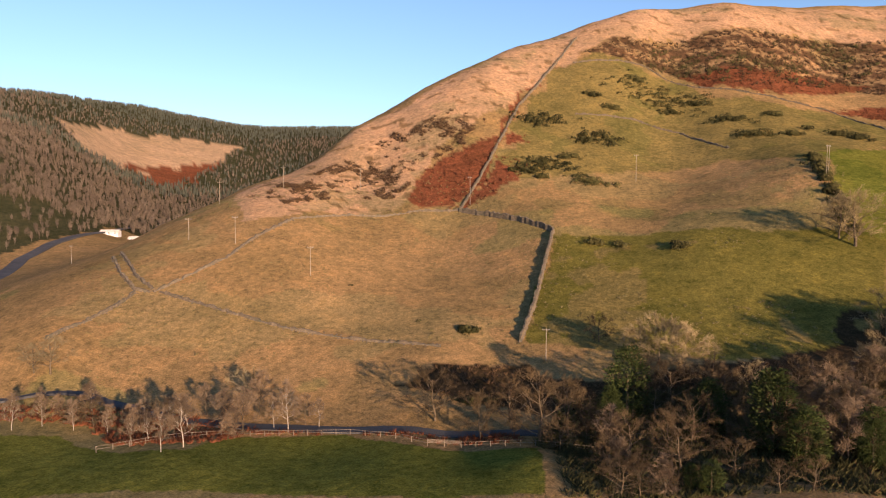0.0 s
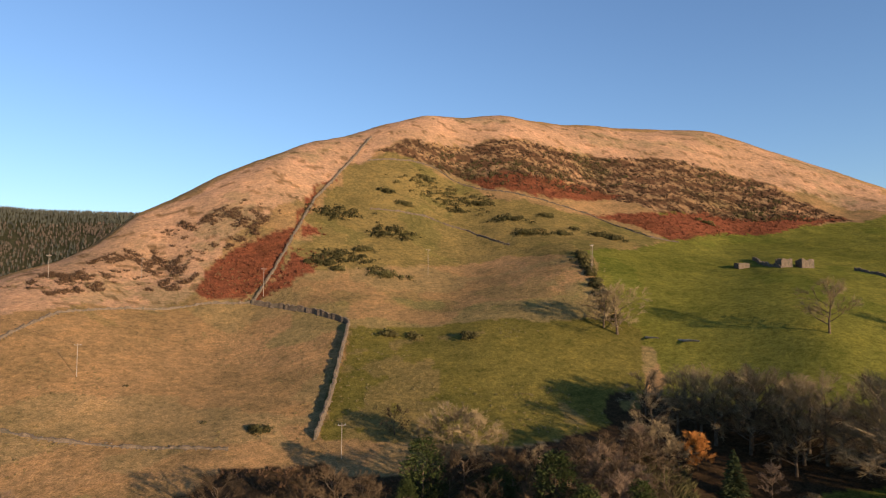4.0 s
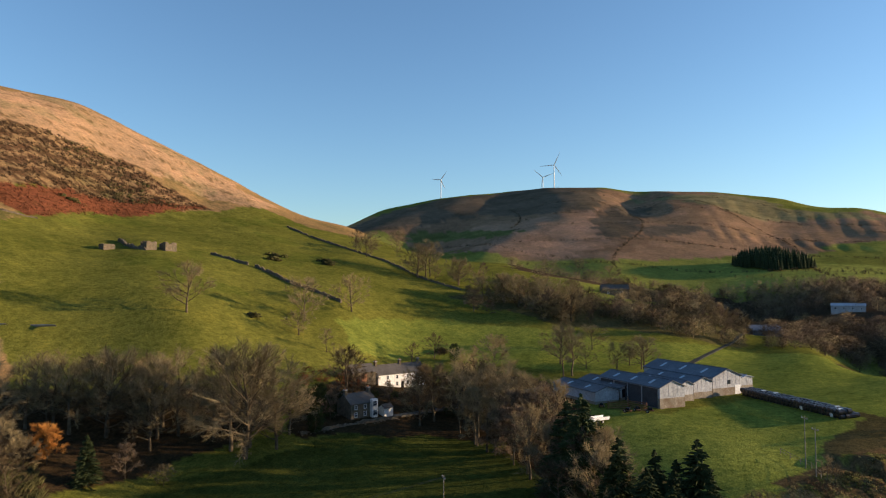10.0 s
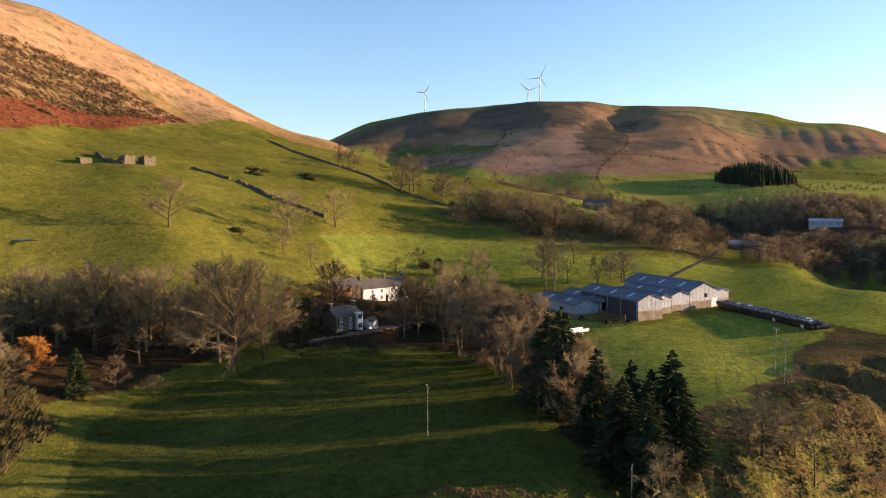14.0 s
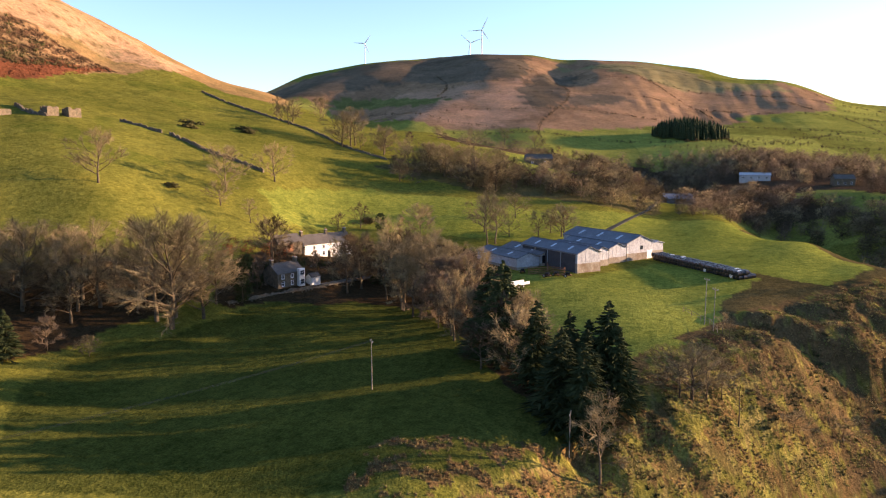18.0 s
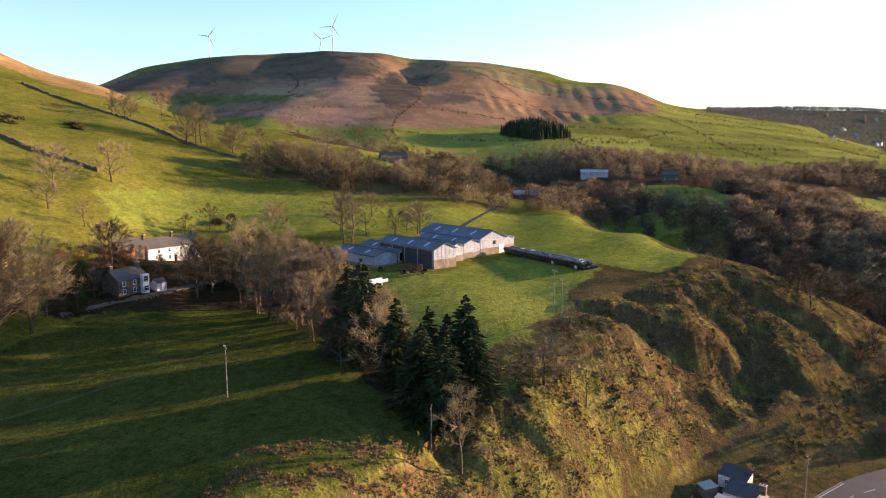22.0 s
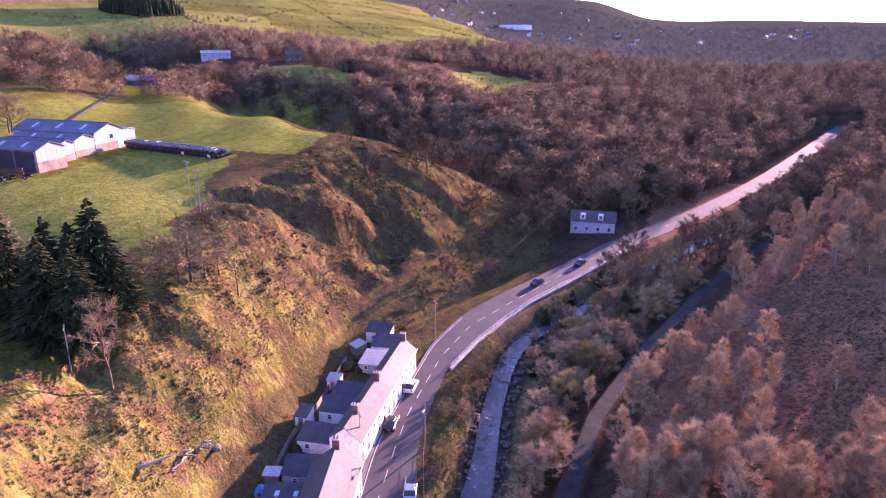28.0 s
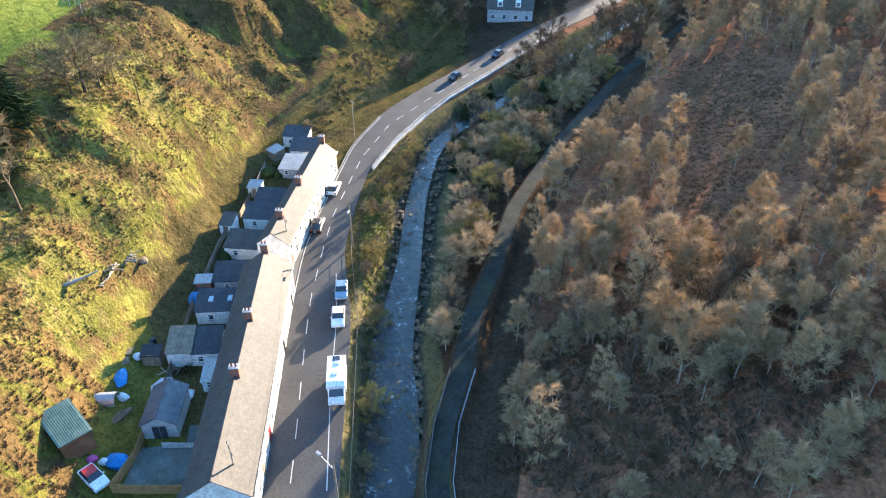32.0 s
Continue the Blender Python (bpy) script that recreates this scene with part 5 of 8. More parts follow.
def gorse_thicket(x, y, w, seed, name="gorse_thicket", label="dark green gorse thicket on the hillside", deep=0.12):
    """A low thicket: spiny bushes of many sizes grown together, wide across the slope and narrow up it."""
    rng = np.random.RandomState(seed)
    n = 1 if w < 2 else int(8 + 3.2 * w)
    a = math.atan2(x, y)
    u, v = rng.randn(n) * w * 0.24, rng.randn(n) * max(0.9, w * deep)
    px, py = x + u * math.cos(a) + v * math.sin(a), y - u * math.sin(a) + v * math.cos(a)
    size = 1.1 + 2.4 * rng.rand(n) ** 1.6 if n > 1 else np.array([1.4])
    rows = np.c_[px, py, ground_z(px, py) - 0.1, size, rng.rand(n) * 6.28, rng.randint(0, 3, n)]
    return tagged(new(name, scatter_mesh(name, GORSE_BUSH, rows, GORSE)), label, "gorse", "gorse thickets")


for i, (x, y, w) in enumerate(GORSE_SPOTS):
    gorse_thicket(x, y, w, 240 + i)
grass_keep = patchy(9, 44, -0.2)


def bank_keep(scale, seed, level):
    edge = [(*q, 0) for q in BANK_GROUND + BANK_GROUND[:1]]
    return lambda x, y: wobble(x, y, scale, seed) > level + 1.0 * smooth(6, 0, near_line(edge, x, y)[0])


stuff("bank_tussocks", TUFTS, fill(BANK_GROUND, 9500, 250, (0.15, 0.42), bank_keep(1.2, 44, 0.1)), TUSSOCK, "straw-coloured tussocks on the rough bank", "tussocks")
stuff("bank_grass", TUFTS, fill(BANK_GROUND, 13000, 256, (0.16, 0.4), bank_keep(1.9, 63, -0.2)), GRASS_BLADES, "yellow-green grass tufts on the rough bank", "grass")
stuff("bank_bracken", TUFTS, fill(BANK_GROUND, 6000, 251, (0.2, 0.55), bank_keep(2.3, 64, 0.15)), BANK_FERN, "rusty dead bracken on the rough bank", "bracken")
stuff("yard_tussocks", TUFTS, fill(YARD_SCRUB, 700, 270, (0.25, 0.7)), BANK_FERN, "tall dead grass and reeds above the gardens", "tussocks")
stuff("field_tussocks", TUFTS, fill(NEAR_ROUGH, 600, 271, (0.15, 0.5), patchy(1.1, 75, 0.0)), TUSSOCK, "rough dead grass at the edge of the field", "tussocks")
stuff("field_bracken", TUFTS, fill(NEAR_ROUGH, 350, 272, (0.15, 0.5), patchy(1.1, 75, 0.2)), BANK_FERN, "dead bracken at the edge of the field", "bracken")
stuff("bank_brambles", TUFTS, fill(BANK_GROUND, 1200, 252, (0.35, 0.9), bank_keep(2.2, 46, 0.45)), GORSE, "dark green brambles on the rough bank", "brambles")
stuff("hill_tussocks", TUFTS, fill(sector(-28, 30, 170, 300), 2600, 253, (0.3, 0.75), patchy(20, 47, 0.0)), TUSSOCK, "scattered tussocks in the dry hill grass", "tussocks")
stuff("clearing_bracken", TUFTS, fill(CLEARING, 2200, 273, (0.25, 0.6)), BANK_FERN, "dead bracken in the clearing of the slope wood", "bracken")
NEAR_SLOPE = [(37, -30), (44.6, -37.5), (51.5, -46.5), (56, -57), (56, -68), (43, -71), (24, -61), (12, -49), (22, -36)]
stuff("slope_undergrowth", HEATH_TUFTS, fill(NEAR_SLOPE, 900, 275, (0.5, 1.5), clear_of_lines), TWIGS_RED, "leafless brown undergrowth on the river slope", "undergrowth")
stuff("slope_fern", TUFTS, fill(NEAR_SLOPE, 2600, 276, (0.25, 0.7), clear_of_lines), BANK_FERN, "dead bracken on the river slope", "bracken")
spread_trees(NEAR_SLOPE, 34, 277, ["palebirch", "slimbirch", "palebirch"], 4, 8, "trees of the river slope", clear_of_lines)
stuff("slope_bracken", TUFTS, fill(SLOPE_WOOD, 4500, 254, (0.25, 0.6), clear_of_lines), BANK_FERN, "dead bracken under the slope wood", "bracken")
LANE_SCRUB = [(-95, 134), (-70, 132), (-58, 119), (-44, 119), (-38, 128), (-16, 129), (14, 127), (14, 121), (0, 123), (-10, 127), (-34, 131), (-60, 140), (-95, 141)]
stuff("lane_scrub", TUFTS, fill(LANE_SCRUB, 900, 257, (0.5, 1.3)), FERN, "rusty bracken and scrub along the lane", "scrub")
LANE_LINE = [(-120, 140), (-94, 144), (-79, 147), (-66, 142), (-52, 135), (-36, 132.5), (-18, 131), (0, 129.6)]
LANE_BAND = [(-92, 130), (-66, 124), (-56, 118), (-40, 124), (-20, 131), (-36, 138), (-62, 142), (-92, 140)]
spread_trees(LANE_BAND, 26, 53, ["redtree", "redtree", "birch", "oakdark"], 3.5, 7.5, "trees along the lane", lambda x, y: near_line([(*q, 0) for q in LANE_LINE], x, y)[0] > 3)
NEAR_WOOD = [(19, 115), (43, 111), (64, 101), (60, 92), (41, 96), (17, 93)]
spread_trees(NEAR_WOOD, 16, 54, ["oakdark", "holly", "redtree", "oakdark"], 4, 8, "trees at the foot of the hill")
stuff("near_brambles", HEATH_TUFTS, fill(NEAR_WOOD, 700, 262, (0.6, 1.8)), GORSE, "dark brambles at the edge of the field", "brambles")
FOOT_WOOD = [(16, 118), (60, 92), (80, 104), (92, 128), (72, 150), (34, 150), (6, 142), (-8, 150), (-2, 158), (20, 160), (24, 140)]
# Dark tufts added thickly to stand for deep shade under the trees.
stuff("foot_brambles", HEATH_TUFTS, fill(FOOT_WOOD, 4200, 260, (0.6, 2.0), lambda x, y: y < 146 - 0.1 * x), GORSE, "dark evergreen undergrowth below the hill", "brambles")
stuff("foot_scrub", HEATH_TUFTS, fill(FOOT_WOOD, 1300, 258, (0.5, 1.5)), HEATHER, "brown undergrowth below the hill", "scrub")
spread_trees([(18, 118), (60, 94), (80, 106), (90, 128), (60, 142), (30, 136)], 44, 47, ["oakdark", "oakdark", "oakdark", "redtree", "oakdark", "oakdark", "ivytree"], 5, 11, "trees at the foot of the hill")
spread_trees([(96, 142), (124, 96), (150, 98), (150, 124), (128, 152), (108, 160)], 10, 48, ["oak", "oakdark", "oak", "redtree"], 9, 15, "trees of the lower wood")
spread_trees([(104, 16), (112, 10), (140, 34), (166, 54), (172, 66), (158, 62), (130, 38)], 26, 49, ["ash", "oak", "ash", "ash", "redtree"], 11, 17, "shelter belt")
for x, y, h in ((357, 213, 8), (390, 203, 10), (406, 192, 8), (329, 159, 10), (334, 151, 9), (336, 138, 10), (332, 125, 9), (341, 115, 10), (351, 97, 10), (399, 129, 9), (368, 136, 8), (300, 108, 8)):
    plant("oak" if h > 8 else "redtree", x, y, h, "trees along the field wall")
for x, y, h in ((182.8, 83.5, 9), (189, 92, 9.5), (191, 94.5, 9), (187, 90, 8), (185, 88, 7), (180, 78, 10), (176, 101, 8), (172, 104, 7)):
    plant("oakdark" if h < 9 else "oak", x, y, h, "trees round the farmhouse")
spread_trees([(160, 52), (184, 56), (206, 74), (190, 84), (166, 74)], 12, 51, ["ash", "oakdark", "oak", "redtree"], 9, 15, "trees round the farmhouse")
spread_trees([p for n, p in COVER if n == "scrubland"][0], 150, 50, ["willow", "redtree", "oak", "willow", "oakdark"], 6, 12, "scrub below the pasture", lambda x, y: (np.abs(np.degrees(np.arctan2(x, y)) - 80.3) > 1.3) | (np.hypot(x, y) > 400))
VERGE = [(44, -17), (58, -24), (71, -30.5), (83, -36), (95, -43), (108, -54), (116, -64), (111, -62), (96, -49), (79, -38.5), (61, -27.5), (44, -19)]
stuff("verge_grass", TUFTS, fill(VERGE, 1400, 261, (0.3, 0.7)), GRASS_BLADES, "green grass on the river verge", "grass")
stuff("verge_scrub", TUFTS, fill(VERGE, 160, 255, (0.35, 0.9)), TUSSOCK, "yellow-green scrub on the river verge", "scrub")
for i, (x, y, z) in enumerate(draped(HEDGE_LINE, 5)):
    gorse_thicket(x, y, 5.0, 400 + i, "hedge_bush", "dark thorn bush of a broken hedge", 0.2)
spread_trees(VERGE, 46, 46, ["yellowbush", "willow", "redtree", "willow"], 1.8, 4.2, "bushes on the river verge")


# field hedges on the far side of the valley
def far_hedge(line, step, seed):
    rng = np.random.RandomState(seed)
    p = np.array(draped(line, step))
    return np.c_[p[:, 0] + rng.randn(len(p)) * 1.5, p[:, 1] + rng.randn(len(p)) * 1.5, p[:, 2], 2.2 + 3.2 * rng.rand(len(p)) ** 2, rng.rand(len(p)) * 6.28, rng.randint(0, 3, len(p))]


stuff("field_hedges", FAR_TINY, np.vstack([far_hedge(l, 5.0, 500 + i) for i, l in enumerate(FAR_HEDGES)]), TWIGS_DARK, "dark hedgerows between the far fields", "hedgerow")

def hedge_net(x, y):
    """Winding lines that stand for hedges and tree rows between far fields."""
    u, v = field_grid(x, y)
    return (np.abs(u - np.round(u)) < 0.012) | (np.abs(v - np.round(v)) < 0.009)


stuff("hedgerow_trees", FAR_TINY, fill(sector(72, 122, 620, 1500, 12), 3000, 263, (1.5, 4.5), hedge_net), TWIGS_DARK, "hedgerows and tree rows between the far fields", "hedgerow")
ROAD_SCRUB = [(122, -42), (148, -60), (185, -92), (200, -118), (186, -126), (168, -118), (150, -88), (138, -62)]
spread_trees(ROAD_SCRUB, 36, 52, ["redtree", "oakdark", "willow", "oakdark"], 2.5, 7.0, "bushes above the road", clear_of_lines)
stuff("road_brambles", TUFTS, fill(ROAD_SCRUB, 420, 259, (0.3, 1.2), clear_of_lines), GORSE, "dark brambles above the road", "brambles")

# ---- built things: materials ----
SLATE = surface("slate_roof", (0.064, 0.057, 0.049), (0.105, 0.094, 0.081), 0.5, 0.74, bump=0.35, stain=(0.084, 0.076, 0.063), own=0.14, spec=0.35, fine=3.0)
SLATE_BROWN = surface("brown_tile_roof", (0.075, 0.056, 0.044), (0.115, 0.09, 0.068), 0.5, 0.7, bump=0.35, own=0.1, fine=3.0)
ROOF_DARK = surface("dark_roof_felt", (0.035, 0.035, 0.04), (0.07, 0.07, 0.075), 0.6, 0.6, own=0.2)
WHITE_WALL = surface("white_render", (0.68, 0.66, 0.62), (0.82, 0.81, 0.78), 0.4, 0.85, stain=(0.5, 0.48, 0.43), own=0.06)
CREAM_WALL = surface("cream_render", (0.55, 0.50, 0.42), (0.7, 0.66, 0.57), 0.4, 0.85, own=0.08)
GREY_WALL = surface("grey_render", (0.33, 0.33, 0.33), (0.46, 0.46, 0.46), 0.4, 0.85, own=0.08)
BRICK = surface("red_brick", (0.20, 0.09, 0.06), (0.32, 0.15, 0.10), 2.0, 0.9, bump=0.3)
STONE = surface("dry_stone", (0.085, 0.066, 0.043), (0.19, 0.148, 0.098), 1.6, 0.95, bump=0.6, stain=(0.075, 0.072, 0.045), fine=5.0)
CONCRETE = surface("concrete", (0.34, 0.33, 0.31), (0.48, 0.47, 0.44), 0.5, 0.9, stain=(0.25, 0.24, 0.21))
BLOCKWORK = surface("stained_blockwork", (0.2, 0.165, 0.12), (0.34, 0.29, 0.225), 0.5, 0.9, stain=(0.16, 0.11, 0.07), bump=0.3)
ASPHALT = surface("asphalt", (0.052, 0.051, 0.052), (0.084, 0.082, 0.079), 0.12, 0.92, spec=0.14, stain=(0.075, 0.073, 0.069), fine=6.0)
PAVING = surface("footway_asphalt", (0.13, 0.125, 0.115), (0.21, 0.2, 0.185), 0.5, 0.9, stain=(0.12, 0.115, 0.10))
GRAVEL = surface("gravel_track", (0.07, 0.066, 0.055), (0.125, 0.115, 0.095), 0.5, 0.95, bump=0.4)
TAR = surface("old_tar", (0.028, 0.03, 0.025), (0.055, 0.056, 0.046), 0.4, 1.0, spec=0.08, bump=0.3, stain=(0.05, 0.055, 0.03))
YARD_SLAB = surface("grey_green_concrete", (0.1, 0.105, 0.09), (0.18, 0.185, 0.165), 0.6, 0.95, stain=(0.08, 0.09, 0.06))
PAINT = surface("road_paint", (0.38, 0.38, 0.36), (0.58, 0.58, 0.55), 2.0, 0.8)
SHEET = surface("grey_metal_sheet", (0.315, 0.33, 0.35), (0.43, 0.447, 0.47), 0.25, 0.6, 0.0, stain=(0.37, 0.36, 0.345), own=0.03)
SHEET_BLUE = surface("blue_grey_roof_sheet", (0.066, 0.078, 0.098), (0.125, 0.138, 0.16), 0.22, 0.5, 0.1, stain=(0.115, 0.123, 0.13), own=0.12)
ROOF_GREY = surface("dark_corrugated_roof", (0.07, 0.075, 0.085), (0.15, 0.155, 0.165), 0.3, 0.6, 0.1, stain=(0.12, 0.11, 0.10), own=0.1)
SKYLIGHT = surface("pale_roof_sheet", (0.35, 0.42, 0.48), (0.5, 0.56, 0.6), 0.5, 0.4)
GREEN_SHEET = surface("green_corrugated_sheet", (0.10, 0.16, 0.13), (0.18, 0.25, 0.20), 0.5, 0.5, 0.2, stain=(0.25, 0.25, 0.2))
RUST = surface("rusty_steel", (0.16, 0.07, 0.035), (0.30, 0.14, 0.07), 1.0, 0.85, 0.2)
TIMBER = surface("weathered_timber", (0.16, 0.125, 0.09), (0.30, 0.245, 0.18), 2.0, 0.9, own=0.2)
FENCE_WOOD = surface("orange_fence_board", (0.28, 0.15, 0.06), (0.42, 0.25, 0.11), 2.0, 0.85, own=0.15)
WHITE_PAINT = surface("white_paint", (0.74, 0.74, 0.73), (0.84, 0.84, 0.83), 0.8, 0.35, spec=0.5)
SILVER = surface("silver_blue_paint", (0.26, 0.32, 0.38), (0.34, 0.40, 0.46), 1.5, 0.3, 0.5, 0.5)
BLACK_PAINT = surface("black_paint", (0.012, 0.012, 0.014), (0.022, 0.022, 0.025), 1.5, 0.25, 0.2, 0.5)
RED_PAINT = surface("red_paint", (0.42, 0.03, 0.03), (0.52, 0.05, 0.045), 1.5, 0.35, spec=0.5)
TYRE = surface("tyre_rubber", (0.015, 0.015, 0.015), (0.03, 0.03, 0.03), 4.0, 0.9)
RIM = surface("alloy_rim", (0.4, 0.4, 0.41), (0.5, 0.5, 0.5), 4.0, 0.4, 0.8)
LAMP_RED = surface("red_lamp_glass", (0.3, 0.01, 0.01), (0.4, 0.02, 0.02), 4.0, 0.2)
LAMP_CLEAR = surface("clear_lamp_glass", (0.6, 0.62, 0.62), (0.75, 0.76, 0.76), 4.0, 0.15)
STEEL = surface("galvanised_steel", (0.33, 0.34, 0.35), (0.47, 0.48, 0.48), 2.0, 0.5, 0.6)
TURBINE_WHITE = surface("turbine_white", (0.72, 0.73, 0.74), (0.8, 0.81, 0.82), 0.1, 0.5)
TARP = surface("blue_tarpaulin", (0.03, 0.16, 0.42), (0.06, 0.27, 0.58), 1.5, 0.45, bump=0.5)
PINK = surface("pink_plastic", (0.5, 0.06, 0.22), (0.62, 0.12, 0.32), 2.0, 0.5)
BLACK_WRAP = surface("black_bale_wrap", (0.012, 0.013, 0.016), (0.035, 0.037, 0.045), 1.2, 0.28, spec=0.5, own=0.3)
PALE_WRAP = surface("pale_bale_wrap", (0.55, 0.58, 0.6), (0.72, 0.74, 0.75), 1.2, 0.35, own=0.2)
GLASS, nt, b = shader("window_glass", 0.06, 0, 0.6)
b.inputs["Base Color"].default_value = (0.035, 0.042, 0.05, 1)
RIVER_WATER, nt, b = shader("river_water", 0.16, 0, 0.4)
wn1, wn2 = noise_node(nt, 0.9, 6, 0.7), noise_node(nt, 0.22, 4)
foam = ramp_node(nt, wn1.outputs[0], [(0.57, (0.03, 0.036, 0.034)), (0.68, (0.5, 0.52, 0.52))]).outputs[0]
calm = ramp_node(nt, wn1.outputs[0], [(0.3, (0.014, 0.018, 0.017)), (0.7, (0.034, 0.038, 0.034))]).outputs[0]
nt.links.new(mix_node(nt, calm, foam, ramp_node(nt, wn2.outputs[0], [(0.5, (0, 0, 0)), (0.62, (1, 1, 1))]).outputs[0]), b.inputs["Base Color"])
bump_node(nt, b, wn1.outputs[0], 0.9, 0.25)


# ---- building kit ----
def block(s, x0, y0, z0, x1, y1, z1):
    """Adds a box to a soup."""
    k = len(s.v)
    s.v += [Vector(p) for p in ((x0, y0, z0), (x1, y0, z0), (x1, y1, z0), (x0, y1, z0), (x0, y0, z1), (x1, y0, z1), (x1, y1, z1), (x0, y1, z1))]
    s.f += [(k + a, k + b_, k + c_, k + d) for a, b_, c_, d in ((3, 2, 1, 0), (4, 5, 6, 7), (0, 1, 5, 4), (1, 2, 6, 5), (2, 3, 7, 6), (3, 0, 4, 7))]
    return s


def prism(s, outline, y0, y1):
    """Adds a shape given by its outline in x, z, drawn out along y."""
    k, n = len(s.v), len(outline)
    s.v += [Vector((x, y0, z)) for x, z in outline] + [Vector((x, y1, z)) for x, z in outline]
    s.f += [tuple(range(k, k + n)), tuple(range(k + 2 * n - 1, k + n - 1, -1))]
    s.f += [(k + (i + 1) % n, k + i, k + n + i, k + n + (i + 1) % n) for i in range(n)]
    return s


def part(name, soup, material, parent, label="", bevel=0.0):
    me = soup.mesh(name, material)
    bm = bmesh.new()
    bm.from_mesh(me)
    bmesh.ops.recalc_face_normals(bm, faces=bm.faces)
    if bevel:
        bmesh.ops.bevel(bm, geom=bm.edges[:], offset=bevel, segments=1, affect="EDGES")
    bm.to_mesh(me)
    bm.free()
    return part_mesh(name, me, parent, label)


def boxed(name, dims, material, parent, label="", bevel=0.0):
    return part(name, block(Soup(), *dims), material, parent, label, bevel)


def thing(name, x, y, z, turn, label, category, group=""):
    ob = new(name)
    ob.matrix_basis = pose(x, y, z, 0, 0, turn)
    return tagged(ob, label, category, group)


def window(parent, x, z, w, h, y, out=-1, name="window"):
    """A framed window on a wall that lies at y and faces out."""
    a, b_ = sorted((y - out * 0.03, y + out * 0.05))
    s = Soup()
    block(s, x - w / 2, a, z, x - w / 2 + 0.09, b_, z + h)
    block(s, x + w / 2 - 0.09, a, z, x + w / 2, b_, z + h)
    block(s, x - w / 2 + 0.09, a, z, x + w / 2 - 0.09, b_, z + 0.09)
    block(s, x - w / 2 + 0.09, a, z + h - 0.09, x + w / 2 - 0.09, b_, z + h)
    block(s, x - w / 2 + 0.09, a, z + h * 0.55, x + w / 2 - 0.09, b_, z + h * 0.55 + 0.05)
    f = part(name, s, WHITE_PAINT, parent, "white window frame")
    boxed("pane", (x - w / 2 + 0.09, y + out * 0.004 - 0.01, z + 0.09, x + w / 2 - 0.09, y + out * 0.004 + 0.01, z + h - 0.09), GLASS, f, "dark glass pane")
    c, d = sorted((y - out * 0.02, y + out * 0.14))
    boxed("sill", (x - w / 2 - 0.06, c, z - 0.1, x + w / 2 + 0.06, d, z - 0.005), CONCRETE, f)
    return f


def doorway(parent, x, y, w, h, material, out=-1):
    a, b_ = sorted((y - out * 0.03, y + out * 0.06))
    d = boxed("door", (x - w / 2, a, 0.05, x + w / 2, b_, h), material, parent, "", 0.01)
    c, e = sorted((y + out * 0.062, y + out * 0.12))
    boxed("handle", (x + w * 0.32, c, h * 0.48, x + w * 0.4, e, h * 0.51), STEEL, d)
    return d


def chimney(parent, x, y, z, h=1.3, pots=2, material=None):
    c = boxed("chimney", (x - 0.35, y - 0.5, z - 0.7, x + 0.35, y + 0.5, z + h), material or BRICK, parent, "brick chimney stack", 0.02)
    boxed("cap", (x - 0.42, y - 0.57, z + h, x + 0.42, y + 0.57, z + h + 0.12), CONCRETE, c)
    for i in range(pots):
        p = Soup()
        yy = y + (i - (pots - 1) / 2) * 0.45
        p.tube(Vector((x, yy, z + h + 0.12)), Vector((x, yy, z + h + 0.55)), 0.13, 0.1, 8)
        part("chimney_pot", p, BRICK, c, "clay chimney pot")
    return c


def gabled(parent, length, depth, eave, ridge, wall, roof, over=0.25, base=-0.6, end_roof=True):
    """Walls with two gables and a roof of two slopes; the ridge runs along x."""
    h = depth / 2
    s = Soup()
    k = 0
    pts = [(-h, base), (h, base), (h, eave), (0, ridge - 0.12), (-h, eave)]
    s.v = [Vector((-length / 2, y, z)) for y, z in pts] + [Vector((length / 2, y, z)) for y, z in pts]
    s.f = [(0, 1, 2, 3, 4), (9, 8, 7, 6, 5)] + [((i + 1) % 5, i, 5 + i, 5 + (i + 1) % 5) for i in range(5)]
    part("wall", s, wall, parent)
    slope = (ridge - eave) / h
    for side, name in ((-1, "front_roof"), (1, "back_roof")):
        y1, z1 = side * (h + over), eave - over * slope
        x0, x1 = -length / 2 - (over if end_roof else 0), length / 2 + (over if end_roof else 0)
        r = Soup()
        t = 0.14
        r.v = [Vector(p) for p in ((x0, 0, ridge), (x1, 0, ridge), (x1, y1, z1), (x0, y1, z1), (x0, 0, ridge - t), (x1, 0, ridge - t), (x1, y1, z1 - t), (x0, y1, z1 - t))]
        r.f = [(0, 1, 2, 3), (7, 6, 5, 4), (0, 4, 5, 1), (1, 5, 6, 2), (2, 6, 7, 3), (3, 7, 4, 0)]
        part(name, r, roof, parent)
    g = Soup()
    g.tube(Vector((-length / 2, 0, ridge + 0.02)), Vector((length / 2, 0, ridge + 0.02)), 0.11, 0.11, 6)
    part("ridge_tiles", g, roof, parent)


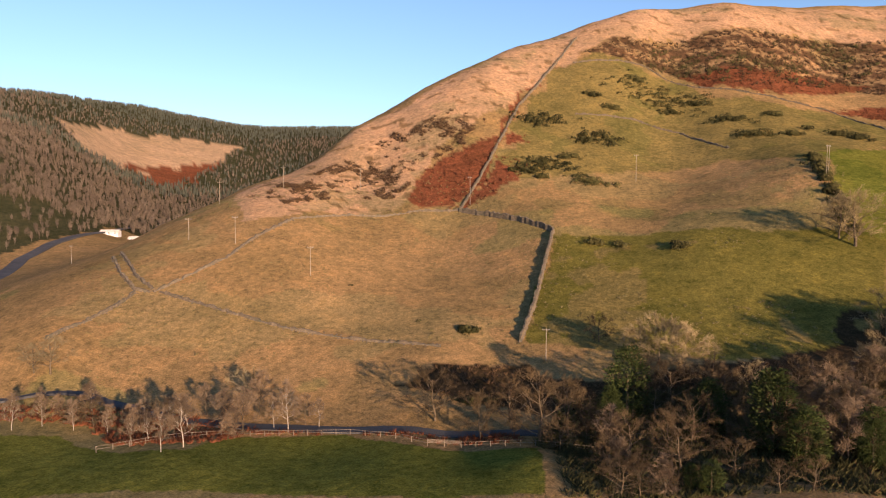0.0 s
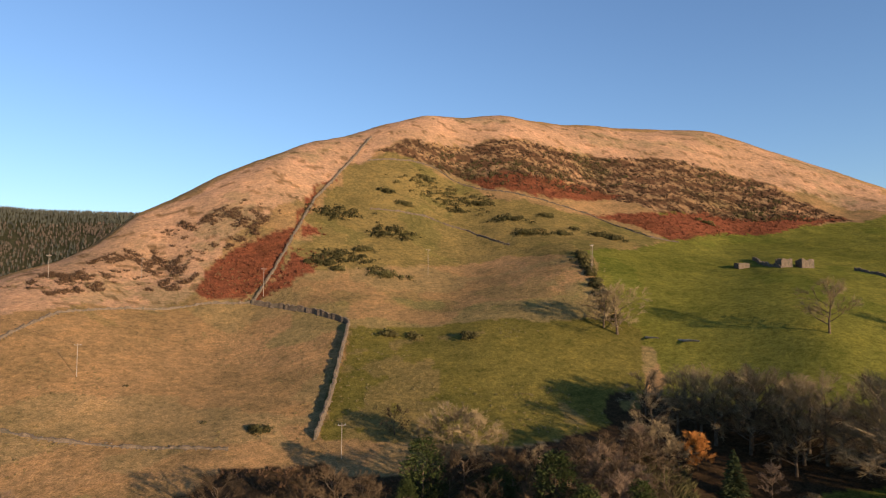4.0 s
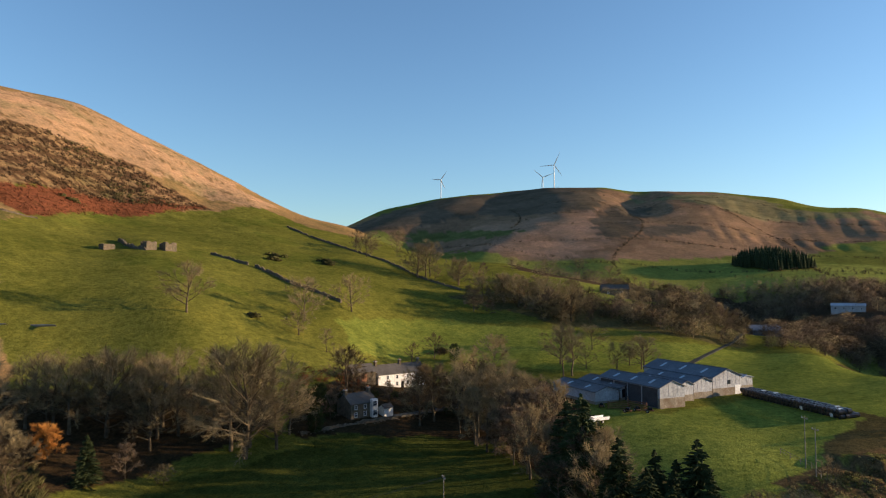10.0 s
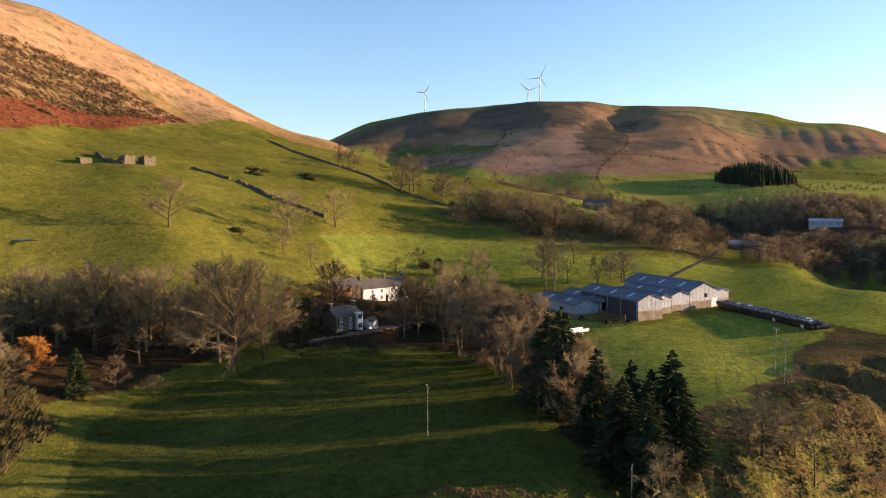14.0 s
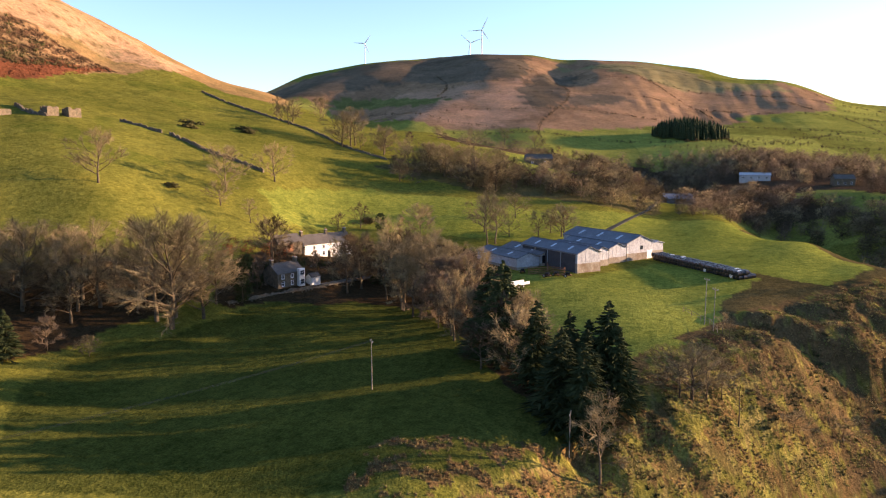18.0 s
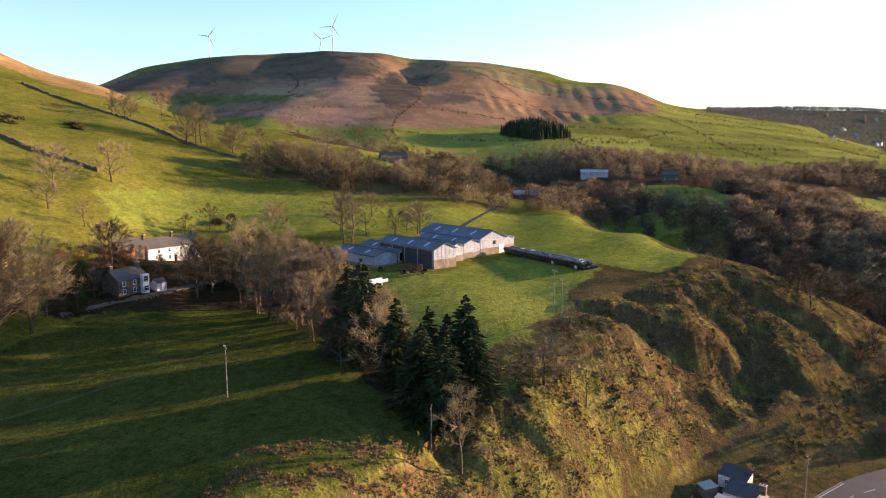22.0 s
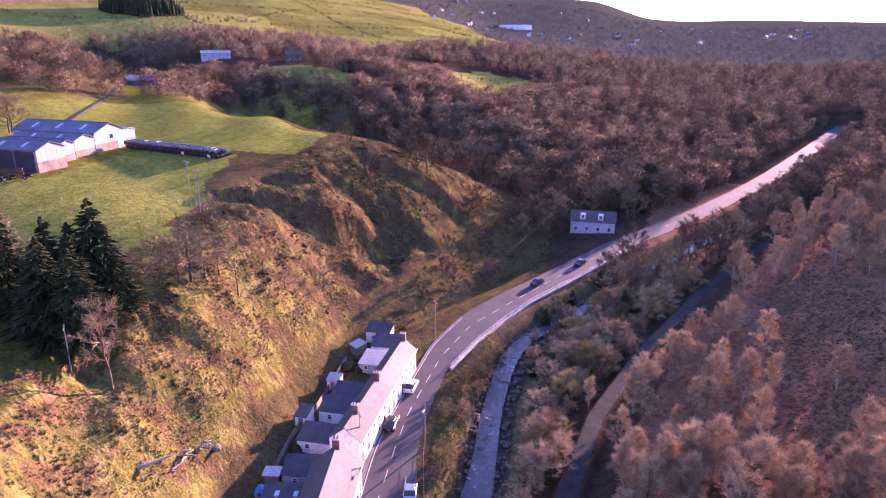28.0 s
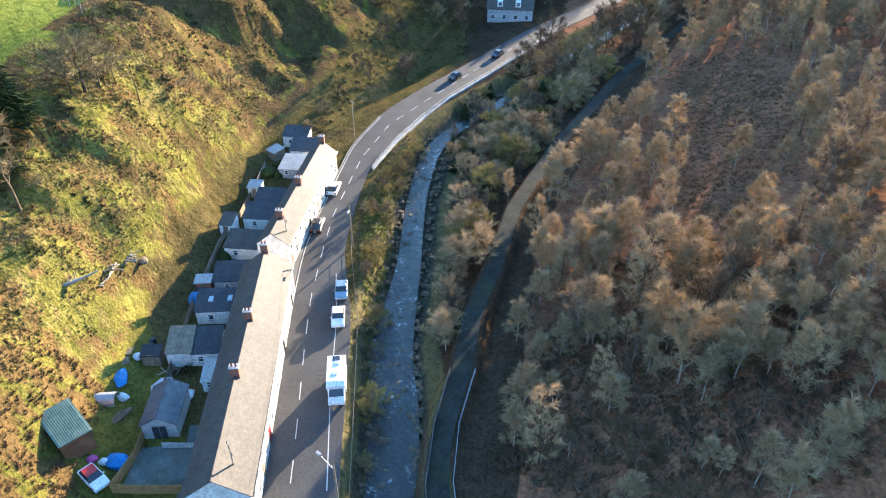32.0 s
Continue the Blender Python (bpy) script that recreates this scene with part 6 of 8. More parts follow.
def mono(parent, length, depth, low, high, wall, roof, base=-0.5):
    """A lean-to: x along the eaves, the roof falls from +y to -y."""
    h = depth / 2
    s = Soup()
    pts = [(-h, base), (h, base), (h, high - 0.1), (-h, low - 0.1)]
    s.v = [Vector((-length / 2, y, z)) for y, z in pts] + [Vector((length / 2, y, z)) for y, z in pts]
    s.f = [(0, 1, 2, 3), (7, 6, 5, 4)] + [((i + 1) % 4, i, 4 + i, 4 + (i + 1) % 4) for i in range(4)]
    part("wall", s, wall, parent)
    r = Soup()
    sl = (high - low) / depth
    x = length / 2 + 0.15
    y0, y1 = -h - 0.2, h
    z0, z1 = low - 0.2 * sl, high
    r.v = [Vector(p) for p in ((-x, y0, z0), (x, y0, z0), (x, y1, z1), (-x, y1, z1), (-x, y0, z0 - .1), (x, y0, z0 - .1), (x, y1, z1 - .1), (-x, y1, z1 - .1))]
    r.f = [(0, 1, 2, 3), (7, 6, 5, 4), (0, 4, 5, 1), (1, 5, 6, 2), (2, 6, 7, 3), (3, 7, 4, 0)]
    part("roof", r, roof, parent)


def ribbon(name, left, right, lift, material, label, category, thick=0.12, dense=6):
    """A strip between two edge lines, bent smoothly."""
    def bend(line):
        p = [np.array(q, float) for q in line]
        out = []
        for i in range(len(p) - 1):
            a, b_, c_, d = p[max(i - 1, 0)], p[i], p[i + 1], p[min(i + 2, len(p) - 1)]
            for k in range(dense):
                t = k / dense
                out.append(0.5 * (2 * b_ + (c_ - a) * t + (2 * a - 5 * b_ + 4 * c_ - d) * t * t + (3 * b_ - a - 3 * c_ + d) * t ** 3))
        return np.array(out + [p[-1]])
    l, r = bend(left), bend(right)
    s = Soup()
    for a, b_ in zip(l, r):
        za, zb = (a[2], b_[2]) if len(a) > 2 else (0, 0)
        s.v += [Vector((a[0], a[1], za + lift)), Vector((b_[0], b_[1], zb + lift)), Vector((b_[0], b_[1], zb + lift - thick)), Vector((a[0], a[1], za + lift - thick))]
    for i in range(len(l) - 1):
        k = 4 * i
        s.f += [(k, k + 1, k + 5, k + 4), (k + 1, k + 2, k + 6, k + 5), (k + 2, k + 3, k + 7, k + 6), (k + 3, k, k + 4, k + 7)]
    n = 4 * (len(l) - 1)
    s.f += [(3, 2, 1, 0), (n, n + 1, n + 2, n + 3)]
    me = s.mesh(name, material)
    bm = bmesh.new()
    bm.from_mesh(me)
    bmesh.ops.recalc_face_normals(bm, faces=bm.faces)
    bm.to_mesh(me)
    bm.free()
    return tagged(new(name, me), label, category, kind="structure")


def shifted(line, off):
    """The line moved sideways, to its left for a positive offset."""
    p = np.array([q[:2] for q in line], float)
    d = np.gradient(p, axis=0)
    d /= np.linalg.norm(d, axis=1)[:, None]
    q = p + np.c_[-d[:, 1], d[:, 0]] * off
    return [(*a, *b_[2:]) for a, b_ in zip(q, line)]


# ---- road, footway, river, track ----
KERB_L = [(-16, 28), (18, 9), (48.8, -7.3), (61.1, -13.3), (70.1, -18.2), (81.2, -24.1), (88.9, -28.6), (97.4, -34.6), (110.6, -44.9), (119.3, -52.1), (129, -63), (136.8, -76),
          (146, -95.5), (162, -128.8), (179.5, -175.5), (206.5, -235), (243.5, -307), (303, -418)]
KERB_R = [(-12, 20), (12, 1.5), (44.3, -14.6), (56.5, -21.1), (69.8, -28), (81.2, -32.6), (85.6, -34.6), (94.2, -40.1), (107.6, -50.1), (116.1, -60.2), (123.3, -70.5), (130.1, -81.8),
          (138.7, -100), (155.3, -133), (172.8, -180), (199.5, -239), (236.5, -311), (297, -422)]
RISE = [0] * 14 + [0.3, 0.6, 1.5, 3.0]
KERB_L = [(*q, z) for q, z in zip(KERB_L, RISE)]
KERB_R = [(*q, z) for q, z in zip(KERB_R, RISE)]
ribbon("road", KERB_L, KERB_R, 0.06, ASPHALT, "patched grey asphalt valley road", "road")
ribbon("pavement", [(*q[:2], 0) for q in shifted(KERB_L[2:9], 1.9)], KERB_L[2:9], 0.17, PAVING, "narrow footway in front of the terrace", "pavement", 0.3)
ribbon("kerb", shifted(KERB_L[2:11], 0.0), shifted(KERB_L[2:11], -0.16), 0.19, PAVING, "grey concrete kerb", "kerb", 0.3)
CENTRE = [(20, 5), (49, -11.2), (56.1, -14.7), (67.6, -20.3), (76.2, -24.7), (87.3, -31.5), (96, -37.2), (112.8, -50.8), (124.2, -63.2), (132.2, -78), (142.4, -97.7), (158.7, -130.7), (176, -177.5), (203, -237)]
CENTRE = [(*q, z) for q, z in zip(CENTRE, [0] * 12 + [0.3, 0.6])]


def dashes():
    p = np.array(CENTRE)
    d = np.r_[0, np.cumsum(np.linalg.norm(np.diff(p[:, :2], axis=0), axis=1))]
    root = thing("road_markings", 0, 0, 0, 0, "white dashed centre line on the asphalt", "road marking")
    a = 2.0
    while a < d[-1] - 5:
        q = [np.array([np.interp(a + k, d, p[:, i]) for i in range(3)]) for k in (0, 3.0)]
        w = q[1] - q[0]
        n = np.array([-w[1], w[0], 0]) / np.hypot(w[0], w[1]) * 0.055
        s = Soup()
        for z in (0.064, 0.07):
            s.v += [Vector(v + np.array([0, 0, z])) for v in (q[0] - n, q[0] + n, q[1] + n, q[1] - n)]
        s.f = [(4, 5, 6, 7), (3, 2, 1, 0), (0, 1, 5, 4), (1, 2, 6, 5), (2, 3, 7, 6), (3, 0, 4, 7)]
        part("dash", s, PAINT, root)
        a += 6.0
    return root


dashes()
ribbon("parking_line", [(45.1, -13.5), (57.4, -19.4), (64.6, -23.1), (70.7, -26.2), (80, -30.4)], [(45.05, -13.6), (57.35, -19.5), (64.55, -23.2), (70.65, -26.3), (79.95, -30.5)], 0.068, PAINT, "thin white parking line", "road marking", 0.006)
ribbon("edge_line", shifted(KERB_L[2:11], -0.42), shifted(KERB_L[2:11], -0.54), 0.068, PAINT, "thin pale line along the kerb", "road marking", 0.006)
RIVER_HALF = [3, 3, 3, 3, 3, 2.9, 2.0, 1.8, 1.8, 1.5, 1.5, 1.5, 1.5, 1.5, 1.5, 1.5]


def widened(line, half, side):
    return [shifted(line, side * h)[i] for i, h in enumerate(half)]


ribbon("water", widened(RIVER, RIVER_HALF, 1), widened(RIVER, RIVER_HALF, -1), -0.05, RIVER_WATER, "shallow rippling river with broken white water", "river", 0.05)
ribbon("track", shifted(draped(TRACK, 8, 0), 1.25), shifted(draped(TRACK, 8, 0), -1.25), 0.07, TAR, "narrow dark tarred path beside the river", "track", 0.1, 2)
LANE = [(-120, 140), (-94, 144), (-79, 147), (-66, 142), (-52, 135), (-36, 132.5), (-18, 131), (0, 129.6), (17, 127), (40, 122)]
ribbon("lane", shifted(draped(LANE, 5), 1.7), shifted(draped(LANE, 5), -1.7), 0.22, ASPHALT, "narrow grey asphalt lane below the hill", "lane", 0.5, 2)
UPPER_ROAD = [(-190, 270), (-208, 318), (-229, 370), (-236, 412), (-236, 445), (-238, 490), (-250, 560)]
ribbon("upper_road", shifted(draped(UPPER_ROAD, 10), 3.6), shifted(draped(UPPER_ROAD, 10), -3.6), 0.5, ASPHALT, "dark asphalt road bending round the hill", "road", 1.0, 2)
random.seed(90)
rows = []
for i in range(1100):
    k = random.randrange(3, 11)
    a, b_ = RIVER[k], RIVER[k + 1]
    t = rnd(0, 1)
    o = rnd(2.2, 3.7) * random.choice((-1, 1)) if random.random() < 0.8 else rnd(-2, 2)
    d = Vector((b_[0] - a[0], b_[1] - a[1])).normalized()
    rows.append((a[0] + (b_[0] - a[0]) * t - d.y * o, a[1] + (b_[1] - a[1]) * t + d.x * o, -3.0, 0.14 + 0.5 * random.random() ** 2.2, rnd(0, 6), random.randrange(3)))


def boulder(seed):
    random.seed(seed)
    bm = bmesh.new()
    bmesh.ops.create_icosphere(bm, subdivisions=1, radius=1)
    s = Soup()
    s.v = [Vector((v.co.x * 1.2, v.co.y * 0.9, v.co.z * 0.6)) * rnd(0.75, 1.15) for v in bm.verts]
    s.f = [tuple(v.index for v in f.verts) for f in bm.faces]
    bm.free()
    return template(s)


BOULDERS = [boulder(s) for s in (91, 92, 93)]
stuff("river_stones", BOULDERS, rows, STONE, "grey boulders in the river bed", "stones")

# ---- the terrace along the road ----
NEAR_A, NEAR_B = Vector((46.4, -3.0)), Vector((81.0, -20.7))
FAR_A, FAR_B = Vector((85.8, -23.1)), Vector((111.0, -42.3))


def terrace_house(x, y, turn, width, roof, wall, stack, gable_near, trim, deep=6.6, eave=4.8, ridge=7.3):
    h = thing("terraced_house", x, y, 0.1, turn, "two-storey terraced house with pale front and slate roof", "house", "terraced houses")
    f = deep / 2
    gabled(h, width, deep, eave, ridge, wall, roof, 0.22, -0.8, False)
    for px, pz, w, hh in ((-width * 0.24, 2.95, 0.95, 1.25), (width * 0.24, 2.95, 0.95, 1.25), (width * 0.22, 0.8, 1.2, 1.35)):
        window(h, px, pz, w, hh, -f)
    doorway(h, -width * 0.24, -f, 0.9, 2.05, trim)
    window(h, -width * 0.2, 3.0, 0.8, 1.0, f, 1)
    g = Soup()
    g.tube(Vector((-width / 2, -f - 0.28, eave - 0.22)), Vector((width / 2, -f - 0.28, eave - 0.22)), 0.07, 0.07, 6)
    part("gutter", g, BLACK_PAINT, h, "dark gutter")
    if stack:
        chimney(h, width / 2 - 0.36, 0, ridge, 1.1, 2)
    return h


def terrace():
    random.seed(101)
    trims = [RED_PAINT, WHITE_PAINT, TIMBER, BLACK_PAINT]
    for a, b_, n, stacks, roofs, size in ((NEAR_A, NEAR_B, 8, (2, 4, 7), [SLATE] * 8, (6.6, 4.8, 7.3)), (FAR_A, FAR_B, 6, (0, 2, 5), [SLATE, SLATE, SLATE, SLATE_BROWN, SLATE_BROWN, SLATE], (4.7, 4.6, 6.5))):
        d = b_ - a
        turn = math.degrees(math.atan2(d.y, d.x))
        for i in range(n):
            c = a + d * ((i + 0.5) / n)
            terrace_house(c.x, c.y, turn, d.length / n, roofs[i], random.choice([WHITE_WALL, CREAM_WALL, WHITE_WALL]), i in stacks, i == 0, random.choice(trims), *size)


terrace()
TURN_N = math.degrees(math.atan2(NEAR_B.y - NEAR_A.y, NEAR_B.x - NEAR_A.x))
TURN_F = math.degrees(math.atan2(FAR_B.y - FAR_A.y, FAR_B.x - FAR_A.x))


def rear_wing(x, y, turn, length, depth, low, high, wall, roof, skylights=0):
    """A wing behind the terrace: its roof falls along the row."""
    w = thing("rear_extension", x, y, float(ground_z(x, y)) - 0.05, turn, "low rear extension with a dark sloping roof", "extension", "rear extensions")
    mono(w, length, depth, low, high, wall, roof, -1.2)
    for i in range(skylights):
        px = (i - (skylights - 1) / 2) * length * 0.4
        boxed("roof_light", (px - 0.3, -0.5, (low + high) / 2 - 0.1, px + 0.3, 0.5, (low + high) / 2 + 0.16), SKYLIGHT, w, "small roof light")
    window(w, -length * 0.2, 0.9, 0.8, 0.9, -depth / 2)
    return w


# wings run back from the row: x across the row, roof falling towards the near end
BACK_N, BACK_F = TURN_N - 90, TURN_F - 90
for x, y, turn, l, d, lo, hi, wall, roof, sky_n in (
        (78.8, -13.0, BACK_N, 6.4, 3.6, 2.5, 3.6, WHITE_WALL, ROOF_DARK, 2), (71.7, -9.1, BACK_N, 3.4, 4.0, 2.4, 3.4, WHITE_WALL, ROOF_DARK, 0), (84.8, -17.0, BACK_N, 6.0, 3.6, 2.4, 3.4, GREY_WALL, ROOF_DARK, 0),
        (92.2, -20.8, BACK_F, 5.6, 3.8, 2.4, 3.4, WHITE_WALL, SLATE, 0), (98.8, -26.2, BACK_F, 6.2, 3.6, 2.4, 3.4, WHITE_WALL, ROOF_DARK, 0), (103.2, -29.3, BACK_F, 5.6, 3.4, 2.4, 3.3, WHITE_WALL, ROOF_DARK, 0),
        (113.8, -37.4, BACK_F, 4.6, 5.4, 2.1, 2.6, CONCRETE, CONCRETE, 0), (118.6, -41.6, BACK_F, 5.3, 4.0, 2.5, 3.5, WHITE_WALL, ROOF_DARK, 0), (66.6, -8.6, BACK_N, 3.0, 3.4, 2.0, 2.6, WHITE_WALL, CONCRETE, 0),
        (124.3, -42.2, BACK_F, 5.0, 3.4, 2.6, 3.4, WHITE_WALL, ROOF_DARK, 0)):
    rear_wing(x, y, turn, l, d, lo, hi, wall, roof, sky_n)


def garden_shed():
    z = float(ground_z(62.5, -1.5))
    s = thing("garden_room", 63.6, -1.8, z, TURN_N, "grey timber garden room with a pitched felt roof", "shed")
    gabled(s, 5.8, 3.8, 2.4, 3.5, GREY_WALL, ROOF_GREY, 0.2, -1.2)
    f = Soup()
    for k in (-0.75, 0.05):
        block(f, -3.06, k, 0.1, -3.0, k + 0.7, 2.0)
    part("glass_door", f, GLASS, s, "dark glazed double door")
    return s


garden_shed()


def corrugated_shed(x, y, turn, l, d, lo, hi, roof, wall, label, ribs=14):
    s = thing("shed", x, y, float(ground_z(x, y)), turn, label, "shed")
    mono(s, l, d, lo, hi, wall, roof, -1.0)
    sl = (hi - lo) / d
    for i in range(ribs):
        px = -l / 2 + l * (i + 0.5) / ribs
        r = Soup()
        r.tube(Vector((px, -d / 2 - 0.2, lo - 0.2 * sl + 0.01)), Vector((px, d / 2, hi + 0.01)), 0.06, 0.06, 5)
        part("rib", r, roof, s)
    return s


corrugated_shed(63.4, 8.0, -75, 3.2, 5.4, 1.9, 2.5, GREEN_SHEET, RUST, "green corrugated metal shed with rusty sides")
corrugated_shed(73.2, -6.2, BACK_N, 3.0, 4.0, 2.45, 3.45, TIMBER, WHITE_WALL, "brown corrugated lean-to roof behind the terrace", 9)


def fence_run(name, line, height, spacing, material, label, category, boards=False, rails=2, post=0.06):
    """A fence: posts, and rails or boards between them."""
    root = thing(name, 0, 0, 0, 0, label, category)
    p = draped(line, spacing)
    for i, (x, y, z) in enumerate(p):
        s = Soup()
        s.tube(Vector((x, y, z - 0.4)), Vector((x, y, z + height)), post, post * 0.9, 5)
        part("post", s, material, root)
    for a, b_ in zip(p, p[1:]):
        a, b_ = Vector(a), Vector(b_)
        if boards:
            d = (b_ - a).normalized()
            n = Vector((-d.y, d.x, 0)) * 0.03
            s = Soup()
            q = [a - n, b_ - n, b_ + n, a + n]
            s.v = [v + Vector((0, 0, 0.02)) for v in q] + [v + Vector((0, 0, height * 0.95)) for v in q]
            s.f = [(3, 2, 1, 0), (4, 5, 6, 7), (0, 1, 5, 4), (1, 2, 6, 5), (2, 3, 7, 6), (3, 0, 4, 7)]
            part("panel", s, material, root)
        else:
            for k in range(rails):
                s = Soup()
                up = Vector((0, 0, height * (0.5 + 0.45 * k / max(1, rails - 1))))
                s.tube(a + up, b_ + up, post * 0.5, post * 0.5, 4)
                part("rail", s, material, root)
    return root


fence_run("garden_fence", [(52.4, -0.6), (55.4, 5.6), (59.3, 2.6), (63.2, 0.6)], 1.5, 2.2, FENCE_WOOD, "orange-brown boarded garden fence", "fence", True)
fence_run("garden_fence", [(66.5, -1.5), (78, -7.4), (85, -10.8), (95, -17.2), (108, -26.5), (118, -33)], 1.3, 2.6, TIMBER, "weathered back garden fence", "fence", True)
fence_run("yard_wall", [(56.4, -5.6), (59.4, -0.2)], 1.0, 3.0, CONCRETE, "low concrete yard wall", "wall", True)
YARD_A, YARD_B = draped([(52.8, -0.4), (58.6, -3.4)], 2), draped([(55.2, 5.0), (60.6, 2.0)], 2)
YARD_B = [YARD_B[round(i * (len(YARD_B) - 1) / (len(YARD_A) - 1))] for i in range(len(YARD_A))]
ribbon("yard", YARD_A, YARD_B, 0.12, YARD_SLAB, "stained concrete garden yard", "yard", 0.5, 2)
ribbon("garden_path", draped([(51.0, -1.6), (60.2, -5.4)], 3), draped([(52.0, 0.2), (61.2, -3.6)], 3), 0.16, YARD_SLAB, "concrete path behind the terrace", "path", 0.5, 2)


def railing():
    line = [(*q[:2], 0.06) for q in shifted(KERB_R[8:14], -0.5)]
    root = thing("roadside_railing", 0, 0, 0, 0, "grey steel roadside railing on a low wall", "railing")
    p = []
    for a, b_ in zip(line, line[1:]):
        n = max(2, int(math.hypot(b_[0] - a[0], b_[1] - a[1]) / 2.0))
        p += [Vector(a).lerp(Vector(b_), i / n) for i in range(n)]
    w = Soup()
    for i, a in enumerate(p):
        d = (p[min(i + 1, len(p) - 1)] - p[max(i - 1, 0)]).normalized()
        n = Vector((-d.y, d.x, 0)) * 0.2
        k = len(w.v)
        w.v += [a - n + Vector((0, 0, -2.2)), a - n + Vector((0, 0, 0.35)), a + n + Vector((0, 0, 0.35)), a + n + Vector((0, 0, -2.2))]
        if i:
            w.f += [(k - 4 + j, k - 4 + (j + 1) % 4, k + (j + 1) % 4, k + j) for j in range(4)]
    w.f += [(3, 2, 1, 0), (len(w.v) - 4, len(w.v) - 3, len(w.v) - 2, len(w.v) - 1)]
    for a, b_ in zip(p, p[1:]):
        for up in (0.75, 1.1):
            r = Soup()
            r.tube(a + Vector((0, 0, up)), b_ + Vector((0, 0, up)), 0.04, 0.04, 5)
            part("rail", r, STEEL, root)
    part("parapet", w, CONCRETE, root, "pale concrete parapet")
    for a in p:
        r = Soup()
        r.tube(a + Vector((0, 0, 0.3)), a + Vector((0, 0, 1.15)), 0.05, 0.05, 5)
        part("post", r, STEEL, root)


railing()
fence_run("river_fence", [q[:2] for q in shifted(KERB_R[2:7], -1.0)], 1.1, 2.5, TIMBER, "wire fence between road and river", "fence", False, 2, 0.05)


# ---- vehicles ----
def wheel(parent, x, y, r=0.32, w=0.2):
    t = Soup()
    t.tube(Vector((x, y - w / 2, r)), Vector((x, y + w / 2, r)), r, r, 16)
    k = len(t.v)
    t.f += [tuple(range(k - 32, k - 16))[::-1], tuple(range(k - 16, k))]
    o = part("tyre", t, TYRE, parent)
    c = Soup()
    side = 1 if y > 0 else -1
    c.tube(Vector((x, y + side * w * 0.3, r)), Vector((x, y + side * (w / 2 + 0.015), r)), r * 0.62, r * 0.55, 12)
    c.f += [tuple(range(12, 24))]
    part("rim", c, RIM, o)
    return o


def car(x, y, turn, paint, label, length=4.2, width=1.78, height=1.5, roof=None, estate=False):
    c = thing("car", x, y, 0.06 if abs(y) < 200 and x < 300 and y < 3 else float(ground_z(x, y)) + 0.05, turn, label, "car", "parked cars")
    L, W = length, width
    low = Soup()
    prism(low, [(-L / 2, 0.35), (-L / 2 + 0.1, 0.25), (L / 2 - 0.15, 0.25), (L / 2, 0.4), (L / 2 - 0.02, 0.68), (L / 2 - 0.35, 0.82), (L * 0.17, 0.95), (-L / 2 + 0.08, 0.98), (-L / 2, 0.8)], -W / 2, W / 2)
    part("body", low, paint, c, "", 0.05)
    back = -L / 2 + (0.12 if estate else 0.3)
    cab = Soup()
    outline = [(L * 0.2, 0.94), (L * 0.05, height - 0.06), (-L * 0.28, height - 0.03), (back, 0.97)]
    n = len(outline)
    for yy, inset in ((-1, 1), (1, 1)):
        cab.v += [Vector((px, yy * (W / 2 - (0.06 if pz < 1.1 else 0.22)), pz)) for px, pz in outline]
    cab.f = [tuple(range(n)), tuple(range(2 * n - 1, n - 1, -1))] + [((i + 1) % n, i, n + i, n + (i + 1) % n) for i in range(n)]
    part("windows", cab, GLASS, c, "dark glass windows", 0.03)
    boxed("roof", (-L * 0.29, -W / 2 + 0.2, height - 0.05, L * 0.06, W / 2 - 0.2, height), roof or paint, c, "", 0.02)
    for sx in (-L * 0.31, L * 0.31):
        for sy in (-1, 1):
            wheel(c, sx, sy * (W / 2 - 0.08))
    for sy in (-1, 1):
        boxed("headlight", (L / 2 - 0.16, sy * W * 0.34 - 0.17, 0.56, L / 2 - 0.005, sy * W * 0.34 + 0.17, 0.7), LAMP_CLEAR, c)
        boxed("tail_light", (-L / 2 - 0.012, sy * W * 0.38 - 0.12, 0.66, -L / 2 + 0.06, sy * W * 0.38 + 0.12, 0.86), LAMP_RED, c)
        boxed("mirror", (L * 0.13, sy * (W / 2 + 0.08) - 0.07, 0.95, L * 0.16, sy * (W / 2 + 0.08) + 0.07, 1.07), paint, c)
    boxed("plate", (-L / 2 - 0.016, -0.26, 0.5, -L / 2 + 0.01, 0.26, 0.61), PAINT, c)
    return c


RD = -26.0
car(69.8, -26.2, RD + 180, WHITE_PAINT, "white hatchback parked at the roadside", 4.0)
car(75.1, -29.1, RD + 180, SILVER, "silver-blue car parked at the roadside", 4.1)
car(93.4, -33.2, -34, BLACK_PAINT, "black sport utility car on the road", 4.5, 1.85, 1.68, None, True)
car(103.5, -40.7, -37, WHITE_PAINT, "white sport utility car on the road", 4.4, 1.85, 1.66, None, True)
car(140.0, -90.0, 116, BLACK_PAINT, "dark car on the road", 4.3)
car(148.3, -109.0, 116, BLACK_PAINT, "dark grey car on the road", 4.3)
car(57.3, 6.8, -160, WHITE_PAINT, "white city car with a red roof on rough ground", 3.6, 1.65, 1.5, RED_PAINT)


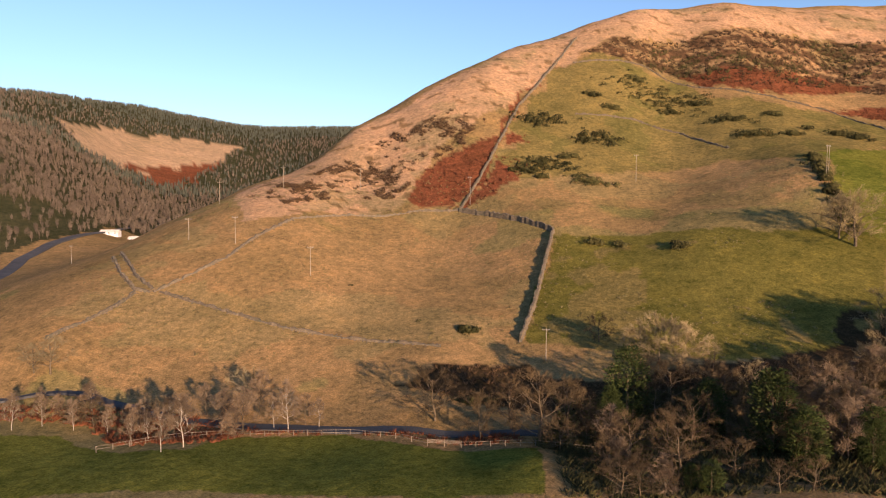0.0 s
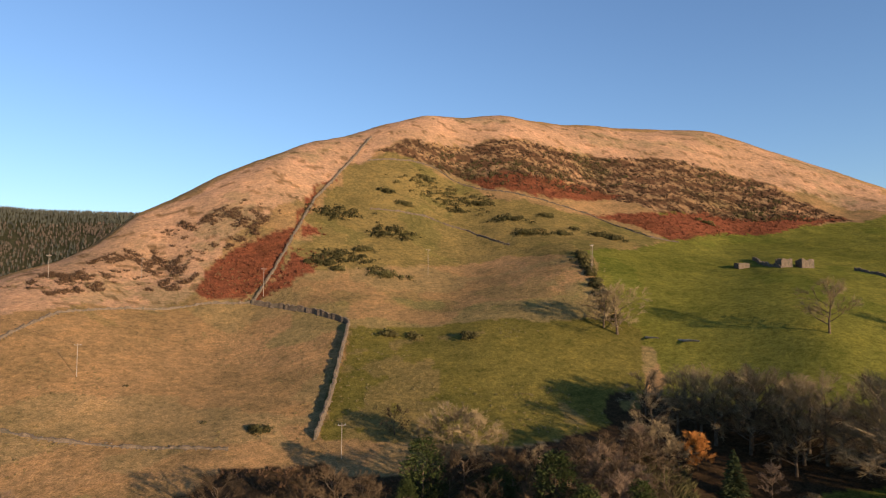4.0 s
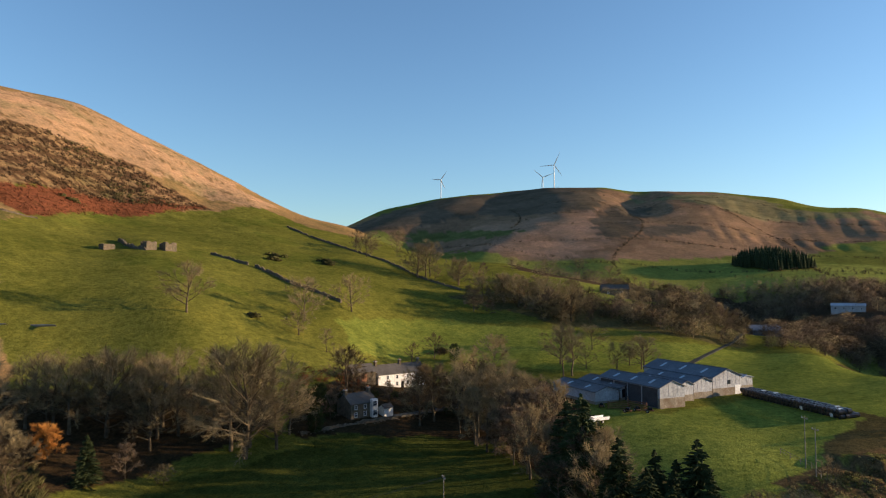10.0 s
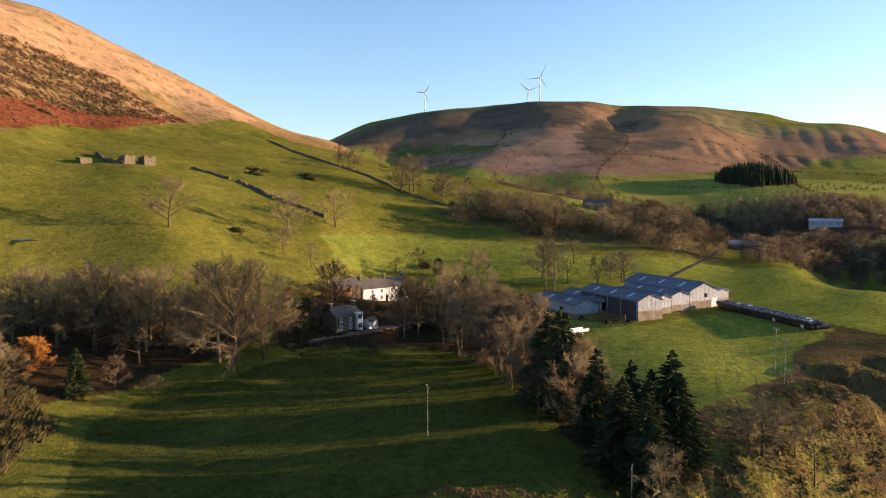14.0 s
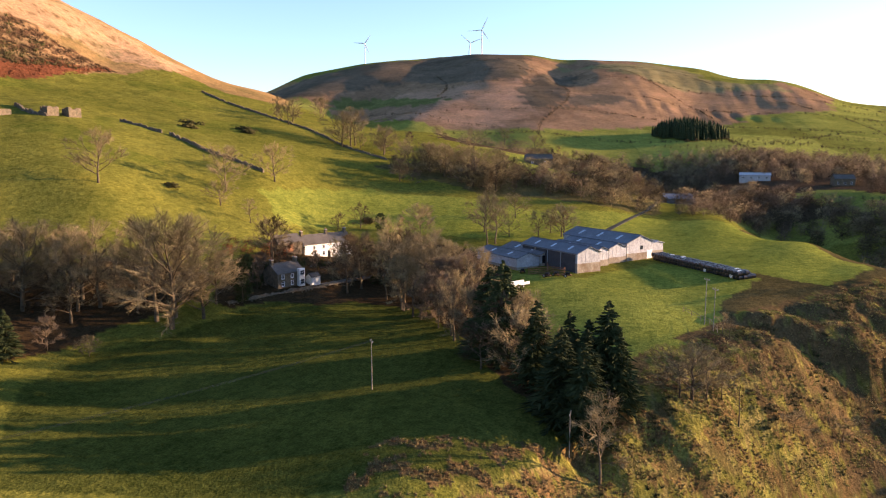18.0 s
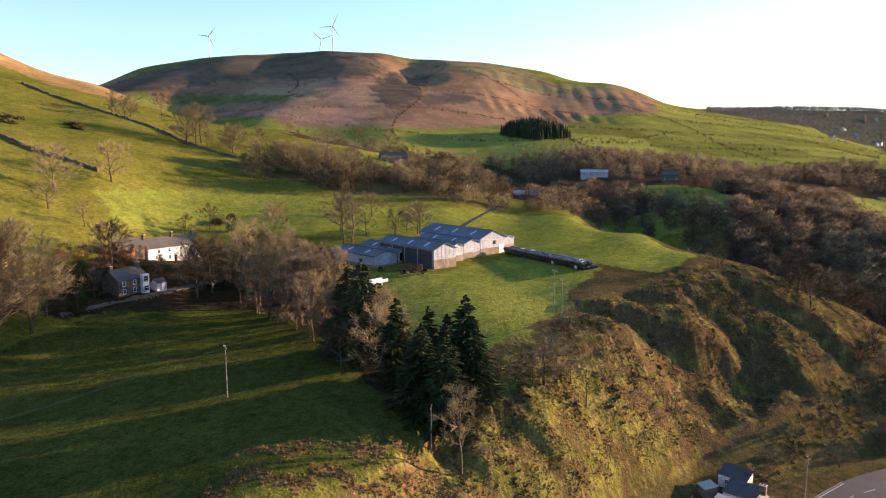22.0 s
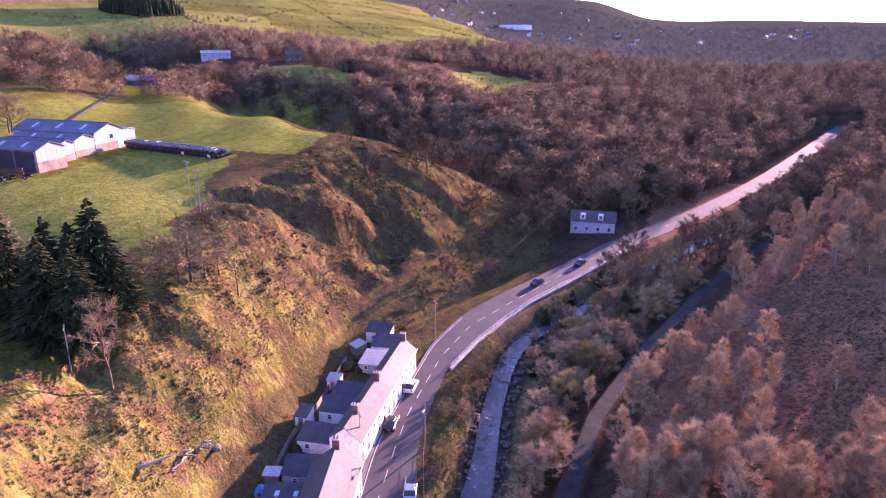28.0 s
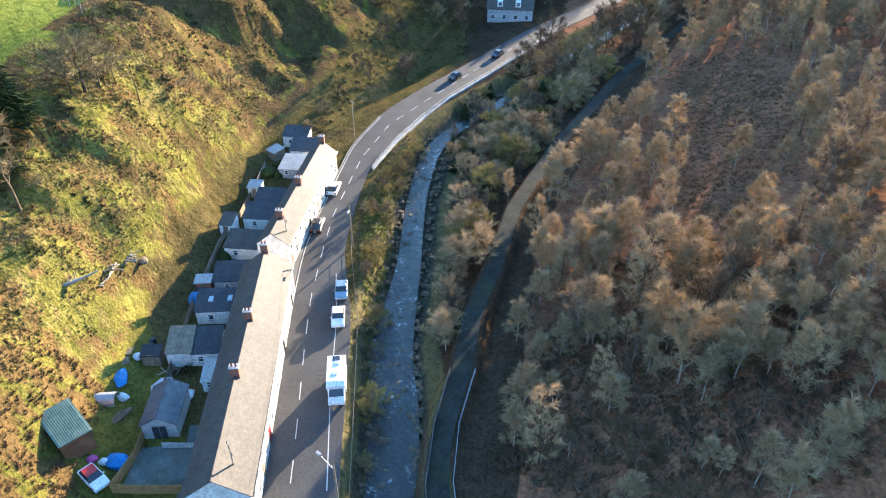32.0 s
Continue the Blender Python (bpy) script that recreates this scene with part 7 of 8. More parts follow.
def motorhome(x, y, turn):
    m = thing("motorhome", x, y, 0.06, turn, "white coachbuilt motorhome parked at the roadside", "motorhome")
    s = Soup()
    prism(s, [(-2.6, 0.5), (1.5, 0.5), (1.5, 1.9), (2.5, 2.15), (2.55, 2.6), (1.9, 2.9), (-2.55, 2.9), (-2.6, 2.75)], -1.12, 1.12)
    part("body", s, WHITE_PAINT, m, "", 0.04)
    s = Soup()
    prism(s, [(1.5, 0.4), (3.4, 0.4), (3.45, 0.75), (3.25, 1.05), (2.75, 1.2), (2.1, 1.98), (1.5, 1.95)], -0.98, 0.98)
    cab = part("cab", s, WHITE_PAINT, m, "white van cab", 0.04)
    s = Soup()
    s.v = [Vector(p) for p in ((2.79, -0.86, 1.22), (2.79, 0.86, 1.22), (2.2, 0.82, 1.95), (2.2, -0.82, 1.95), (2.74, -0.86, 1.18), (2.74, 0.86, 1.18), (2.15, 0.82, 1.92), (2.15, -0.82, 1.92))]
    s.v = [v + Vector((0.04, 0, 0.03)) for v in s.v]
    s.f = [(0, 1, 2, 3), (7, 6, 5, 4), (0, 4, 5, 1), (1, 5, 6, 2), (2, 6, 7, 3), (3, 7, 4, 0)]
    part("windscreen", s, GLASS, cab, "dark windscreen")
    for px, py in ((-1.2, 0.1), (0.6, -0.1)):
        boxed("roof_vent", (px - 0.3, py - 0.3, 2.9, px + 0.3, py + 0.3, 3.0), SKYLIGHT, m, "", 0.02)
    boxed("solar_panel", (-2.4, -0.45, 2.9, -1.6, 0.45, 2.94), GLASS, m)
    for sy in (-1, 1):
        a, b_ = sorted((sy * 1.11, sy * 1.135))
        boxed("side_window", (-2.2, a, 1.6, -1.0, b_, 2.2), GLASS, m)
        boxed("headlight", (3.2, sy * 0.75 - 0.15, 0.8, 3.47, sy * 0.75 + 0.15, 1.0), LAMP_CLEAR, m)
        for px in (-1.6, 2.5):
            wheel(m, px, sy * 0.92, 0.34, 0.22)
    return m


motorhome(58.2, -20.8, 180 + RD)


# ---- posts along the road ----
def street_lamp(x, y, turn, label="wooden pole with a street lamp arm", height=8.0):
    p = thing("street_lamp", x, y, 0.0, turn, label, "street lamp")
    s = Soup()
    s.tube(Vector((0, 0, -0.5)), Vector((0, 0, height)), 0.14, 0.1, 8)
    part("pole", s, TIMBER, p)
    s = Soup()
    s.tube(Vector((0, 0, height * 0.86)), Vector((1.9, 0, height * 0.95)), 0.04, 0.035, 6)
    part("arm", s, STEEL, p)
    boxed("lamp_head", (1.8, -0.14, height * 0.94, 2.4, 0.14, height * 0.97), STEEL, p, "", 0.02)
    return p


street_lamp(41.9, -13.6, 19)
street_lamp(85.4, -35.8, 150)


def utility_pole(x, y, height, turn=0, double=False, label="wooden overhead line pole"):
    p = thing("utility_pole", x, y, float(ground_z(x, y)), turn, label, "pole", "overhead line poles")
    for k in ((-0.4, 0.4) if double else (0,)):
        s = Soup()
        s.tube(Vector((k, 0, -0.6)), Vector((k, 0, height)), 0.1, 0.07, 7)
        part("pole", s, POLE_WOOD, p)
    boxed("crossarm", (-0.9, -0.06, height - 0.5, 0.9, 0.06, height - 0.38), POLE_WOOD, p)
    for k in (-0.8, 0, 0.8):
        s = Soup()
        s.tube(Vector((k, 0, height - 0.38)), Vector((k, 0, height - 0.15)), 0.06, 0.05, 6)
        part("insulator", s, STEEL, p)
    return p


POLE_WOOD = surface("pole_wood", (0.22, 0.18, 0.13), (0.36, 0.31, 0.24), 2.0, 0.9)
POLES = [(-41, 209, 9, 20), (-69, 226, 9, 20), (-87, 233, 7.5, 20), (-36, 294, 9, 0), (10, 274, 11, 0), (78, 282, 11, 0), (-66, 282, 9, 0), (-90, 275, 9, 0), (24, 161, 8, 0),
         (105, 46, 9, 40), (151, -10, 10, 30), (145, -11.3, 9, 30), (95.5, 11, 7, 0), (120.4, -53.0, 9, 0), (87.0, -25.9, 8, 0), (48.2, -5.6, 9, 0), (183, 57, 7, 0), (-180, 330, 9, 0)]
for x, y, h, turn in POLES:
    utility_pole(x, y, h, turn)
utility_pole(135, 244, 11, 10, True, "pair of wooden overhead line poles side by side")


def wire(a, b_, sag, count=2):
    root = thing("overhead_wire", 0, 0, 0, 0, "thin overhead wire between poles", "wire", "overhead wires")
    for k in range(count):
        s = Soup()
        off = Vector((0.5 * (k - (count - 1) / 2), 0.3 * (k - (count - 1) / 2), 0))
        pts = [Vector(a).lerp(Vector(b_), i / 12) + off - Vector((0, 0, sag * 4 * (i / 12) * (1 - i / 12))) for i in range(13)]
        for i, p in enumerate(pts):
            s.v += [p + Vector((0, 0, 0.014)), p + Vector((0.012, 0, -0.007)), p + Vector((-0.012, 0, -0.007))]
            if i:
                m = 3 * i
                s.f += [(m - 3 + j, m - 3 + (j + 1) % 3, m + (j + 1) % 3, m + j) for j in range(3)]
        part("strand", s, BLACK_PAINT, root)


def pole_top(i, drop=0.3):
    x, y, h, _ = POLES[i]
    return (x, y, float(ground_z(x, y)) + h - drop)


wire(pole_top(0), pole_top(1), 0.8)
wire(pole_top(9), pole_top(16), 1.2)
wire(pole_top(9), (30, 95, 28), 1.5)
wire(pole_top(13), (176, -120, 9), 1.5)
wire((41.9, -13.6, 8), (85.4, -35.8, 8), 0.8)
wire((85.4, -35.8, 8), pole_top(13), 0.8, 1)


# ---- clutter behind the terrace ----
def lump(name, x, y, size, material, label, category, seed, flat=0.6):
    random.seed(seed)
    bm = bmesh.new()
    bmesh.ops.create_icosphere(bm, subdivisions=2, radius=1)
    me = bpy.data.meshes.new(name)
    for v in bm.verts:
        k = 1 + 0.28 * noise.noise(v.co * 1.7 + Vector((seed, 0, 0)))
        v.co = Vector((v.co.x * size[0] * k, v.co.y * size[1] * k, max(v.co.z, -0.3) * size[2] * k))
    bm.to_mesh(me)
    bm.free()
    me.materials.append(material)
    ob = new(name, me)
    ob.matrix_basis = pose(x, y, float(ground_z(x, y)) + size[2] * 0.22, 0, 0, rnd(0, 360))
    return tagged(ob, label, category)


lump("tarpaulin", 59.4, 4.4, (1.5, 1.1, 0.9), TARP, "crumpled blue tarpaulin over a heap", "tarpaulin", 1)
lump("tarpaulin", 72.0, 1.6, (1.6, 0.8, 0.6), TARP, "crumpled blue tarpaulin on the grass", "tarpaulin", 2)
lump("plastic_toy", 60.4, 6.6, (0.7, 0.5, 0.5), PINK, "pink plastic play thing", "toy", 3)
lump("plastic_toy", 59.9, 5.7, (0.5, 0.5, 0.5), WHITE_PAINT, "white plastic tub on the rough ground", "tub", 4)
lump("sack", 69.4, 2.1, (0.8, 0.6, 0.5), PALE_WRAP, "pale builder's sack on the grass", "sack", 5)
lump("plastic_sheet", 69.4, -2.4, (1.6, 0.9, 0.7), PALE_WRAP, "pale plastic sheet over a pile by the garden room", "sheet", 6)
lump("rubble_heap", 66.2, 3.2, (1.8, 0.6, 0.35), STONE, "low heap of rubble stones", "heap", 7)
lump("hedge", 115.0, -32.6, (2.0, 1.4, 1.2), IVY, "clipped green garden hedge", "hedge", 8)
lump("hedge", 92.2, -17.2, (2.6, 0.9, 1.1), IVY, "clipped dark green hedge behind the terrace", "hedge", 9)


def water_tank(x, y):
    t = thing("arched_shelter", x, y, float(ground_z(x, y)), TURN_N, "small arched metal shelter", "shelter")
    s = Soup()
    n = 9
    arc = [(1.0 * math.cos(math.pi * i / (n - 1)), 1.1 * math.sin(math.pi * i / (n - 1))) for i in range(n)]
    prism(s, arc + [(-0.93, 0.0)] + [(0.93 * math.cos(math.pi - math.pi * i / (n - 1)), 1.03 * math.sin(math.pi - math.pi * i / (n - 1))) for i in range(1, n)], -1.2, 1.2)
    part("hoop", s, STEEL, t)
    return t


water_tank(69.0, 3.8)


def log(x, y, turn, length, r):
    o = thing("fallen_log", x, y, float(ground_z(x, y)) + r * 0.7, turn, "pale fallen trunk lying in rough grass", "log")
    random.seed(int(length * 10))
    s = Soup()
    p = Vector((-length / 2, 0, 0))
    for i in range(5):
        q = p + Vector((length / 5, rnd(-.25, .25), rnd(-.1, .15)))
        s.tube(p, q, r * (1 - i * 0.13), r * (1 - (i + 1) * 0.13), 7)
        p = q
    part("trunk", s, PALE_BARK, o)
    for i in range(6):
        s = Soup()
        a = Vector((rnd(-length / 3, length / 2), 0, 0))
        s.tube(a, a + Vector((rnd(0.3, 1.2), rnd(-1.4, 1.4), rnd(0.2, 0.9))), 0.07, 0, 4)
        part("branch", s, PALE_BARK, o)


log(83.6, 3.6, -82, 6.6, 0.34)
log(86.0, -0.6, 150, 3.6, 0.16)


def hut(x, y, turn, l, d, lo, hi, wall, roof, label):
    """A small shed with a door and a lean-to roof."""
    h = thing("shed", x, y, float(ground_z(x, y)), turn, label, "shed", "garden sheds")
    mono(h, l, d, lo, hi, wall, roof, -0.6)
    doorway(h, 0, -d / 2, 0.8, 1.85, TIMBER)
    return h


hut(86.0, -12.5, BACK_N, 2.2, 1.8, 2.0, 2.2, BRICK, CONCRETE, "small brick shed with a flat roof")
hut(98.9, -20.2, BACK_F, 2.0, 3.0, 2.2, 2.8, WHITE_WALL, SLATE, "small white shed with a slate roof")
hut(109.2, -28.2, BACK_F, 2.2, 2.2, 2.2, 2.6, WHITE_WALL, CONCRETE, "small white garden shed beside a hedge")
hut(120.7, -36.3, BACK_F - 36, 2.4, 2.5, 1.9, 2.3, TIMBER, CONCRETE, "timber shed with a pale flat roof")
hut(74.2, -2.6, BACK_N, 2.2, 1.8, 1.8, 2.1, TIMBER, ROOF_DARK, "dark timber shed behind the terrace")


def pallet(x, y, turn):
    p = thing("pallet", x, y, float(ground_z(x, y)) + 0.05, turn, "weathered timber pallet propped on the grass", "pallet", "timber pallets")
    for k in range(7):
        boxed("slat", (-0.6, -0.5 + k * 0.15, 0.12, 0.6, -0.41 + k * 0.15, 0.14), TIMBER, p)
    for k in (-0.52, 0, 0.52):
        boxed("bearer", (k - 0.05, -0.5, 0.0, k + 0.05, 0.5, 0.118), TIMBER, p)


pallet(76.2, -0.1, TURN_N)
pallet(74.6, 0.6, TURN_N + 20)
lump("pallet_cover", 75.4, -0.9, (0.7, 0.6, 0.5), PALE_WRAP, "pale plastic sheet over garden things", "sheet", 12)
lump("water_butt", 84.0, -10.4, (0.9, 0.9, 1.3), TARP, "bright blue tarpaulin over a tall heap", "tarpaulin", 13)
lump("garden_shrub", 113.4, -34.0, (0.9, 0.9, 0.9), IVY, "rounded evergreen shrub in a back garden", "shrub", 14)
lump("garden_shrub", 116.8, -34.6, (0.8, 0.8, 0.8), IVY, "small rounded evergreen shrub", "shrub", 15)
lump("crumpled_tarpaulin", 66.0, -4.6, (1.0, 0.7, 0.5), PALE_WRAP, "crumpled white sheeting in a back yard", "sheet", 16)
lump("crumpled_tarpaulin", 90.6, -5.6, (1.3, 0.7, 0.3), STONE, "grey sheeting dumped on the bank", "sheet", 17)


def plant_pot(x, y, r, seed):
    """A tapered pot with a rim and a tuft of leaves."""
    random.seed(seed)
    p = thing("plant_pot", x, y, float(ground_z(x, y)), rnd(0, 90), "terracotta pot with a green plant in a back yard", "plant pot", "potted plants")
    s = Soup()
    s.tube(Vector((0, 0, 0)), Vector((0, 0, r * 1.5)), r * 0.7, r, 9)
    pot = part("pot", s, BRICK_POT, p)
    s = Soup()
    s.tube(Vector((0, 0, r * 1.4)), Vector((0, 0, r * 1.65)), r * 1.12, r * 1.12, 9)
    part("rim", s, BRICK_POT, pot)
    s = Soup()
    for i in range(16):
        d = bent(Vector((0, 0, 1)), 1.0)
        s.tube(Vector((0, 0, r * 1.5)), Vector((0, 0, r * 1.5)) + d * rnd(0.35, 0.8), 0.07, 0, 3)
    part("plant", s, IVY, p)


def wheeled_bin(x, y, turn):
    b_ = thing("wheeled_bin", x, y, float(ground_z(x, y)), turn, "dark plastic wheeled bin behind the terrace", "bin", "wheeled bins")
    boxed("body", (-0.28, -0.33, 0.08, 0.28, 0.33, 1.0), BLACK_WRAP, b_, "", 0.03)
    boxed("lid", (-0.3, -0.36, 1.0, 0.3, 0.38, 1.08), BLACK_WRAP, b_, "", 0.02)
    for k in (-0.26, 0.26):
        s = Soup()
        s.tube(Vector((k - 0.03, 0.34, 0.12)), Vector((k + 0.03, 0.34, 0.12)), 0.12, 0.12, 9)
        part("wheel", s, BLACK_WRAP, b_)


BRICK_POT = surface("terracotta", (0.2, 0.085, 0.05), (0.3, 0.14, 0.085), 6.0, 0.85)
for i, (x, y, r) in enumerate(((70.0, -6.2, 0.22), (70.6, -5.7, 0.18), (69.5, -5.5, 0.25), (70.3, -5.1, 0.2), (69.3, -6.3, 0.18), (71.0, -6.4, 0.2))):
    plant_pot(x, y, r, 700 + i)
for x, y, turn in ((76.2, -2.8, 20), (76.9, -3.2, 28), (75.6, -3.4, 24)):
    wheeled_bin(x, y, turn)


def plank_heap(x, y, count, seed, label):
    random.seed(seed)
    h = thing("plank_heap", x, y, float(ground_z(x, y)), 0, label, "timber heap")
    for i in range(count):
        a, l = rnd(0, 6.28), rnd(0.8, 2.0)
        d = Vector((math.cos(a) * l, math.sin(a) * l, rnd(-0.1, 0.6)))
        c = Vector((rnd(-1.2, 1.2), rnd(-1.0, 1.0), rnd(0.15, 0.5)))
        s = Soup()
        s.tube(c - d / 2, c + d / 2, 0.09, 0.09, 4)
        part("plank", s, random.choice((TIMBER, PALE_BARK)), h)


plank_heap(90.0, -4.0, 22, 18, "heap of scrap boards on the rough bank")
plank_heap(87.6, -1.2, 12, 19, "broken branches and boards on the bank")
plank_heap(70.6, -3.9, 8, 20, "loose boards beside the garden room")
log(126.4, 191.9, -86, 8.5, 0.5)
log(135.1, 186.4, -79, 12, 0.6)

# ---- farm ----
RIDGE_TURN = math.degrees(math.atan2(0.74, 0.67))


def barn(x, y, width, length, eave, ridge, label, back=0.0, plinth=2.2, roof=None, lights=3):
    """x, y: the front left foot; the gable faces the valley and the ridge runs back from it."""
    d, w = Vector((0.67, 0.74)).normalized(), Vector((0.74, -0.67)).normalized()
    c = Vector((x, y)) + d * (length / 2 + back) + w * (width / 2)
    z = float(ground_z(x, y)) - 0.1
    b_ = thing("barn", c.x, c.y, z, RIDGE_TURN, label, "barn", "farm barns")
    gabled(b_, length, width, eave, ridge, SHEET, roof or SHEET_BLUE, 0.35, -1.5)
    boxed("plinth", (-length / 2 - 0.06, -width / 2 - 0.06, -1.4, length / 2 + 0.06, width / 2 + 0.06, plinth), BLOCKWORK, b_, "stained block wall base", 0.02)
    sl = (ridge - eave) / (width / 2)
    for i in range(lights):
        px = -length / 2 + length * (i + 0.7) / (lights + 0.4)
        for side in (-1, 1):
            s = Soup()
            ya, yb = side * width * 0.14, side * width * 0.38
            za, zb = ridge - abs(ya) * sl + 0.03, ridge - abs(yb) * sl + 0.03
            s.v = [Vector(p) for p in ((px - 0.5, ya, za), (px + 0.5, ya, za), (px + 0.5, yb, zb), (px - 0.5, yb, zb))]
            s.v += [v - Vector((0, 0, 0.06)) for v in s.v]
            s.f = [(0, 1, 2, 3), (7, 6, 5, 4), (0, 4, 5, 1), (1, 5, 6, 2), (2, 6, 7, 3), (3, 7, 4, 0)]
            part("roof_light", s, SKYLIGHT, b_, "pale translucent roof sheet")
    for i in range(int(width / 1.6)):
        yy = -width / 2 + 0.8 + i * 1.6
        top = min(eave + (width / 2 - abs(yy)) * sl - 0.25, ridge)
        boxed("sheet_rib", (-length / 2 - 0.03, yy - 0.025, plinth, -length / 2 - 0.002, yy + 0.025, top), SHEET, b_)
    return b_


b1 = barn(194.6, 38.6, 8.2, 21, 3.7, 5.0, "low grey barn with a dark corrugated roof", 0.5, 0.9, ROOF_GREY, 2)
b2 = barn(200.6, 32.4, 8.4, 20, 3.8, 5.2, "low open-fronted barn with a dark corrugated roof", 1.0, 0.9, ROOF_GREY, 2)
# Dark panels on the closed gable stand for shade inside open bays.
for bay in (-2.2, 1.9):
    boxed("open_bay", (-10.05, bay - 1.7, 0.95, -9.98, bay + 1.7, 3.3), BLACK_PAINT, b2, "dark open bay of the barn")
b3 = barn(193.0, 21.4, 8.6, 26, 5.8, 7.5, "tall grey sheet-metal barn with a stained block base", 0.0, 2.8)
# Dark sheet on the closed wall stands for shade within an open side.
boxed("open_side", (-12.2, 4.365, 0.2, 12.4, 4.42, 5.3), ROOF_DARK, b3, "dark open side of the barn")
for bay in (-6, 0, 6):
    boxed("stanchion", (bay - 0.12, 4.42, 0.0, bay + 0.12, 4.6, 5.5), STEEL, b3)
barn(204.0, 15.2, 5.0, 20, 4.9, 6.0, "small grey sheet-metal barn between larger ones", 3.0, 2.0, None, 2)
barn(211.0, 12.6, 7.0, 22, 5.0, 6.3, "middle grey sheet-metal barn with a pale door", 2.0, 2.0, None, 2)
b5 = barn(219.0, 9.2, 11.5, 30, 5.8, 8.0, "large grey sheet-metal barn with a blue roof", 0.0, 2.4)
boxed("gable_window", (-15.06, -1.2, 3.4, -15.0, 0.0, 4.6), GLASS, b5, "dark square window")
barn(227.4, 1.2, 4.6, 10, 4.8, 5.4, "low pale annex at the end of the barns", 0.5, 2.4, SHEET, 0)
boxed("sliding_door", (-15.07, -5.2, 0.0, -15.0, -3.0, 3.0), WHITE_PAINT, b5, "pale sliding door")


def cattle_pen():
    p = thing("cattle_pen", 0, 0, 0, 0, "rusty red steel pen panels in front of the barn", "pen")
    for a, b_ in (((189.5, 34.5), (192.5, 29.5)), ((192.5, 29.5), (190, 24.5)), ((192.5, 29.5), (197.5, 30.5))):
        z = float(ground_z(*a))
        for k in range(4):
            s = Soup()
            s.tube(Vector((*a, z + 0.4 + 0.5 * k)), Vector((*b_, z + 0.4 + 0.5 * k)), 0.13, 0.13, 4)
            part("rail", s, RUST, p)
        for q in (a, b_):
            s = Soup()
            s.tube(Vector((*q, z - 0.3)), Vector((*q, z + 2.3)), 0.1, 0.1, 6)
            part("post", s, RUST, p)


cattle_pen()


def feed_trailer():
    t = thing("trailer", 175.6, 34.6, float(ground_z(175.6, 34.6)), -35, "white flat farm trailer", "trailer")
    boxed("bed", (-3, -1.1, 0.8, 3, 1.1, 1.05), WHITE_PAINT, t, "", 0.03)
    boxed("side_board", (-3, -1.16, 1.05, 3, -1.1, 1.6), WHITE_PAINT, t)
    boxed("side_board", (-3, 1.1, 1.05, 3, 1.16, 1.6), WHITE_PAINT, t)
    for px in (-0.8, 0.8):
        for sy in (-1, 1):
            wheel(t, px, sy * 0.95, 0.4, 0.3)


feed_trailer()


def bale(x, y, z, turn, wrap):
    s = Soup()
    n = 12
    s.tube(Vector((-0.6, 0, 0.62)), Vector((0.6, 0, 0.62)), 0.62, 0.62, n)
    k = len(s.v)
    s.v += [Vector((-0.66, 0, 0.62)), Vector((0.66, 0, 0.62))]
    s.f += [(k, (i + 1) % n, i) for i in range(n)] + [(k + 1, n + i, n + (i + 1) % n) for i in range(n)]
    return s.mesh("silage_bale", wrap, False)


BALE_MESHES = [bale(0, 0, 0, 0, BLACK_WRAP), bale(0, 0, 0, 0, BLACK_WRAP), bale(0, 0, 0, 0, BLACK_WRAP), bale(0, 0, 0, 0, PALE_WRAP)]


def bale_stack():
    random.seed(120)
    a, b_ = Vector((224, 0.5)), Vector((190.5, -22.0))
    d = (b_ - a).normalized()
    n = Vector((-d.y, d.x))
    count = int((b_ - a).length / 1.36)
    turn = math.degrees(math.atan2(n.y, n.x))
    for i in range(count):
        for row in range(4):
            for layer in range(2):
                if layer == 1 and row == 3:
                    continue
                p = a + d * (i * 1.36 + rnd(-0.06, 0.06)) - n * (row * 1.36 - layer * 0.68 + rnd(-0.12, 0.12)) * -1
                ob = new("silage_bale", random.choice(BALE_MESHES if i > count - 5 or random.random() < 0.12 else BALE_MESHES[:3]))
                ob.matrix_basis = pose(p.x, p.y, float(ground_z(p.x, p.y)) + layer * (1.1 + rnd(-0.05, 0.08)) - 0.05, 0, 0, turn + rnd(-4, 4))
                tagged(ob, "round silage bale in dark plastic wrap", "bale", "stacked silage bales")


bale_stack()


def farmhouse():
    z = float(ground_z(196, 101)) - 0.2
    h = thing("farmhouse", 199.0, 103.6, z, -29, "long white farmhouse with a slate roof", "house")
    gabled(h, 18, 6.5, 4.9, 7.4, WHITE_WALL, SLATE, 0.3, -1.5)
    for px in (-5.5, -2, 2.0, 5.5):
        window(h, px, 3.1, 1.0, 1.2, -3.25)
        window(h, px, 0.9, 1.0, 1.3, -3.25)
    doorway(h, 0, -3.25, 1.0, 2.1, BLACK_PAINT)
    for px in (-8.2, 1.0, 8.2):
        chimney(h, px, 0, 7.4, 1.2, 2, STONE)
    w = thing("farm_outbuilding", 186.5, 110.0, float(ground_z(186.5, 110)) - 0.4, -29, "stone outbuilding with a rusty door", "outbuilding")
    gabled(w, 8, 5.5, 3.2, 5.2, STONE, SLATE, 0.25, -1.5)
    doorway(w, 0, -2.75, 2.0, 2.4, RUST)


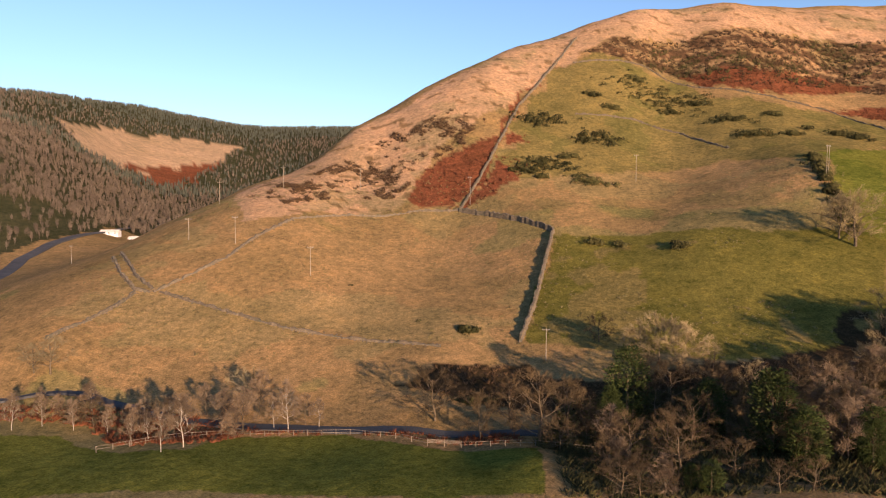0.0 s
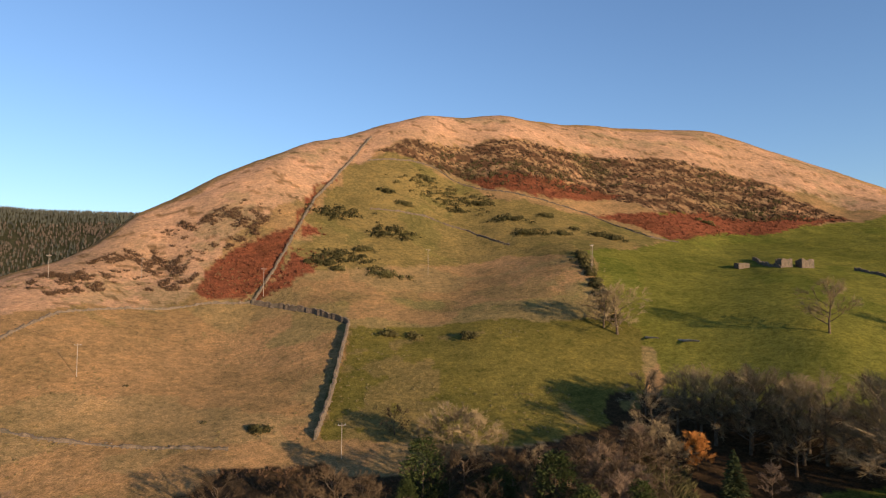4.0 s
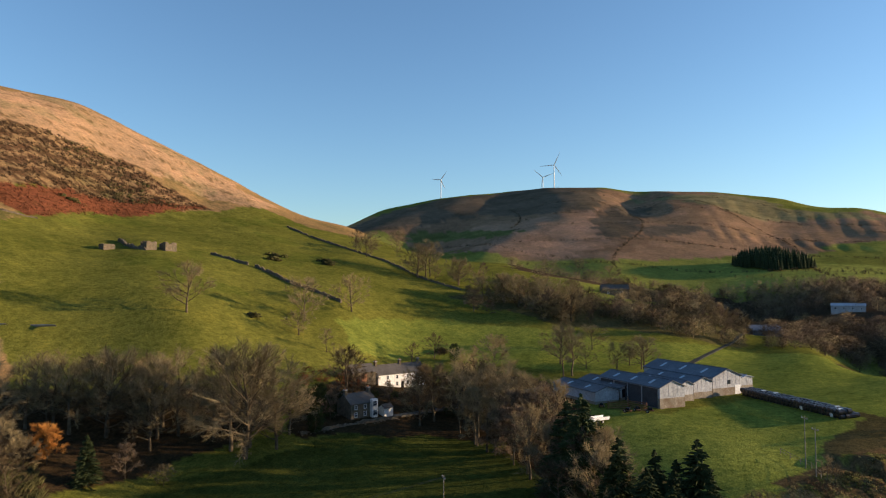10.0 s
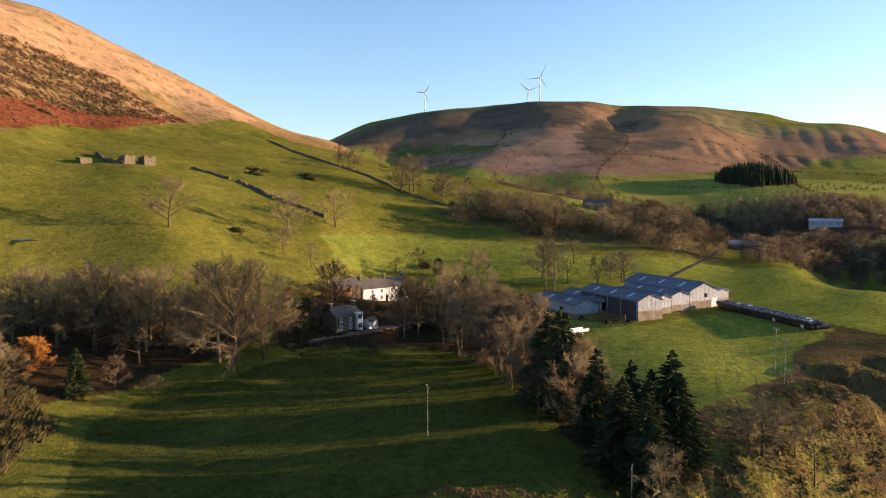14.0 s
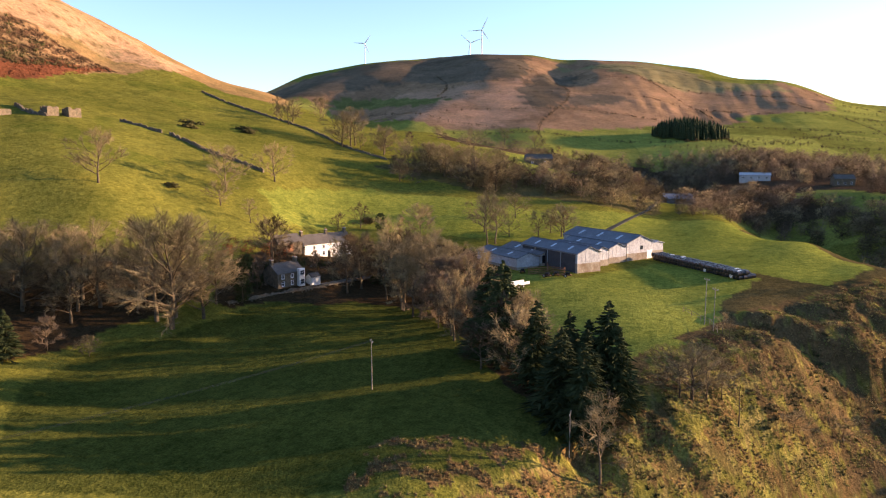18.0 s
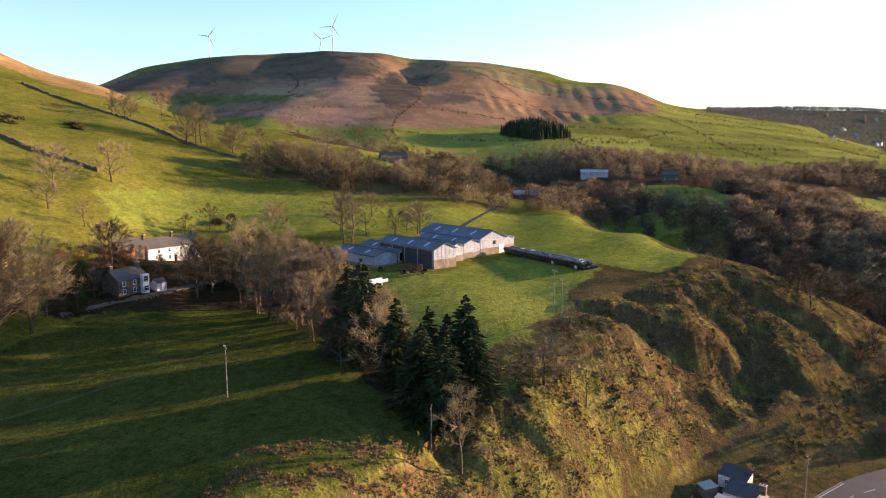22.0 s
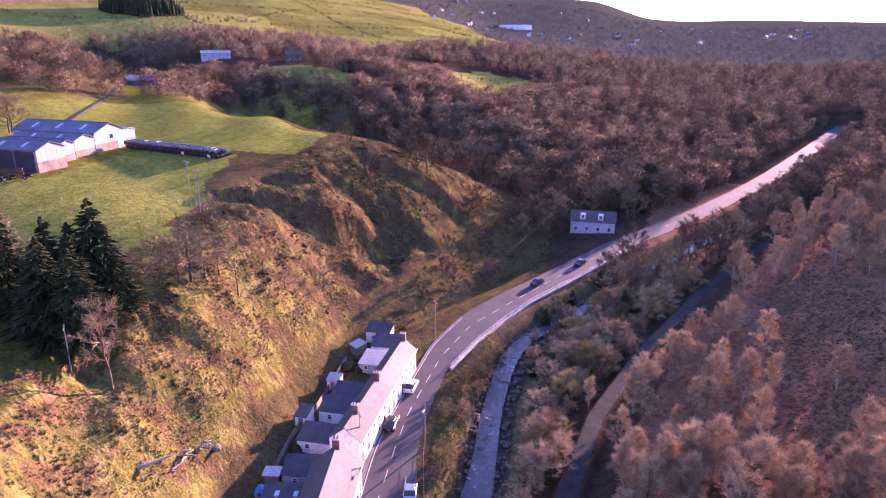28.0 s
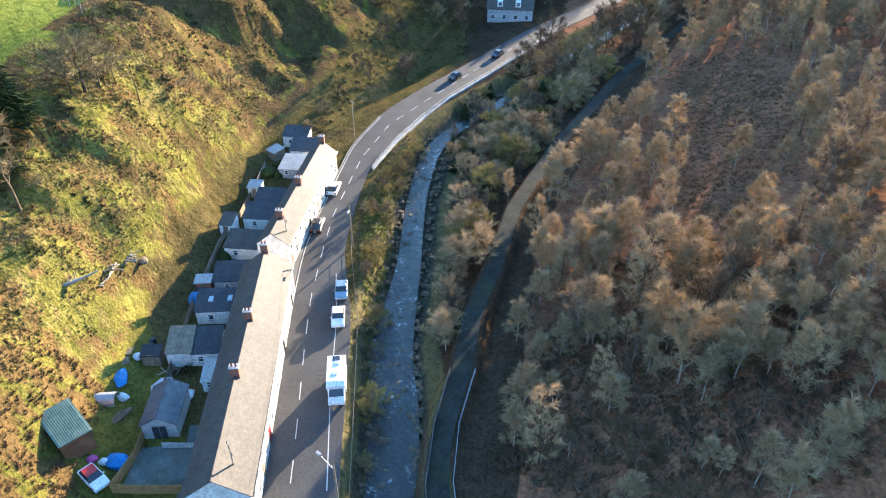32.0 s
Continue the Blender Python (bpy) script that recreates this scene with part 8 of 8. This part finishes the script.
def stone_house():
    z = float(ground_z(158, 92)) - 0.3
    h = thing("stone_house", 159.5, 95.0, z, -22, "stone house with a slate roof and a white bay", "house")
    gabled(h, 8.4, 6.2, 4.3, 6.5, STONE, SLATE, 0.25, -1.5)
    for px in (-2.6, 0.4):
        window(h, px, 2.7, 0.9, 1.1, -3.1)
        window(h, px, 0.8, 0.9, 1.2, -3.1)
    bay = boxed("bay", (2.0, -4.1, -1.0, 3.9, -3.1, 4.9), WHITE_WALL, h, "white two-storey bay", 0.02)
    for pz in (0.7, 3.1):
        window(bay, 2.95, pz, 1.5, 1.4, -4.1)
    chimney(h, -3.8, 0, 6.5, 1.0, 2, STONE)
    chimney(h, 3.8, 0, 6.5, 1.0, 2, STONE)
    p = thing("porch", 165.0, 89.2, float(ground_z(165, 89.2)), -22, "small white garden porch", "porch")
    gabled(p, 3, 2.4, 2.2, 3.0, WHITE_WALL, SLATE, 0.15, -0.8)


farmhouse()
stone_house()
ribbon("farm_track", shifted(draped([(166, 88), (180, 84), (196, 74), (214, 60)], 6), 2.2), shifted(draped([(166, 88), (180, 84), (196, 74), (214, 60)], 6), -2.2), 0.12, GRAVEL, "grey farm yard and track", "track", 0.4, 2)
FIELD_TRACK = [(262, 22), (300, 14), (340, 6), (372, 2)]
ribbon("field_track", shifted(draped(FIELD_TRACK, 10), 1.4), shifted(draped(FIELD_TRACK, 10), -1.4), 0.12, TAR, "field track to the far shed", "track", 0.4, 2)


def garden_bush(x, y, w, seed, material, name, label):
    """A rounded garden bush of many leaf clumps."""
    o = new(name, leafy_mesh(seed, 60, w * 0.9, w, 0.3, material, 0.5, 6))
    o.matrix_basis = pose(x, y, float(ground_z(x, y)) - 0.1, 0, 0, seed * 40)
    return tagged(o, label, "bush", "bushes round the farm")


random.seed(133)
for i, (x, y, w) in enumerate([(152, 108, 4.5), (155, 111, 5), (158, 105, 4), (150, 104, 3.6), (157, 101, 3.4), (153, 99, 3), (162, 108, 4.2), (166, 103, 3), (182, 96, 3), (188, 93, 2.6), (176, 99, 2.6), (192, 78, 3.2), (186, 72, 3), (178, 76, 3.4)]):
    garden_bush(x, y, w, 300 + i, IVY, "evergreen_bush", "dark evergreen bush beside the farmhouse")
for i, (x, y, w) in enumerate([(172, 114, 4.2), (176, 110, 4), (179, 107, 3.4), (169, 117, 4.4), (182, 112, 3), (165, 116, 3.6)]):
    garden_bush(x, y, w, 330 + i, FERN, "copper_bush", "rust-brown beech bush behind the stone house")


def farm_gear(x, y, turn, seed):
    random.seed(seed)
    g = thing("farm_implement", x, y, float(ground_z(x, y)), turn, "dark rusty farm implement standing by the barn", "implement", "farm implements")
    boxed("frame", (-1.3, -0.5, 0.5, 1.3, 0.5, 0.75), RUST, g, "", 0.03)
    boxed("hopper", (-0.9, -0.45, 0.75, 0.3, 0.45, 1.35), BLACK_PAINT, g, "dark hopper", 0.08)
    for sy in (-1, 1):
        wheel(g, 0.4, sy * 0.62, 0.45, 0.25)
    t = Soup()
    t.tube(Vector((1.3, 0, 0.6)), Vector((2.4, 0, 0.45)), 0.06, 0.05, 6)
    part("drawbar", t, RUST, g)


for i, (x, y, turn) in enumerate([(188.2, 26.6, 30), (187.4, 23.6, 100), (186.6, 29.0, 70), (191.4, 36.6, 10)]):
    farm_gear(x, y, turn, i)


# ---- ruin and far buildings ----
def ruin(x, y, w, d, h, seed):
    random.seed(seed)
    r = thing("ruin", x, y, float(ground_z(x, y)), -12, "roofless square stone ruin on the pasture", "ruin", "ruined sheepfold")
    t = 0.6
    for name, dims in (("front_wall", (-w / 2, -d / 2, w / 2, -d / 2 + t)), ("back_wall", (-w / 2, d / 2 - t, w / 2, d / 2)), ("side_wall", (-w / 2, -d / 2 + t, -w / 2 + t, d / 2 - t)), ("side_wall", (w / 2 - t, -d / 2 + t, w / 2, d / 2 - t))):
        x0, y0, x1, y1 = dims
        along = (y0, y1) if name == "side_wall" else (x0, x1)
        top = [(along[0] + (along[1] - along[0]) * i / 6, h * rnd(0.78, 1.05)) for i in range(7)]
        s = prism(Soup(), [(along[0], -1.2), (along[1], -1.2)] + top[::-1], *((x0, x1) if name == "side_wall" else (y0, y1)))
        if name == "side_wall":
            s.v = [Vector((v.y, v.x, v.z)) for v in s.v]
        part(name, s, STONE, r)


ruin(221, 236, 4.8, 4.6, 3.4, 1)
ruin(228, 232, 5.4, 4.6, 3.4, 2)
ruin(209, 247, 5.0, 4.0, 2.2, 3)


def far_building(name, x, y, turn, l, d, eave, ridge, wall, roof, label, category, windows=0):
    b_ = thing(name, x, y, float(ground_z(x, y)) - 0.2, turn, label, category)
    gabled(b_, l, d, eave, ridge, wall, roof, 0.3, -2.5)
    for i in range(windows):
        window(b_, -l / 2 + l * (i + 0.5) / windows, 1.0, 1.2, 1.3, -d / 2)
    return b_


far_building("stone_barn", 392, 67, -72, 15, 6.5, 3.8, 6.2, STONE, SLATE, "small stone field barn with a slate roof", "barn", 2)
far_building("farm_shed", 505, -60, -96, 19, 10, 3.4, 4.8, GREY_WALL, SHEET, "long grey farm shed below the fields", "shed", 4)
far_building("farm_shed", 396, -8, -60, 17, 11, 3.6, 6.0, ROOF_GREY, SHEET_BLUE, "grey shed with a blue roof by the wood", "shed")
far_building("far_house", 494, -110, -80, 12, 7, 4.6, 7.0, STONE, SLATE, "distant stone house among trees", "house", 3)
far_building("bungalow", -232, 476, 8, 12, 7, 2.0, 3.6, WHITE_WALL, CREAM_WALL, "white bungalow with a pale roof by the road", "bungalow", 3)
far_building("bungalow", -214, 480, 8, 13, 7, 2.0, 3.6, WHITE_WALL, CREAM_WALL, "white bungalow with a pale gabled roof", "bungalow", 3)
far_building("bungalow", -196, 484, 8, 10, 7, 2.0, 3.4, WHITE_WALL, CREAM_WALL, "low white bungalow by the road", "bungalow", 3)
# Walls greyed to carry the shade that lies on this pale house.
cot = far_building("roadside_house", 176.5, -134.0, 231, 14, 7, 4.2, 6.8, GREY_WALL, SLATE, "grey roadside house with dormer windows", "house", 4)
for px in (-3.2, 2.4):
    dm = boxed("dormer", (px - 0.8, -3.2, 4.6, px + 0.8, -1.4, 6.3), WHITE_PAINT, cot, "white dormer", 0.03)
    window(dm, px, 4.9, 1.1, 1.1, -3.2)


def town():
    random.seed(130)
    for i in range(42):
        a, r = radians(rnd(113, 142)), rnd(1500, 2500)
        x, y = r * math.sin(a), r * math.cos(a)
        far_building("town_house", x, y, rnd(-60, 60), rnd(8, 22), rnd(7, 9), rnd(3.5, 5), rnd(6, 7.5), random.choice([CREAM_WALL, GREY_WALL, STONE, GREY_WALL]), random.choice([SLATE, SLATE_BROWN]), "distant town building across the valley", "building")["group"] = "distant town"
    far_building("factory", 1560, -905, 30, 80, 30, 8, 10, WHITE_WALL, SHEET, "large white distant factory shed", "factory")["group"] = "distant town"


town()


def turbine(x, y, hub, phase, turn, blade):
    t = thing("wind_turbine", x, y, float(ground_z(x, y)) - 1, turn, "white three-bladed wind turbine on the moor", "wind turbine", "wind turbines")
    s = Soup()
    s.tube(Vector((0, 0, -2)), Vector((0, 0, hub)), hub * 0.022, hub * 0.013, 14)
    part("tower", s, TURBINE_WHITE, t)
    boxed("nacelle", (-1.6, -2.2, hub - 1.4, 1.6, 5, hub + 1.8), TURBINE_WHITE, t, "", 0.3)
    hb = Soup()
    hb.tube(Vector((0, -2.2, hub)), Vector((0, -4.4, hub)), 1.5, 0.6, 10)
    part("hub", hb, TURBINE_WHITE, t)
    for i in range(3):
        a = radians(phase + 120 * i)
        d = Vector((math.sin(a), 0, math.cos(a)))
        n = Vector((math.cos(a), 0, -math.sin(a)))
        s = Soup()
        c0 = Vector((0, -3.4, hub))
        rings = [(0.02, 0.7), (0.2, 1.4), (0.6, 0.9), (1.0, 0.25)]
        for f, w in rings:
            c = c0 + d * blade * f
            s.v += [c - n * w, c + Vector((0, -0.35 * w, 0)), c + n * w, c + Vector((0, 0.35 * w, 0))]
        for k in range(3):
            q = 4 * k
            s.f += [(q + j, q + (j + 1) % 4, q + 4 + (j + 1) % 4, q + 4 + j) for j in range(4)]
        s.f += [(3, 2, 1, 0), (12, 13, 14, 15)]
        part("blade", s, TURBINE_WHITE, t)


turbine(1830, 470, 78, 25, -75, 38)
turbine(1880, 515, 54, 70, -75, 34)
turbine(1660, 733, 60, 35, -72, 27)


# ---- stone walls, hedges, fences over the fields ----
WALL_STONES = []


def stone_wall(line, height=1.3, width=0.7, gap=0.0, label="dry-stone field wall with an uneven top", seed=1, material=None, name="dry_stone_wall"):
    random.seed(seed)
    p = draped(line, 1.1)
    s = Soup()
    prev = None
    for i, (x, y, z) in enumerate(p):
        a = Vector(p[max(i - 1, 0)])
        b_ = Vector(p[min(i + 1, len(p) - 1)])
        d = (b_ - a).normalized()
        n = Vector((-d.y, d.x, 0)).normalized()
        h = height * rnd(0.66, 1.12) * (rnd(0.2, 0.65) if random.random() < gap else 1)
        c = Vector((x, y, z)) + n * rnd(-0.2, 0.2)
        for m in range(2):
            q = c + n * rnd(-1, 1) * (0.5 + 1.6 * gap)
            WALL_STONES.append((q.x, q.y, float(ground_z(q.x, q.y)) + 0.05 + (h * 0.9 if abs((q - c).dot(n)) < 0.3 else 0), rnd(0.16, 0.36), rnd(0, 6), random.randrange(3)))
        w = width / 2 * rnd(0.75, 1.25)
        ring = [c - n * w * 1.25 - Vector((0, 0, 0.5)), c - n * w * 0.8 + Vector((0, 0, h)), c + n * w * 0.8 + Vector((0, 0, h * rnd(0.95, 1.03))), c + n * w * 1.25 - Vector((0, 0, 0.5))]
        k = len(s.v)
        s.v += ring
        if i:
            s.f += [(k - 4 + j, k - 3 + j, k + 1 + j, k + j) for j in range(3)]
    s.f += [(3, 2, 1, 0), (len(s.v) - 4, len(s.v) - 3, len(s.v) - 2, len(s.v) - 1)]
    me = s.mesh(name, material or STONE)
    bm = bmesh.new()
    bm.from_mesh(me)
    bmesh.ops.recalc_face_normals(bm, faces=bm.faces)
    bm.to_mesh(me)
    bm.free()
    return tagged(new(name, me), label, "wall", "field walls")

stone_wall([(82, 436), (64, 403), (48, 373), (38, 357), (27, 322), (20, 302), (14, 288), (6, 272)], 1.3, 0.8, 0.15, seed=1)
stone_wall([(6, 271), (16, 262), (27, 250), (37, 235), (30, 209), (25, 190), (19, 171)], 1.9, 0.8, 0.00, seed=2)
stone_wall([(6, 272), (-11, 273), (-36, 265), (-55, 249), (-64, 230), (-69, 216), (-78, 205), (-84, 197)], 0.8, 0.8, 0.35, seed=3)
stone_wall([(-85, 197), (-90, 198), (-100, 211), (-112, 231)], 1.0, 0.8, 0.15, seed=4)
stone_wall([(-111, 235), (-94, 208), (-85, 199)], 0.9, 0.8, 0.20, seed=5)
stone_wall([(-89, 196), (-90, 185), (-93, 173), (-96, 164)], 0.9, 0.8, 0.25, seed=6)
stone_wall([(-82, 197), (-67, 189), (-51, 182), (-43, 179), (-27, 175), (-12, 171), (-1, 167)], 0.7, 0.8, 0.40, seed=7)
stone_wall([(65, 346), (95, 342), (112, 332), (124, 303)], 0.8, 0.8, 0.50, seed=8)
stone_wall([(73, 400), (114, 397), (150, 369), (188, 343), (203, 306), (216, 301)], 0.8, 0.8, 0.45, seed=9)
stone_wall([(248, 226), (250, 206)], 1.4, 0.8, 0.10, seed=10)
stone_wall([(251, 203), (243, 175), (241, 151)], 1.5, 0.8, 0.10, seed=11)
stone_wall([(372, 275), (363, 249), (353, 217), (344, 185), (329, 157), (327, 133)], 1.2, 0.8, 0.20, seed=12)
stone_wall([(228, 262), (218, 241), (218, 234)], 1.6, 0.8, 0.30, seed=13)
stone_wall([(140, 99), (149, 94), (157, 89), (165, 86)], 0.8, 0.8, 0.45, seed=14)
fence_run("river_wall", [(30, -17.8), (39.6, -22.4), (46.4, -27.6), (52.6, -33.6)], 0.7, 3.0, PAVING, "low concrete wall between river and path", "wall", True)
fence_run("path_rail", [q[:2] for q in shifted(TRACK[1:5], -1.7)], 0.9, 2.4, STEEL, "grey steel rail beside the path", "rail", False, 2, 0.05)
stuff("wall_stones", BOULDERS, WALL_STONES, STONE, "loose stones along the field walls", "stones")
fence_run("post_fence", [(-60, 116), (-42, 127), (-18, 129), (-9, 125), (-3, 121)], 1.1, 2.6, TIMBER, "post and wire fence along the green field", "fence", False, 2, 0.06)
fence_run("post_fence", [(3, 121), (16, 118.5), (26, 116)], 1.1, 2.6, TIMBER, "post and wire fence along the green field", "fence", False, 2, 0.06)
fence_run("post_fence", [(160, -6), (151, -11), (144, -12)], 1.2, 2.6, TIMBER, "post and wire fence at the top of the bank", "fence", False, 2, 0.06)
fence_run("field_gate", [(-3, 121), (0, 121.6), (3, 121)], 1.3, 3.0, TIMBER, "grey timber field gate with five rails", "gate", False, 5, 0.07)
